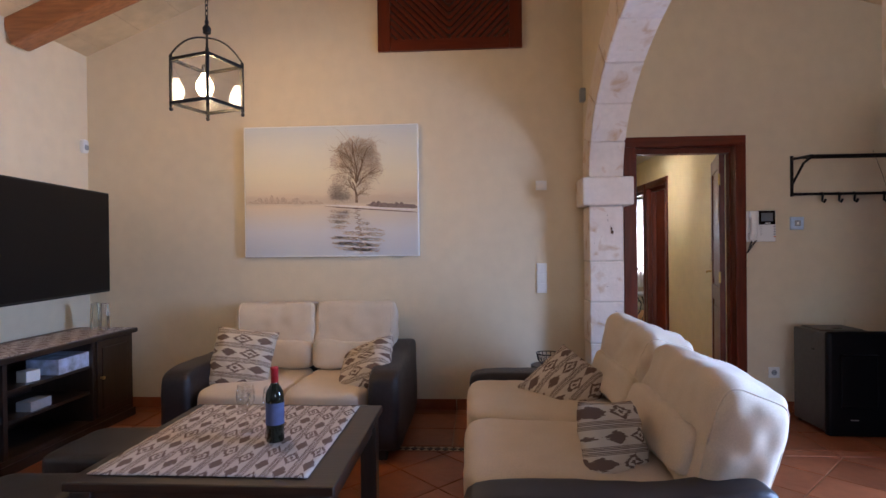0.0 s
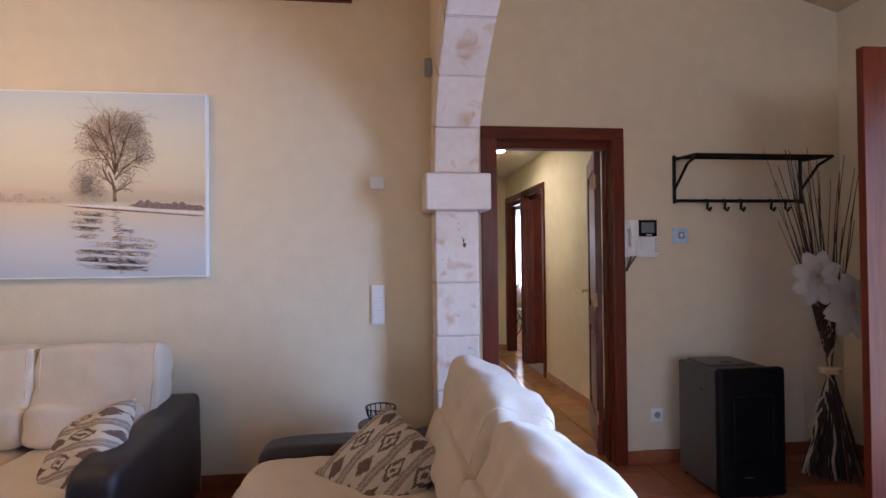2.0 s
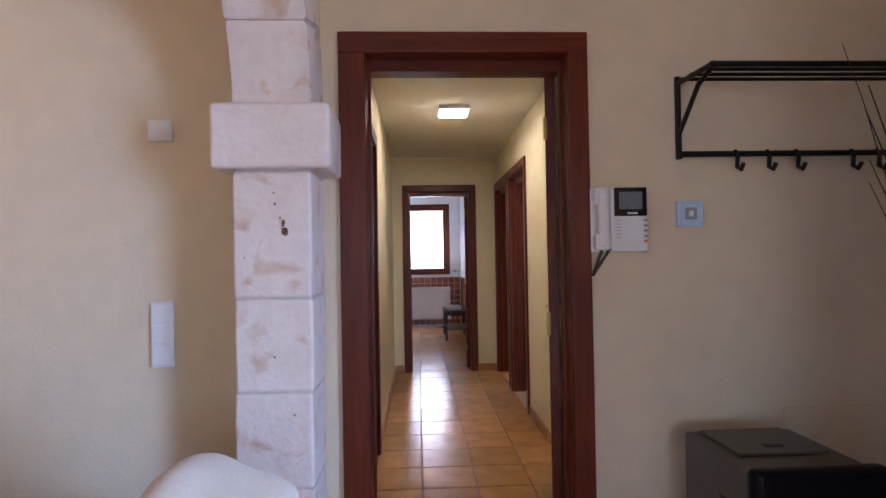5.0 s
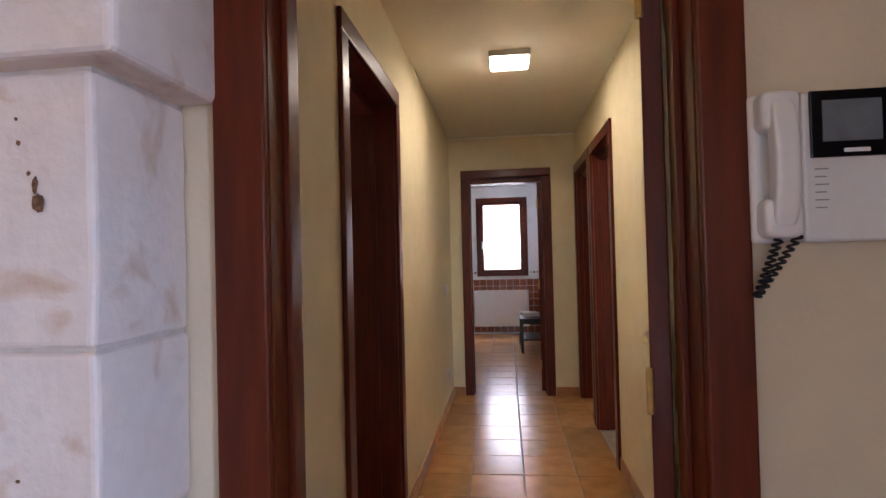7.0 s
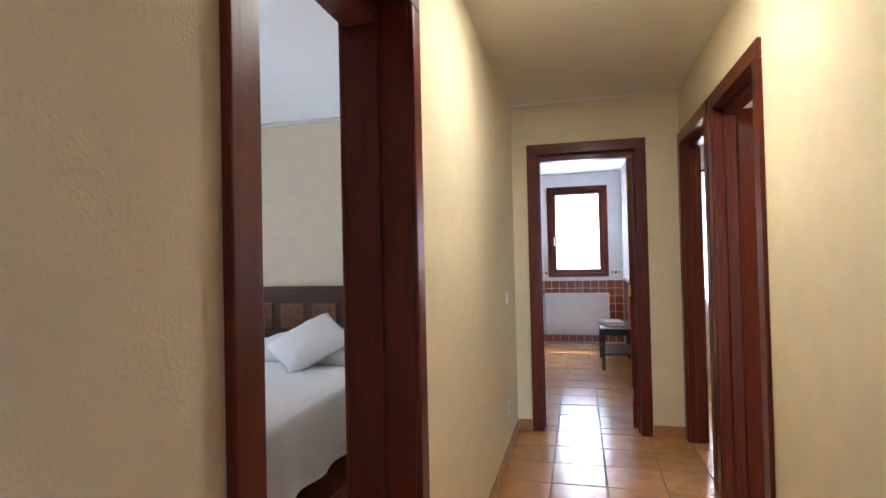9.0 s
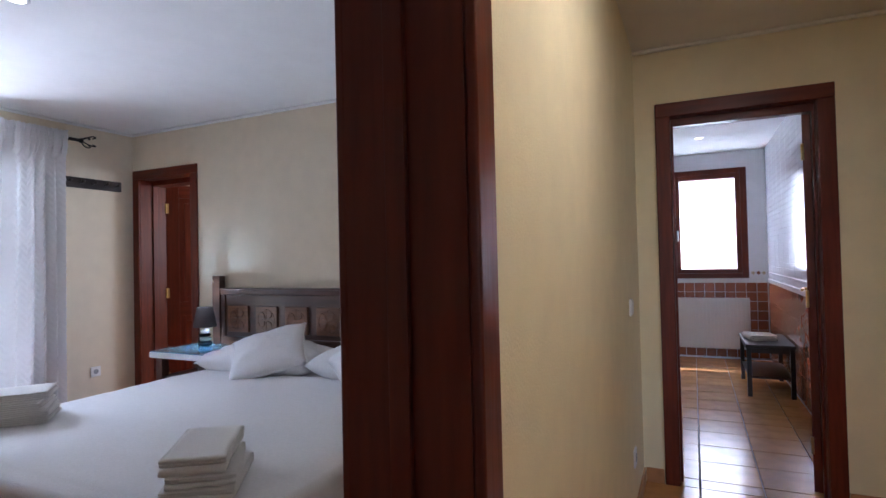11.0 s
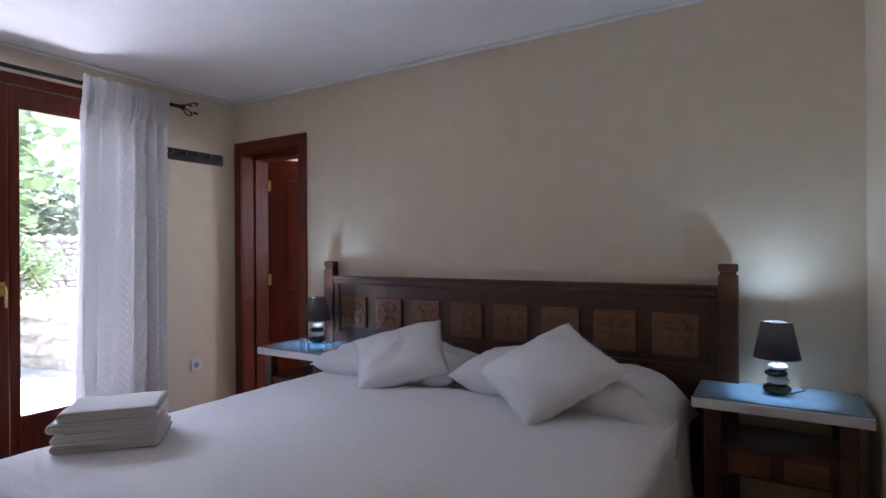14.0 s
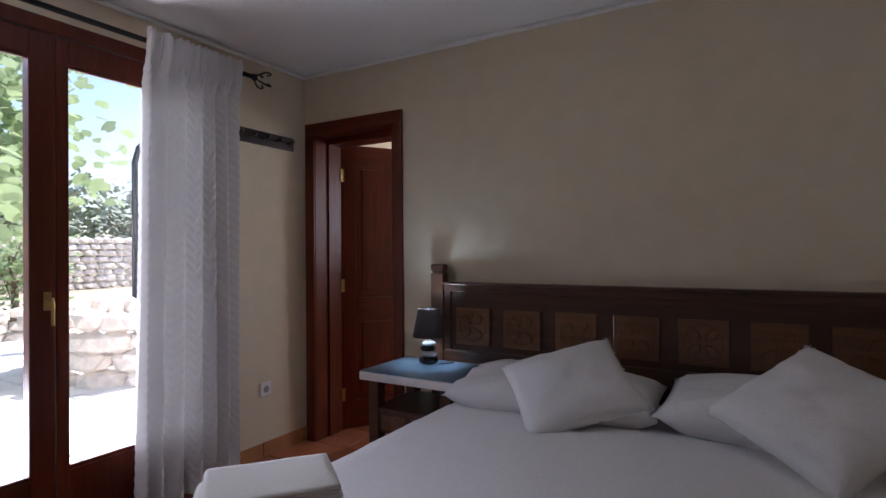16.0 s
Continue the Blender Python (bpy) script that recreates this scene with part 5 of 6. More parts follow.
part("valve", moved(lathe([(0.012, 0), (0.018, 0.01), (0.018, 0.05), (0.010, 0.06)], 12), pose(-0.475, -0.07, 0.50)), M_CHROME, rad, "chrome valve")
part("pipe", tube([(-0.475, -0.07, 0.50), (-0.475, -0.07, 0.03), (-0.475, -0.02, 0.02), (-0.475, -0.003, 0.02)], 0.008, 8), M_PLASTIC, rad)

bn = thing("bathroom_bench", (1.85, 11.14, 0), "dark wooden two-tier side table in the bathroom", "table")
part("tabletop", box(-0.19, 0.19, -0.40, 0.40, 0.43, 0.46, 0.006), M_DARKWOOD, bn)
part("lower_shelf", box(-0.17, 0.17, -0.37, 0.37, 0.16, 0.18, 0.003), M_DARKWOOD, bn)
for sx in (-1, 1):
    part("apron", box(sx * 0.165 - 0.008, sx * 0.165 + 0.008, -0.36, 0.36, 0.385, 0.43), M_DARKWOOD, bn)
    part("apron", box(-0.16, 0.16, sx * 0.37 - 0.008, sx * 0.37 + 0.008, 0.385, 0.43), M_DARKWOOD_X, bn)
    for sy in (-1, 1):
        part("leg", box(sx * 0.165 - 0.018, sx * 0.165 + 0.018, sy * 0.37 - 0.018, sy * 0.37 + 0.018, 0, 0.43, 0.003), M_DARKWOOD, bn)


def folded(width, depth, layers, thick, seed):
    """A cloth folded twice: one sheet whose section runs out and back, so that folds nest at one end and edges lie at the other."""
    half, gap = width / 2, thick * 1.10
    level = [gap * (i + 0.5) for i in range(4)]
    path = []

    def run(xa, xb, z):
        path.extend((xa + (xb - xa) * i / 14, z) for i in range(15))

    def bend(x, za, zb, side):
        mid, rad = (za + zb) / 2, (zb - za) / 2
        path.extend((x + side * abs(rad) * math.sin(math.pi * i / 8), mid - rad * math.cos(math.pi * i / 8)) for i in range(1, 8))

    inner = -half + 2.2 * gap
    run(half - 0.010, inner, level[2])
    bend(inner, level[2], level[1], -1)
    run(inner, half - 0.6 * gap, level[1])
    bend(half - 0.6 * gap, level[1], level[0], 1)
    run(half - 0.6 * gap, -half + 1.6 * gap, level[0])
    bend(-half + 1.6 * gap, level[0], level[3], -1)
    run(-half + 1.6 * gap, half - 0.004, level[3])
    bm = bmesh.new()
    rows, across = [], 12
    for c in range(across + 1):
        y = -depth / 2 + depth * c / across
        ring_up, ring_low = [], []
        for i, (x, z) in enumerate(path):
            a, b = path[max(i - 1, 0)], path[min(i + 1, len(path) - 1)]
            dx, dz = b[0] - a[0], b[1] - a[1]
            ln = math.hypot(dx, dz)
            nx, nz = -dz / ln * thick / 2, dx / ln * thick / 2
            wave = 0.007 * noise.noise(Vector((x * 6 + seed, y * 6, seed))) * (z / (4 * gap))
            slip = 0.006 * noise.noise(Vector((i * 0.05, seed, 2.0))) + 0.003 * noise.noise(Vector((x * 14, seed, y * 9)))
            edge = 1 if c in (0, across) else 0
            nx, nz = nx * (1 - 0.35 * edge), nz * (1 - 0.35 * edge)
            ring_up.append(bm.verts.new((x + nx, y + slip, z + nz + wave)))
            ring_low.append(bm.verts.new((x - nx, y + slip, z - nz + wave)))
        rows.append(ring_up + ring_low[::-1])
    n = len(rows[0])
    for a, b in zip(rows, rows[1:]):
        for i in range(n):
            bm.faces.new((a[i], a[(i + 1) % n], b[(i + 1) % n], b[i]))
    h = n // 2
    for row in (rows[0], rows[-1]):
        for i in range(h - 1):
            bm.faces.new((row[i], row[i + 1], row[n - 2 - i], row[n - 1 - i]))
    bmesh.ops.recalc_face_normals(bm, faces=bm.faces[:])
    return bm


def towel(at, turn, width, depth, layers, thick, seed, label, group=""):
    o = tagged(part("folded_towel", folded(width, depth, layers, thick, seed), M_TOWEL, smooth=True), label, "towel", group)
    o.matrix_basis = pose(*at, 0, 0, turn)
    return o


towel((1.80, 11.10, 0.462), 10, 0.22, 0.30, 2, 0.012, 3, "small folded white towel on the bathroom table")
spot = thing("ceiling_spot", (1.35, 11.6, 2.50), "small round recessed ceiling spotlight, lit", "lamp", "recessed spotlights")
part("rim", lathe([(0.045, -0.006), (0.05, -0.004), (0.05, 0.0)], 24), M_CHROME, spot)
part("lens", lathe([(0.032, -0.007), (0.034, -0.0065), (0.034, -0.0055)], 20), M_SPOT, spot)
copy_thing(spot, pose(-1.36, 6.60, CEIL + 0.01))["label"] = "small round recessed spotlight in the bedroom ceiling, lit"


# ---- side room seen through the far doorway ----
w3 = thing("window_side_room", (0, 0, 0), "white side room window with a sheer curtain", "window", kind="structure")
for a, b, c, d in ((2.75, 2.81, 0.85, 2.10), (3.79, 3.85, 0.85, 2.10), (2.81, 3.79, 0.85, 0.91), (2.81, 3.79, 2.04, 2.10), (3.27, 3.33, 0.91, 2.04)):
    part("frame_bar", box(a, b, 11.05, 11.12, c, d, 0.004), M_MAHOGANY, w3)
part("pane", box(2.81, 3.79, 11.08, 11.086, 0.91, 2.04), M_PANE, w3).visible_shadow = False
cu = bmesh.new()
g = {}
for i in range(60):
    for j in range(8):
        u = i / 59
        g[i, j] = cu.verts.new((2.70 + u * 1.2, 10.93 + 0.025 * math.sin(u * 70), 0.45 + 1.72 * j / 7))
for i in range(59):
    for j in range(7):
        cu.faces.new((g[i, j], g[i + 1, j], g[i + 1, j + 1], g[i, j + 1]))
tagged(part("sheer_curtain", cu, M_SHEER, smooth=True), "white sheer curtain before the side room window", "curtain")
rodo = tagged(part("curtain_rod", tube([(2.6, 10.93, 2.19), (4.0, 10.93, 2.19)], 0.012, 8), M_IRON), "black iron curtain rod in the side room", "curtain rod")
lamp_object("side_window_daylight", "AREA", look((3.3, 11.35, 1.5), (3.3, 9.0, 1.2)), 9, (0.85, 0.92, 1.0), shape="RECTANGLE", size=1.0, size_y=1.2)
ch = thing("iron_chair", (2.72, 9.35, 0), "wrought iron chair with curled legs and a pale seat", "chair")
part("seat", moved(soft(0.40, 0.40, 0.06, 5, 8, 0.002), pose(0, 0, 0.46)), M_LINEN, ch, smooth=True)
for sx in (-1, 1):
    for sy in (-1, 1):
        part("leg", tube([(sx * 0.17, sy * 0.17, 0.43), (sx * 0.10, sy * 0.10, 0.28), (sx * 0.12, sy * 0.12, 0.15), (sx * 0.19, sy * 0.19, 0.0)], 0.009, 7), M_IRON, ch)
    part("scroll", tube([(sx * (0.17 - 0.07 * (1 - math.cos(q * 0.5))), 0.17 * math.cos(q), 0.22 + 0.12 * math.sin(q)) for q in [i * 0.35 for i in range(18)]], 0.007, 6), M_IRON, ch)
part("back_hoop", tube([(-0.17, 0.18, 0.44), (-0.18, 0.21, 0.75), (-0.09, 0.23, 0.92), (0.09, 0.23, 0.92), (0.18, 0.21, 0.75), (0.17, 0.18, 0.44)], 0.010, 7), M_IRON, ch)


# ---- bedroom ----
gd = thing("garden_door", (0, 0, 0), "closed mahogany double garden door with tall panes", "door", kind="structure")
X1, X0 = BW - 0.004, BW - 0.07
for a, b in ((FD[0], FD[0] + 0.065), (FD[1] - 0.065, FD[1])):
    part("frame_post", box(X0, X1 + 0.010, a, b, 0, 2.28, 0.004), M_MAHOGANY, gd)
part("frame_head", box(X0, X1 + 0.010, FD[0] + 0.065, FD[1] - 0.065, 2.215, 2.28, 0.004), M_MAHOGANY, gd)
part("threshold", box(BW - 0.28, BW + 0.02, FD[0] + 0.065, FD[1] - 0.065, -0.005, 0.03, 0.004), M_MAHOGANY, gd)
for k, (ya, yb) in enumerate(((FD[0] + 0.068, 6.968), (6.971, FD[1] - 0.068))):
    lf = new("leaf")
    lf.parent = gd
    sl, sr = (0.10, 0.10) if k == 0 else (0.052, 0.10)
    part("stile", box(X0 + 0.008, X1, ya, ya + sl, 0.035, 2.21, 0.005), M_MAHOGANY, lf)
    part("stile", box(X0 + 0.008, X1, yb - sr, yb, 0.035, 2.21, 0.005), M_MAHOGANY, lf)
    for z0, z1 in ((0.035, 0.30), (2.10, 2.21)):
        part("rail", box(X0 + 0.009, X1 - 0.001, ya + sl, yb - sr, z0, z1, 0.004), M_MAHOGANY, lf)
    for z0, z1 in ((0.30, 0.318), (2.085, 2.10)):
        part("bead", box(X1 - 0.022, X1 - 0.006, ya + sl, yb - sr, z0, z1, 0.003), M_MAHOGANY, lf)
    part("pane", box(X1 - 0.036, X1 - 0.030, ya + sl, yb - sr, 0.30, 2.10), M_PANE, lf).visible_shadow = False
    if k == 0:
        bm = box(X1, X1 + 0.006, 6.919, 6.949, 1.015, 1.095, 0.002)
        tube([(X1 + 0.006, 6.934, 1.065), (X1 + 0.045, 6.934, 1.065), (X1 + 0.052, 6.934, 1.05), (X1 + 0.052, 6.934, 0.952)], 0.0075, 8, bm)
        part("handle", bm, M_BRASS, lf, "brass lever handle")

rd = thing("curtain_rod", (BW + 0.10, 0, 2.285), "black wrought iron curtain rod with scrolled ends", "curtain rod")
part("rod", tube([(0, 5.95, 0), (0, 7.95, 0)], 0.013, 10), M_IRON, rd)
for y in (6.1, 7.86):
    part("bracket", tube([(-0.10, y, -0.03), (-0.05, y, -0.02), (0, y, -0.008)], 0.009, 7), M_IRON, rd)
part("collar", moved(lathe([(0.014, 0), (0.02, 0.006), (0.02, 0.018), (0.014, 0.024)], 14), pose(0, 7.95, 0, -90)), M_IRON, rd)
for k in range(4):
    a = radians(45 + 90 * k)
    pts = []
    for i in range(15):
        u = i / 14
        ang = u * 4.6
        rr = 0.012 + 0.040 * min(1, u * 1.5)
        pts.append((math.cos(a) * (rr + 0.018 * math.sin(ang)), 7.97 + 0.10 * min(u * 1.35, 1) - 0.020 * (1 - math.cos(max(0, ang - 2.2))), math.sin(a) * (rr + 0.018 * math.sin(ang))))
    part("scroll", tube(pts, 0.005, 6), M_IRON, rd)

bm = bmesh.new()
g = {}
NI, NJ = 220, 220
for j in range(NJ + 1):
    v = j / NJ
    z = 0.015 + 2.315 * v
    for i in range(NI + 1):
        u = i / NI
        spread = 1.0 + 0.10 * (1 - v)
        ph_u = u * 2 * math.pi * 6 + 0.5 * math.sin(3 * v + 4 * u) + 1.3 * math.sin(u * 8)
        ridge = math.sin(ph_u)
        fold = math.copysign(abs(ridge) ** 1.2, ridge) * (0.074 - 0.018 * v) * (0.75 + 0.35 * math.sin(u * 5 + 1)) + 0.010 * math.sin(u * 37 + 1.5 * v)
        top = min(1.0, max(0.0, (z - 2.10) / 0.10))
        gather = 0.022 * math.sin(u * 2 * math.pi * 16 + 1.5 * math.sin(u * 9)) + 0.004 * math.sin(u * 197)
        fold = fold * (1 - 0.65 * top) + top * (gather + 0.040)
        if 2.262 < z < 2.308:
            fold += 0.010 * math.sin((z - 2.262) / 0.046 * math.pi)
        if z > 2.308:
            fold += 0.008 * math.sin(u * 120 + 1.3) * (z - 2.308) / 0.022
        chev = 0.0040 * (1 if z < 2.18 else 0.1) * math.sin((z * 120) + 3.1 * abs(((u * 13) % 1) - 0.5) * 4)
        g[i, j] = bm.verts.new((BW + 0.105 + fold + chev, 7.55 + (u - 0.5) * 0.53 * spread - 0.02 * (1 - v), z))
for i in range(NI):
    for j in range(NJ):
        bm.faces.new((g[i, j], g[i + 1, j], g[i + 1, j + 1], g[i, j + 1]))
tagged(part("curtain", bm, M_CURTAIN, smooth=True), "white woven curtain gathered at the garden door", "curtain")

peg = thing("peg_rail", (BW, 8.10, 1.96), "dark wooden peg rail on the bedroom wall", "coat rack", turn=90)
part("board", box(-0.25, 0.25, -0.022, 0, -0.042, 0.042, 0.005), M_DARKWOOD_X, peg)
for k in range(5):
    part("peg", moved(lathe([(0.008, 0), (0.008, 0.03), (0.014, 0.04), (0.012, 0.052), (0.004, 0.055)], 12), pose(-0.20 + 0.10 * k, -0.02, 0.0, 80)), M_DARKWOOD, peg, smooth=True)
socket((BW, 8.12, 0.415), 90)


def headboard():
    h = thing("headboard", (0, 0, 0), "wide dark walnut headboard with eight carved squares", "headboard")
    y0, y1 = 8.395, 8.44
    for xa, xb in ((-2.195, -2.115), (0.222, 0.302)):
        bm = box(xa, xb, y0 - 0.015, y1, 0, 1.135, 0.004)
        box(xa + 0.008, xb - 0.008, y0 - 0.008, y1, 1.135, 1.15, bm=bm)
        box(xa, xb, y0 - 0.015, y1, 1.15, 1.185, 0.006, bm)
        part("post", bm, M_HEADWOOD, h)
    part("top_rail", box(-2.115, 0.222, y0 - 0.012, y1, 1.035, 1.073, 0.008, seg=3), M_HEADWOOD, h)
    part("cap_strip", box(-2.115, 0.222, y0 - 0.022, y1, 1.073, 1.087, 0.004), M_HEADWOOD, h)
    part("field", box(-2.115, 0.222, y0 + 0.012, y1 - 0.004, 0.10, 1.035), M_HEADWOOD, h)
    part("lower_rail", box(-2.115, 0.222, y0 - 0.010, y1, 0.635, 0.715, 0.006), M_HEADWOOD, h)
    for xa, xb in ((-2.115, -2.075), (0.182, 0.222)):
        part("side_stile", box(xa, xb, y0 - 0.002, y1, 0.715, 1.045, 0.003), M_HEADWOOD, h)
    for k in range(8):
        cx, cz = -1.937 + 0.282 * k, 0.85
        sq = part("carved_square", box(cx - 0.102, cx + 0.102, y0 - 0.006, y0 + 0.012, cz - 0.100, cz + 0.100, 0.004), M_HEADPANEL, h)
        bm = bmesh.new()
        for q in range(4):
            # leaf-shaped lobes between the arms of a cross
            ring = []
            for i in range(13):
                u = i / 12
                ring.append((0.012 + 0.074 * u, 0.020 * math.sin(math.pi * u)))
            outline = [Vector((a, 0, b)) for a, b in ring] + [Vector((a, 0, -b)) for a, b in ring[-2:0:-1]]
            rot = pose(cx, 0, cz, 0, 45 + 90 * q, 0)
            lo = [bm.verts.new((rot @ p) + Vector((0, y0 - 0.006, 0))) for p in outline]
            hi = [bm.verts.new((rot @ (p * 0.86 + Vector((0.007, 0, 0)))) + Vector((0, y0 - 0.012, 0))) for p in outline]
            m = len(lo)
            for i in range(m):
                bm.faces.new((lo[i], lo[(i + 1) % m], hi[(i + 1) % m], hi[i]))
            bm.faces.new(hi)
        bmesh.ops.recalc_face_normals(bm, faces=bm.faces[:])
        box(cx - 0.003, cx + 0.003, y0 - 0.010, y0 - 0.005, cz - 0.085, cz + 0.085, bm=bm)
        box(cx - 0.085, cx + 0.085, y0 - 0.010, y0 - 0.005, cz - 0.003, cz + 0.003, bm=bm)
        tube([(cx + 0.078 * math.cos(a), y0 - 0.006, cz + 0.078 * math.sin(a)) for a in [i * math.pi / 18 for i in range(37)]], 0.0035, 6, bm)
        part("carving", bm, M_HEADPANEL, sq)
    return h


headboard()

# bed with its draped cover
BX0, BX1, BY0, BY1, BZ = -1.83, 0.06, 6.36, 8.36, 0.55
bed = thing("double_bed", ((BX0 + BX1) / 2, (BY0 + BY1) / 2, 0), "wide double bed made up with a white cover", "bed")
hw, hl = (BX1 - BX0) / 2, (BY1 - BY0) / 2
part("mattress", box(-hw + 0.02, hw - 0.02, -hl + 0.02, hl - 0.01, 0.25, BZ - 0.02, 0.03, seg=3), M_LINEN, bed)
part("bed_base", box(-hw + 0.03, hw - 0.03, -hl + 0.03, hl - 0.01, 0.12, 0.25, 0.01), M_DARKWOOD_X, bed)
for sx in (-1, 1):
    for sy in (-1, 1):
        part("leg", box(sx * (hw - 0.10) - 0.03, sx * (hw - 0.10) + 0.03, sy * (hl - 0.10) - 0.03, sy * (hl - 0.10) + 0.03, 0, 0.12), M_DARKWOOD, bed)
bm = bmesh.new()
NU, NV = 96, 100
DROP = 0.40
g = {}
def spaced(k, n, half, drop_low, drop_high):
    return -half - drop_low + (2 * half + drop_low + drop_high) * k / n
for i in range(NU + 1):
    for j in range(NV + 1):
        a, b = spaced(i, NU, hw, DROP, DROP), spaced(j, NV, hl, DROP, 0.0)
        px, py = max(-hw, min(hw, a)), max(-hl, min(hl, b))
        ex, ey = a - px, b - py
        over = max(abs(ex), abs(ey))
        hang = max(0.0, over - 0.03)
        out = 0.012 + 0.03 * min(over, 0.05) / 0.05 + 0.05 * hang
        wave = 0.018 * hang / DROP * math.sin((py if abs(ex) > abs(ey) else px) * 17 + math.sin(px * 3 + py * 4))
        sx = (1 if ex > 0 else -1) * (out + wave) if abs(ex) > 1e-6 else 0
        sy = (1 if ey > 0 else -1) * (out + wave) if abs(ey) > 1e-6 else 0
        round_edge = 0.018 * (max(0.0, 1 - min(hw - abs(px), hl + py) / 0.06)) ** 2
        p = Vector((px, py, 0))
        wr = 0.004 * noise.noise(p * 3.1) + 0.003 * noise.noise(Vector((px * 2.2 + py, py * 9, 1.0))) + 0.0015 * noise.noise(p * 22)
        g[i, j] = bm.verts.new((px + sx, py + sy, BZ + 0.012 - round_edge - hang + wr))
for i in range(NU):
    for j in range(NV):
        bm.faces.new((g[i, j], g[i + 1, j], g[i + 1, j + 1], g[i, j + 1]))
part("bed_cover", bm, M_LINEN, bed, "white cotton cover hanging over the sides", True)
part("foot_board", box(-hw - 0.03, hw + 0.03, -hl - 0.10, -hl - 0.06, 0.1, 0.40, 0.008), M_HEADWOOD, bed)


def laid(name, bm, at, turn, label, group):
    o = tagged(part(name, bm, M_LINEN, smooth=True), label, "pillow", group)
    o.matrix_basis = Matrix.Translation(at) @ Euler([radians(q) for q in turn]).to_matrix().to_4x4()
    return o


laid("bed_pillow", pillow(0.92, 0.42, 0.17, seed=9, crumple=0.012, pinch=0.03, sharp=4), (-1.40, 8.13, 0.625), (6, 0, 3), "long white bed pillow lying at the headboard", "bed pillows")
long_pillow = pillow(1.08, 0.44, 0.19, seed=12, crumple=0.012, pinch=0.03, sharp=4)
for v in long_pillow.verts:
    v.co.z -= 2.2 * max(0.0, v.co.x - 0.30) ** 2
laid("bed_pillow", long_pillow, (-0.40, 8.12, 0.63), (8, 3, -4), "long white bed pillow lying at the headboard", "bed pillows")


sq = pillow(0.50, 0.44, 0.15, seed=21, crumple=0.008, pinch=0.07)
c1 = laid("white_cushion", sq, (0, 0, 0), (0, 0, 0), "white frayed-edge cushion leaning on the pillows", "white cushions")
c1.matrix_basis = plane_pose((-1.278, 8.0, 0.69), (0.386, 0.24, 0.11), (-0.19, 0.27, 0.19))
c2 = laid("white_cushion", pillow(0.51, 0.52, 0.16, seed=33, crumple=0.007, pinch=0.07), (0, 0, 0), (0, 0, 0), "white frayed-edge cushion tipped on its corner", "white cushions")
c2.matrix_basis = plane_pose((-0.421, 7.948, 0.712), (0.318, 0.285, 0.197), (-0.380, 0.275, 0.105))
for cc, sx, sy in ((c1, 0.50, 0.44), (c2, 0.51, 0.52)):
    fr = bmesh.new()
    rnd = random.Random(5)
    for side_k in range(4):
        for k in range(70):
            u = -1 + 2 * (k + rnd.random()) / 70
            e = 1 - 0.07 * (1 - u * u)
            bx, by = (u * sx / 2, e * sy / 2) if side_k % 2 == 0 else (e * sx / 2, u * sy / 2)
            s = 1 if side_k < 2 else -1
            dx, dy = ((rnd.uniform(-0.006, 0.006), 0.010) if side_k % 2 == 0 else (0.010, rnd.uniform(-0.006, 0.006)))
            p, q = Vector((bx * (s if side_k % 2 else 1), by * (1 if side_k % 2 else s), 0)), None
            dxs, dys = (dx * s, dy) if side_k % 2 else (dx, dy * s)
            q = p + Vector((dxs * rnd.uniform(0.5, 1.3), dys * rnd.uniform(0.5, 1.3), rnd.uniform(-0.004, 0.004)))
            n2 = Vector((-dys, dxs, 0)).normalized() * 0.0022
            fr.faces.new([fr.verts.new(v) for v in (p - n2, p + n2, q + n2 * 0.4, q - n2 * 0.4)])
    part("fringe", fr, M_LINEN, cc)

for k in range(4):
    towel((-1.645 + 0.010 * (k % 2), 6.715 - 0.010 * (k % 3), 0.567 + 0.0355 * k), 47 + 4 * (k % 2), 0.335 - 0.008 * k, 0.25 - 0.006 * k, 4, 0.0077, 40 + k, "folded thin white towel in a stack on the bed", "towels stacked by the window")
for k in range(3):
    towel((-0.215 + (0.022, 0.012, -0.012)[k], 6.555 + (-0.004, 0.0, 0.008)[k], 0.566 + (0.0, 0.036, 0.072)[k]), (-56, -50, -54)[k], (0.33, 0.32, 0.345)[k], (0.215, 0.20, 0.19)[k], 4, (0.0078, 0.0078, 0.0118)[k], 60 + k, "folded thick cream towel in a stack on the bed", "towels stacked on the bed")


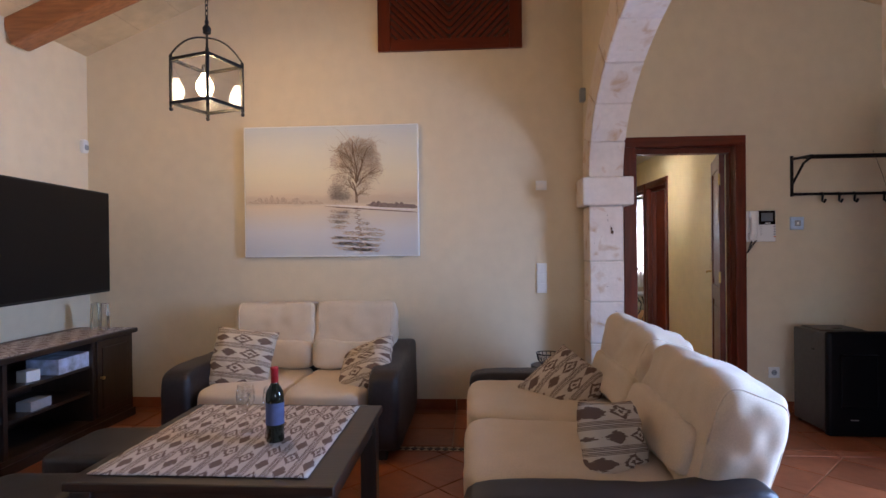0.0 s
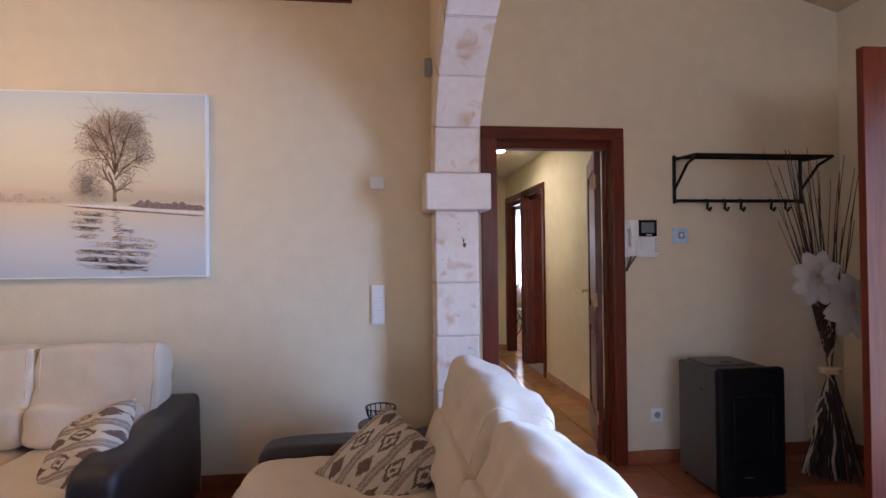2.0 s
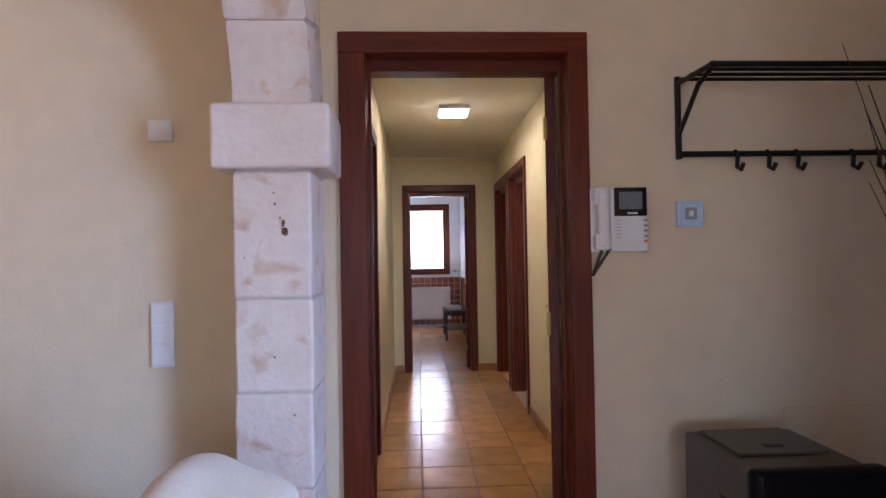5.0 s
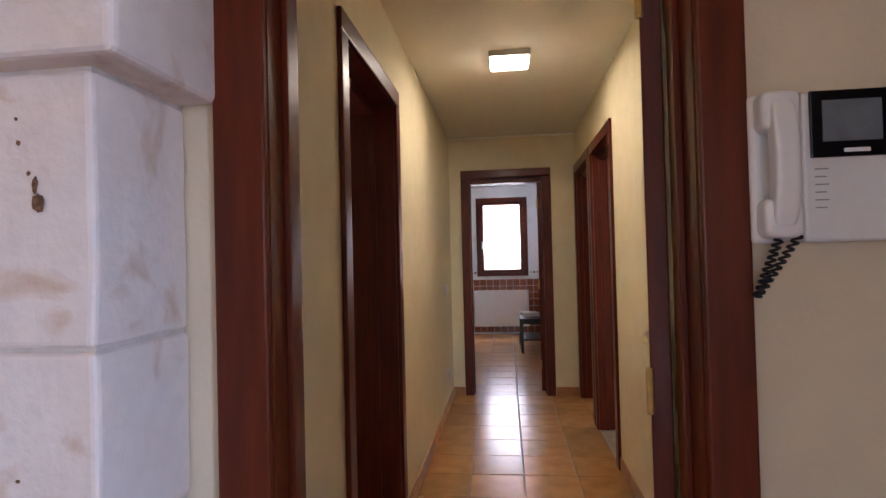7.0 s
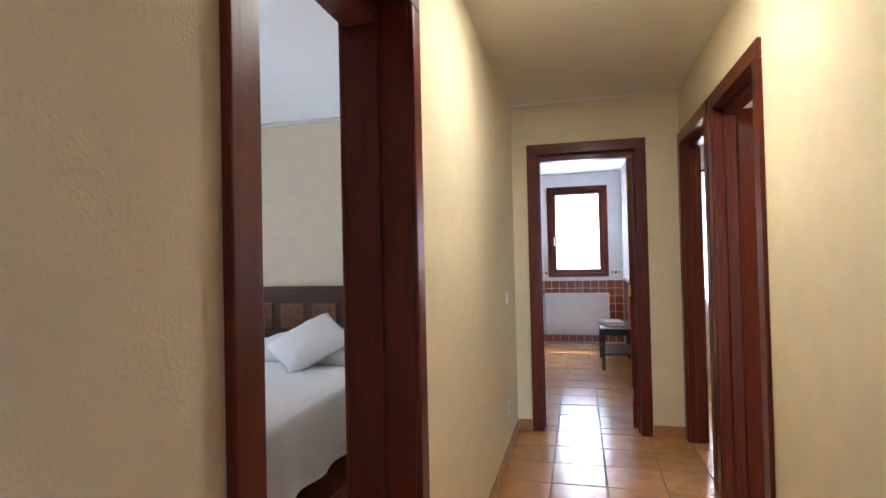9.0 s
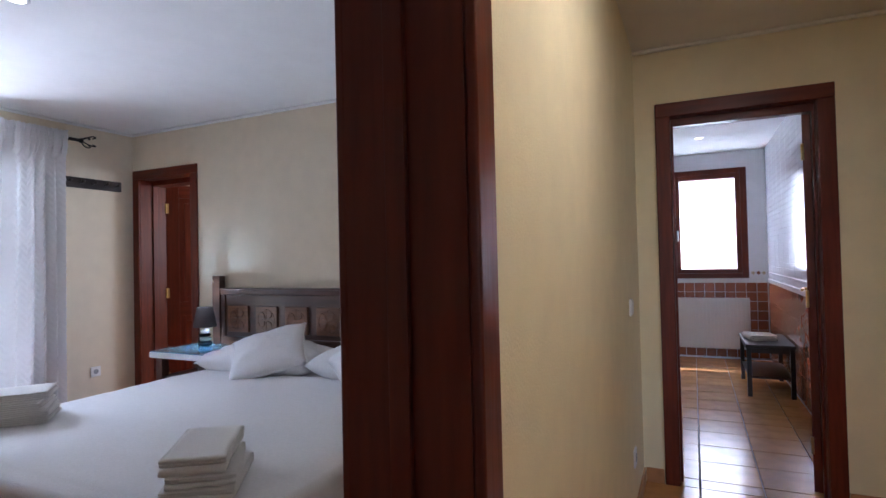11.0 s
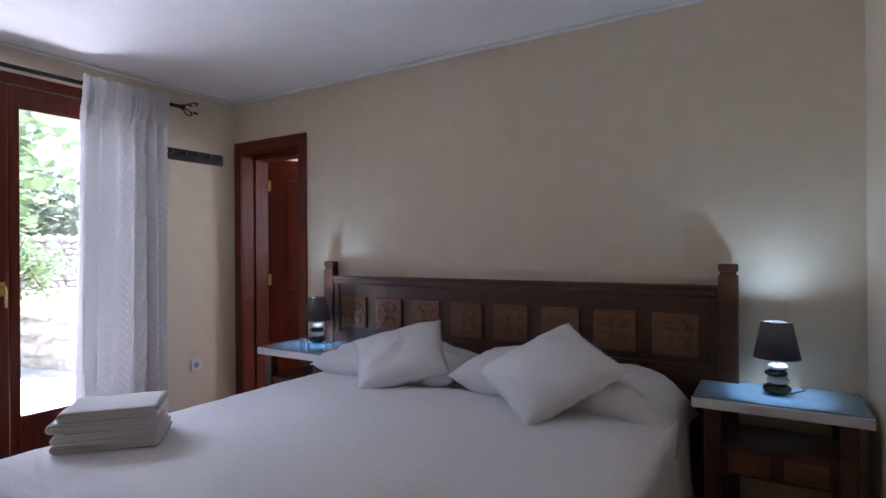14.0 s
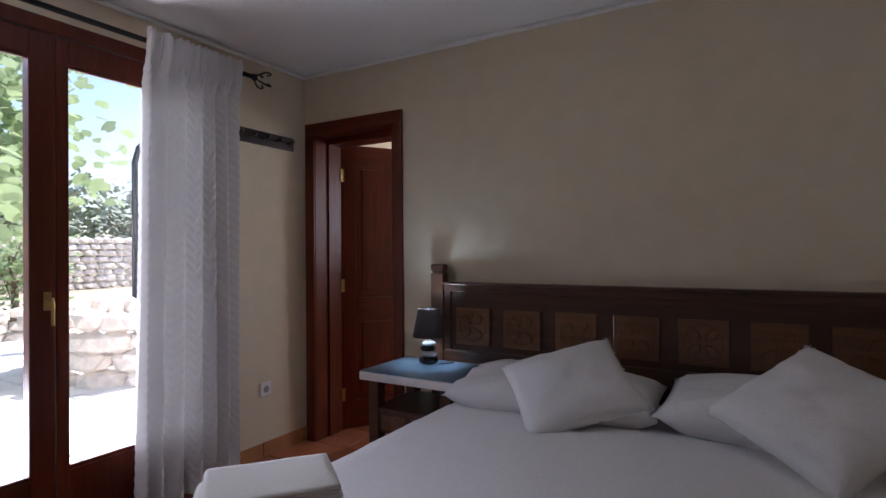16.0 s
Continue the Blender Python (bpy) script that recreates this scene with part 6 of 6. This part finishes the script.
def nightstand(x0, x1, y0, y1, label):
    t = thing("nightstand", ((x0 + x1) / 2, (y0 + y1) / 2, 0), label, "nightstand", "nightstands")
    w, d = (x1 - x0) / 2, (y1 - y0) / 2
    part("tabletop", box(-w, w, -d, d, 0.605, 0.645, 0.004), M_PLASTIC, t, "white painted top")
    part("glass_plate", box(-w + 0.004, w - 0.004, -d + 0.004, d - 0.004, 0.646, 0.652, 0.001), M_TINTGLASS, t, "bluish glass plate")
    for sx in (-1, 1):
        for sy in (-1, 1):
            part("leg", box(sx * (w - 0.075) - 0.03, sx * (w - 0.075) + 0.03, sy * (d - 0.05) - 0.03, sy * (d - 0.05) + 0.03, 0, 0.605, 0.004), M_HEADWOOD, t)
    part("shelf", box(-w + 0.06, w - 0.06, -d + 0.025, d - 0.03, 0.452, 0.468, 0.003), M_HEADWOOD, t)
    part("drawer_box", box(-w + 0.105, w - 0.105, -d + 0.045, d - 0.03, 0.345, 0.452), M_HEADWOOD, t)
    front = part("drawer_front", box(-w + 0.107, w - 0.107, -d + 0.028, -d + 0.045, 0.345, 0.451, 0.003), M_HEADWOOD, t)
    for k in (-1, 1):
        cx = k * (w - 0.11) / 2
        sq = part("carved_panel", box(cx - 0.072, cx + 0.072, -d + 0.020, -d + 0.0285, 0.358, 0.440, 0.004), M_HEADPANEL, front)
        part("carving", tube([(cx + 0.030 * math.cos(q), -d + 0.0195, 0.399 + 0.030 * math.sin(q)) for q in [i * math.pi / 12 for i in range(25)]], 0.003, 5), M_HEADPANEL, sq)
    for sx in (-1, 1):
        part("stretcher", box(sx * (w - 0.075) - 0.012, sx * (w - 0.075) + 0.012, -d + 0.08, d - 0.08, 0.10, 0.14, 0.003), M_HEADWOOD, t)
    return t


M_TINTGLASS = material("blue_glass_plate", (0.20, 0.32, 0.42), 0.06, spread=0.03, coat=0.5)
nightstand(-2.37, -1.80, 7.96, 8.40, "walnut nightstand with a white glass-covered top")
nightstand(0.145, 0.745, 8.07, 8.44, "walnut nightstand with a white glass-covered top in the corner")


def bedside_lamp(x, y):
    t = thing("bedside_lamp", (x, y, 0.652), "lit lamp of stacked black and white stones, grey shade", "lamp", "bedside lamps")
    black, white = M_BLACK, M_PLASTIC
    z = 0.0
    for k, (r, h, mat, dx) in enumerate(((0.052, 0.046, black, 0.0), (0.042, 0.032, white, 0.004), (0.043, 0.030, black, -0.003), (0.036, 0.028, white, 0.003))):
        prof = [(r * math.cos(q) ** 0.7 if math.cos(q) > 0 else 0.0, z + h / 2 + h / 2 * math.sin(q)) for q in [-math.pi / 2 + math.pi * i / 12 for i in range(13)]]
        part("stone", moved(lathe(prof, 20), pose(dx, 0, 0)), mat, t, "polished stone", True)
        z += h * 0.92
    part("stem", lathe([(0.006, z - 0.01), (0.006, z + 0.06)], 10), M_CHROME, t)
    part("bulb", lathe([(0.012, z + 0.05), (0.022, z + 0.075), (0.020, z + 0.10), (0.006, z + 0.115)], 14), M_COOLBULB, t, "glowing white bulb", True).visible_shadow = False
    zb, zt, rb, rt = 0.150, 0.300, 0.086, 0.056
    bm = bmesh.new()
    seg = 40
    rings = []
    for rr, zz in ((rb, zb), (rt, zt), (rt - 0.002, zt), (rb - 0.002, zb)):
        rings.append([bm.verts.new((rr * math.cos(2 * math.pi * i / seg), rr * math.sin(2 * math.pi * i / seg), zz)) for i in range(seg)])
    for a, b in zip(rings, rings[1:] + rings[:1]):
        for i in range(seg):
            bm.faces.new((a[i], a[(i + 1) % seg], b[(i + 1) % seg], b[i]))
    part("shade", bm, M_SHADE, t, "grey-brown fabric shade", True)
    for a in (0, 120, 240):
        part("shade_spoke", tube([(0, 0, zt - 0.02), (rt * math.cos(radians(a)) * 0.97, rt * math.sin(radians(a)) * 0.97, zt - 0.004)], 0.0015, 5), M_CHROME, t)
    part("cable", tube([(0.05, 0.02, 0.004), (0.10, 0.10, 0.004), (0.09, 0.165, 0.003)], 0.0025, 5), M_BLACKMATT, t)
    return t


M_COOLBULB = glow("cool_bulb", (0.70, 0.92, 1.0), 4.0)
M_SHADE = cloth_sheer("shade_cloth", (0.11, 0.092, 0.088), 0.22)
bedside_lamp(-2.13, 8.25)
bedside_lamp(0.447, 8.27)
corn = bmesh.new()
box(BW, BW + 0.03, BS, BN, CEIL - 0.012, CEIL + 0.009, 0.008, corn, 3)
box(BW + 0.03, BE - 0.005, BN - 0.03, BN, CEIL - 0.012, CEIL + 0.009, 0.008, corn, 3)
setting("trim_bedroom_cornice", corn, M_WHITE, "small white cove moulding round the bedroom ceiling", "trim")


# ---- outdoors ----
M_EARTH = material("dry_earth", (0.42, 0.36, 0.26), 0.95, spread=0.2, grain=3, stain=0.4, stain_scale=0.3, stain_colour=(0.22, 0.26, 0.10))
M_PAVING = material("pale_paving", (0.80, 0.77, 0.72), 0.8, spread=0.10, grain=6, bump=0.2, random_value=0.06)
M_FIELDSTONE = material("field_stone", (0.72, 0.66, 0.58), 0.9, spread=0.2, grain=9, bump=0.5, bump_scale=30)
M_LEAF = cloth_sheer("green_leaf", (0.30, 0.40, 0.20), 0.4)
M_LEAF_GREY = material("olive_leaf", (0.26, 0.31, 0.21), 0.7, spread=0.4, grain=5)
M_BARK = material("bark", (0.16, 0.12, 0.09), 0.95, spread=0.3, grain=12, bump=0.7, bump_scale=30)
setting("ground", box(-320, 320, -320, 320, -0.40, -0.16), M_EARTH, "dry earth and grass round the house", "ground")
pav = setting("terrace", box(-11.0, BW - 0.28, 3.0, 13.0, -0.16, -0.075), M_PAVING, "pale stone terrace before the garden door", "pavement")
rnd = random.Random(8)
for i in range(9):
    for j in range(13):
        xa, ya = -10.9 + 0.8 * i, 3.1 + 0.75 * j
        part("paving_slab", box(xa + 0.01, xa + 0.79, ya + 0.01, ya + 0.74, -0.076, -0.055 + rnd.uniform(-0.004, 0.004)), M_PAVING, pav)


def rubble_wall(name, pts, height, thick, label, rows, seed, size):
    """A dry wall of irregular stones along a line."""
    w = thing(name, (0, 0, 0), label, "stone wall")
    rnd = random.Random(seed)
    bm = bmesh.new()
    for (xa, ya), (xb, yb) in zip(pts, pts[1:]):
        L = math.hypot(xb - xa, yb - ya)
        ang = math.degrees(math.atan2(yb - ya, xb - xa))
        for r in range(rows):
            s = -rnd.random() * size * 0.5
            hh = height / rows
            while s < L:
                ln = size * rnd.uniform(0.6, 1.4)
                st = bmesh.new()
                bmesh.ops.create_icosphere(st, subdivisions=1, radius=1)
                for v in st.verts:
                    v.co *= rnd.uniform(0.85, 1.12)
                    v.co = Vector((v.co.x * ln * 0.60, v.co.y * thick * 0.6, v.co.z * hh * 0.66))
                u = (s + ln / 2) / L
                moved(st, pose(xa + (xb - xa) * u, ya + (yb - ya) * u, -0.12 + hh * (r + 0.5) + rnd.uniform(-0.02, 0.02), 0, 0, ang))
                merge(bm, st)
                s += ln
    part("stones", bm, M_FIELDSTONE, w)["kind"] = "stuff"
    return w


arc = [(-6.9 + 1.0 * math.cos(q), 9.35 + 0.8 * math.sin(q)) for q in [math.pi * (1.0 + i / 6) for i in range(7)]]
rubble_wall("stone_planter", [(-7.9, 11.2)] + arc[::1] + [(-5.9, 11.2)], 0.80, 0.26, "low curved rubble stone planter on the terrace", 4, 3, 0.30)
rubble_wall("terrace_wall", [(-10.6, 4.0), (-10.6, 8.2), (-10.3, 12.5)], 0.55, 0.35, "low rubble stone wall along the terrace", 3, 4, 0.40)
rubble_wall("field_wall", [(-24, 2.0), (-24, 18.0), (-23, 34)], 2.05, 0.5, "dry stone field wall beyond the garden", 8, 5, 0.45)


def broad_leaf(bm, at, rnd, size):
    rot = Euler((rnd.uniform(-0.9, 0.9), rnd.uniform(-0.9, 0.9), rnd.uniform(0, 6.3))).to_matrix()
    out = ((0, 0), (0.32, 0.18), (0.50, 0.50), (0.30, 0.62), (0.26, 0.95), (0, 1.1), (-0.26, 0.95), (-0.30, 0.62), (-0.50, 0.50), (-0.32, 0.18))
    vs = [bm.verts.new(Vector(at) + rot @ Vector((x * size, y * size, -0.12 * size * (abs(x) + y * y * 0.4)))) for x, y in out]
    bm.faces.new(vs)


def tree(name, at, height, radius, leaves, leaf, mat, label, seed, low=0.35, skip=None):
    rnd = random.Random(seed)
    t = thing(name, at, label, "tree")
    bm = tube([(0, 0, 0), (0.05, 0.03, height * 0.2), (-0.03, 0.06, height * 0.42), (0.02, 0, height * 0.6)], 0.05 * height ** 0.8, 9, taper=0.5)
    tips = []
    for k in range(11):
        a = rnd.uniform(0, 6.28)
        z0 = height * rnd.uniform(0.28, 0.55)
        p1 = Vector((math.cos(a) * radius * 0.5, math.sin(a) * radius * 0.5, height * rnd.uniform(0.45, 0.75)))
        p2 = Vector((math.cos(a + 0.3) * radius * rnd.uniform(0.75, 1.0), math.sin(a + 0.3) * radius * rnd.uniform(0.75, 1.0), height * rnd.uniform(low, 1.0)))
        tube([(0, 0, z0), p1, p2], 0.018 * height ** 0.8, 6, bm, taper=0.25)
        tips += [p1, p2, p1.lerp(p2, 0.5)]
    part("trunk", bm, M_BARK, t, smooth=True)
    bm = bmesh.new()
    for k in range(leaves):
        c = rnd.choice(tips)
        p = c + Vector((rnd.gauss(0, 1), rnd.gauss(0, 1), rnd.gauss(0, 0.8))) * radius * 0.23
        if p.z < height * low * 0.8:
            continue
        broad_leaf(bm, p, rnd, leaf * rnd.uniform(0.6, 1.2))
    part("crown", bm, mat, t)["kind"] = "stuff"
    return t


tree("fig_tree", (-7.2, 7.55, -0.10), 4.2, 2.0, 2300, 0.19, M_LEAF, "fig tree with large bright leaves by the terrace", 2, low=0.42)
for k, (x, y, hgt, r) in enumerate(((-28, 10, 4.2, 3.0), (-30, 16, 5.0, 3.4), (-29, 22.5, 4.6, 3.0), (-33, 27, 5.2, 3.6), (-27, 5, 4.4, 3.0), (-36, 20, 5.6, 4.0), (-31, 33, 5.0, 3.5))):
    tree("olive_tree", (x, y, -0.16), hgt, r, 1500, 0.34, M_LEAF_GREY, "grey-green olive tree beyond the field wall", 20 + k, low=0.18)
for k, (x, y) in enumerate(((-13.5, 9.3), (-13.0, 10.6))):
    tree("garden_bush", (x, y, -0.16), 1.9, 0.95, 1200, 0.10, M_LEAF, "dense green garden bush", 50 + k, low=0.1)
hk = thing("garden_lantern_post", (-9.0, 10.66, -0.06), "tall black hooked garden lantern post", "lamp post")
part("post", tube([(0, 0, 0), (0, 0, 2.75), (0.03, 0.05, 2.98), (0.10, 0.16, 3.12), (0.17, 0.28, 3.12), (0.22, 0.36, 2.98)], 0.045, 8), M_IRON, hk)
part("base", lathe([(0.12, 0), (0.12, 0.04), (0.06, 0.12), (0.05, 0.5)], 14), M_IRON, hk)
part("lantern", moved(lathe([(0.03, 0.0), (0.11, 0.03), (0.13, 0.30), (0.06, 0.40), (0.02, 0.46)], 12), pose(0.22, 0.36, 2.52)), M_IRON, hk)


# ---- tiles and skirtings ----
def clip_polygon(poly, x0, x1, y0, y1):
    for axis, limit, sign in ((0, x0, 1), (0, x1, -1), (1, y0, 1), (1, y1, -1)):
        out = []
        for i, p in enumerate(poly):
            q = poly[(i + 1) % len(poly)]
            dp, dq = sign * (p[axis] - limit), sign * (q[axis] - limit)
            if dp >= 0:
                out.append(p)
            if (dp > 0) != (dq > 0) and abs(dp - dq) > 1e-9:
                f = dp / (dp - dq)
                out.append((p[0] + (q[0] - p[0]) * f, p[1] + (q[1] - p[1]) * f))
        poly = out
        if len(poly) < 3:
            return []
    return poly


def slab(poly, z0, z1, bevel=0.003):
    bm = bmesh.new()
    cx, cy = sum(p[0] for p in poly) / len(poly), sum(p[1] for p in poly) / len(poly)
    def shrink(p, d):
        v = Vector((cx - p[0], cy - p[1]))
        return (p[0] + v.x / max(v.length, 1e-6) * d, p[1] + v.y / max(v.length, 1e-6) * d)
    low = [bm.verts.new((*p, z0)) for p in poly]
    mid = [bm.verts.new((*p, z1 - bevel * 0.6)) for p in poly]
    top = [bm.verts.new((*shrink(p, bevel * 1.4), z1)) for p in poly]
    n = len(poly)
    for a, b in ((low, mid), (mid, top)):
        for i in range(n):
            bm.faces.new((a[i], a[(i + 1) % n], b[(i + 1) % n], b[i]))
    bm.faces.new(top)
    return bm


def tile_floor(parent, rect, size, turn, origin, mat, gap=0.006):
    """Square tiles over a rectangle, each an object; whole ones share one mesh."""
    floor = bpy.data.objects[parent]
    c, s = math.cos(radians(turn)), math.sin(radians(turn))
    h = (size - gap) / 2
    shared = None
    span = int(12 / size)
    rnd = random.Random(3)
    for i in range(-span, span):
        for j in range(-span, span):
            u, v = (i + 0.5) * size, (j + 0.5) * size
            cx, cy = origin[0] + u * c - v * s, origin[1] + u * s + v * c
            if not (rect[0] - size < cx < rect[1] + size and rect[2] - size < cy < rect[3] + size):
                continue
            poly = [(cx + a * c - b * s, cy + a * s + b * c) for a, b in ((-h, -h), (h, -h), (h, h), (-h, h))]
            cut = clip_polygon(poly, *rect)
            if not cut:
                continue
            whole = len(cut) == 4 and all(abs(p[0] - q[0]) + abs(p[1] - q[1]) < 1e-9 for p, q in zip(cut, poly))
            if whole:
                if shared is None:
                    o = part("tile", slab([(p[0] - cx, p[1] - cy) for p in poly], -0.012, 0.0), mat, floor)
                    shared = o.data
                else:
                    o = new("tile", shared)
                    o.parent = floor
                o.location = (cx, cy, rnd.uniform(-0.0008, 0.0008))
            else:
                area = abs(sum(p[0] * q[1] - q[0] * p[1] for p, q in zip(cut, cut[1:] + cut[:1]))) / 2
                if area > 2e-4:
                    part("tile", slab(cut, -0.012, 0.0), mat, floor)


tile_floor("floor_living", (LW, LE, LS, 3.46), 0.335, 45, (0.1, 2.0), M_TERRACOTTA)
tile_floor("floor_living", (0.60, LE, 3.466, 3.554), 0.335, 0, (LW, 3.4), M_TERRACOTTA)
tile_floor("floor_living", (LW, LE, 3.56, LN), 0.335, 0, (LW, 3.56), M_TERRACOTTA)
tile_floor("floor_hall", (HW, HE, LN + 0.005, HN + 0.12), 0.31, 0, (0.95, 8.52), M_HALLTILE)
tile_floor("floor_bathroom", (0.5, BTE, HN + 0.125, BTN), 0.31, 0, (0.95, 8.645), M_HALLTILE)
tile_floor("floor_bedroom", (BW, HW - 0.005, BS, BN), 0.335, 0, (BW, BN), M_TERRACOTTA)
tile_floor("floor_bedroom", (BW, -1.6, BN + 0.005, 10.4), 0.335, 0, (BW, BN), M_TERRACOTTA)
tile_floor("floor_side_room", (HE + 0.005, 4.2, 7.65, 11.0), 0.31, 0, (HE, 8.0), M_HALLTILE)

# mosaic band across the living room floor
M_MOSAIC_DARK = material("dark_mosaic", (0.05, 0.035, 0.03), 0.4, spread=0.3, grain=40)
M_MOSAIC_PALE = material("pale_mosaic", (0.52, 0.42, 0.28), 0.5, spread=0.2, grain=40)
for mat, par in ((M_MOSAIC_DARK, 0), (M_MOSAIC_PALE, 1)):
    bm = bmesh.new()
    n = int((0.595 - LW) / 0.05)
    for k in range(n):
        x = LW + 0.05 * (k + 0.5)
        if par == 0:
            quads = [[(x - 0.022, 3.51), (x, 3.487), (x + 0.022, 3.51), (x, 3.533)]]
        else:
            quads = [[(x + 0.004, 3.482), (x + 0.046, 3.482), (x + 0.025, 3.505)], [(x + 0.004, 3.538), (x + 0.025, 3.515), (x + 0.046, 3.538)]]
        for q in quads:
            area = sum(a[0] * b[1] - b[0] * a[1] for a, b in zip(q, q[1:] + q[:1]))
            merge(bm, slab(q if area > 0 else q[::-1], -0.010, 0.0005, 0.001))
    o = part("mosaic_band", bm, mat, bpy.data.objects["floor_living"])
    o["kind"] = "stuff"
for nm, ya, yb in (("mosaic_border", 3.463, 3.478), ("mosaic_border", 3.542, 3.557)):
    part(nm, box(LW, 0.595, ya, yb, -0.010, 0.0), M_TERRACOTTA, bpy.data.objects["floor_living"])


def skirting(name, axis, fixed, out, a, b, height, mat, piece=0.335, gaps=()):
    """A row of skirting tiles along a wall: fixed is the wall's face, out the side that it faces."""
    t = thing(name, (0, 0, 0), "row of terracotta skirting tiles", "skirting", kind="structure")
    s = a
    while s < b - 0.01:
        e = min(s + piece, b)
        mid = (s + e) / 2
        if not any(g0 < mid < g1 for g0, g1 in gaps):
            lo, hi = sorted((fixed, fixed + out * 0.010))
            bm = box(s + 0.002, e - 0.002, lo, hi, 0.0, height, 0.003) if axis == "x" else box(lo, hi, s + 0.002, e - 0.002, 0.0, height, 0.003)
            part("skirting_tile", bm, mat, t)
        s = e
    return t


skirting("baseboard_living_west_part", "x", LN, -1, LW, AX0, 0.085, M_TERRACOTTA)
skirting("baseboard_living_door", "x", LN, -1, 1.895, LE, 0.085, M_TERRACOTTA)
skirting("baseboard_living_television", "y", LW, 1, 0.0, LN - 0.01, 0.085, M_TERRACOTTA)
skirting("baseboard_living_entrance", "y", LE, -1, 3.26, LN - 0.01, 0.085, M_TERRACOTTA)
skirting("baseboard_hall_west_near", "y", HW, 1, HS + 0.02, LD[0] - 0.08, 0.08, M_BASETILE)
skirting("baseboard_hall_west_far", "y", HW, 1, LD[1] + 0.085, HN - 0.01, 0.08, M_BASETILE)
skirting("baseboard_hall_east", "y", HE, -1, HS + 0.02, R1[0] - 0.08, 0.08, M_BASETILE)
skirting("baseboard_hall_end_west", "x", HN, -1, HW + 0.01, ED[0] - 0.08, 0.08, M_BASETILE)
skirting("baseboard_hall_end_east", "x", HN, -1, ED[1] + 0.08, HE, 0.08, M_BASETILE)
skirting("baseboard_bedroom_west", "y", BW, 1, FD[1] + 0.02, BN - 0.01, 0.09, M_BASETILE)
skirting("baseboard_bedroom_north", "x", BN, -1, BD[1] + 0.08, BE - 0.01, 0.09, M_BASETILE)
skirting("baseboard_bedroom_east", "y", BE - 0.004, -1, 6.00, BN - 0.01, 0.09, M_BASETILE)

# bathroom wall tiles
nw = bpy.data.objects["wall_bathroom_north"]
brown = None
for i in range(14):
    for j in range(8):
        x, z = BTE - 0.012 - 0.112 * (i + 0.5), 0.02 + 0.112 * (j + 0.5)
        if brown is None:
            o = part("brown_tile", box(-0.0535, 0.0535, -0.005, 0.0, -0.0535, 0.0535, 0.0015, seg=1), M_BROWNTILE, nw)
            brown = o.data
        else:
            o = new("brown_tile", brown)
            o.parent = nw
        o.location = (x, BTN - 0.001, z)
for k in range(28):
    x = BTE - 0.02 - 0.055 * (k + 0.5)
    if wx0 - 0.03 < x < wx1 + 0.03:
        continue
    part("border_tile", moved(box(-0.017, 0.017, -0.004, 0.0, -0.017, 0.017), pose(x, BTN - 0.001, 1.03, 0, 45, 0)), M_BROWNTILE if k % 2 else M_MOSAIC_PALE, nw)
ew = bpy.data.objects["wall_bathroom_east"]
bm = bmesh.new()
for i in range(18):
    for j in range(4):
        y, z = 8.66 + 0.222 * (i + 0.5), 0.02 + 0.224 * (j + 0.5)
        box(BTE - 0.006, BTE - 0.001, y - 0.1085, y + 0.1085, z - 0.1095, z + 0.1095, 0.0, bm)
part("brown_tiles", bm, M_BROWNTILE, ew)["kind"] = "stuff"
bm = bmesh.new()
for i in range(13):
    for j in range(26):
        y, z = 8.66 + 0.305 * (i + 0.5), 1.06 + 0.055 * (j + 0.5)
        if z < 2.47:
            box(BTE - 0.005, BTE - 0.001, y - 0.150, y + 0.150, z - 0.0258, z + 0.0258, 0.0, bm)
box(BTE - 0.016, BTE - 0.001, 8.66, BTN - 0.006, 0.935, 0.965, 0.004, bm)
box(BTE - 0.012, BTE - 0.001, 8.66, BTN - 0.006, 1.02, 1.04, 0.003, bm)
part("white_tiles", bm, M_WHITETILE, ew)["kind"] = "stuff"
bm = bmesh.new()
for i in range(6):
    for j in range(26):
        x, z = BTE - 0.30 * (i + 0.5) - 0.01, 1.075 + 0.055 * (j + 0.5)
        if z < 2.47 and not (wx0 - 0.16 < x < wx1 + 0.16 and z < wz1 + 0.03):
            box(x - 0.148, x + 0.148, BTN - 0.004, BTN - 0.001, z - 0.0258, z + 0.0258, 0.0, bm)
part("white_tiles", bm, M_WHITETILE, nw)["kind"] = "stuff"
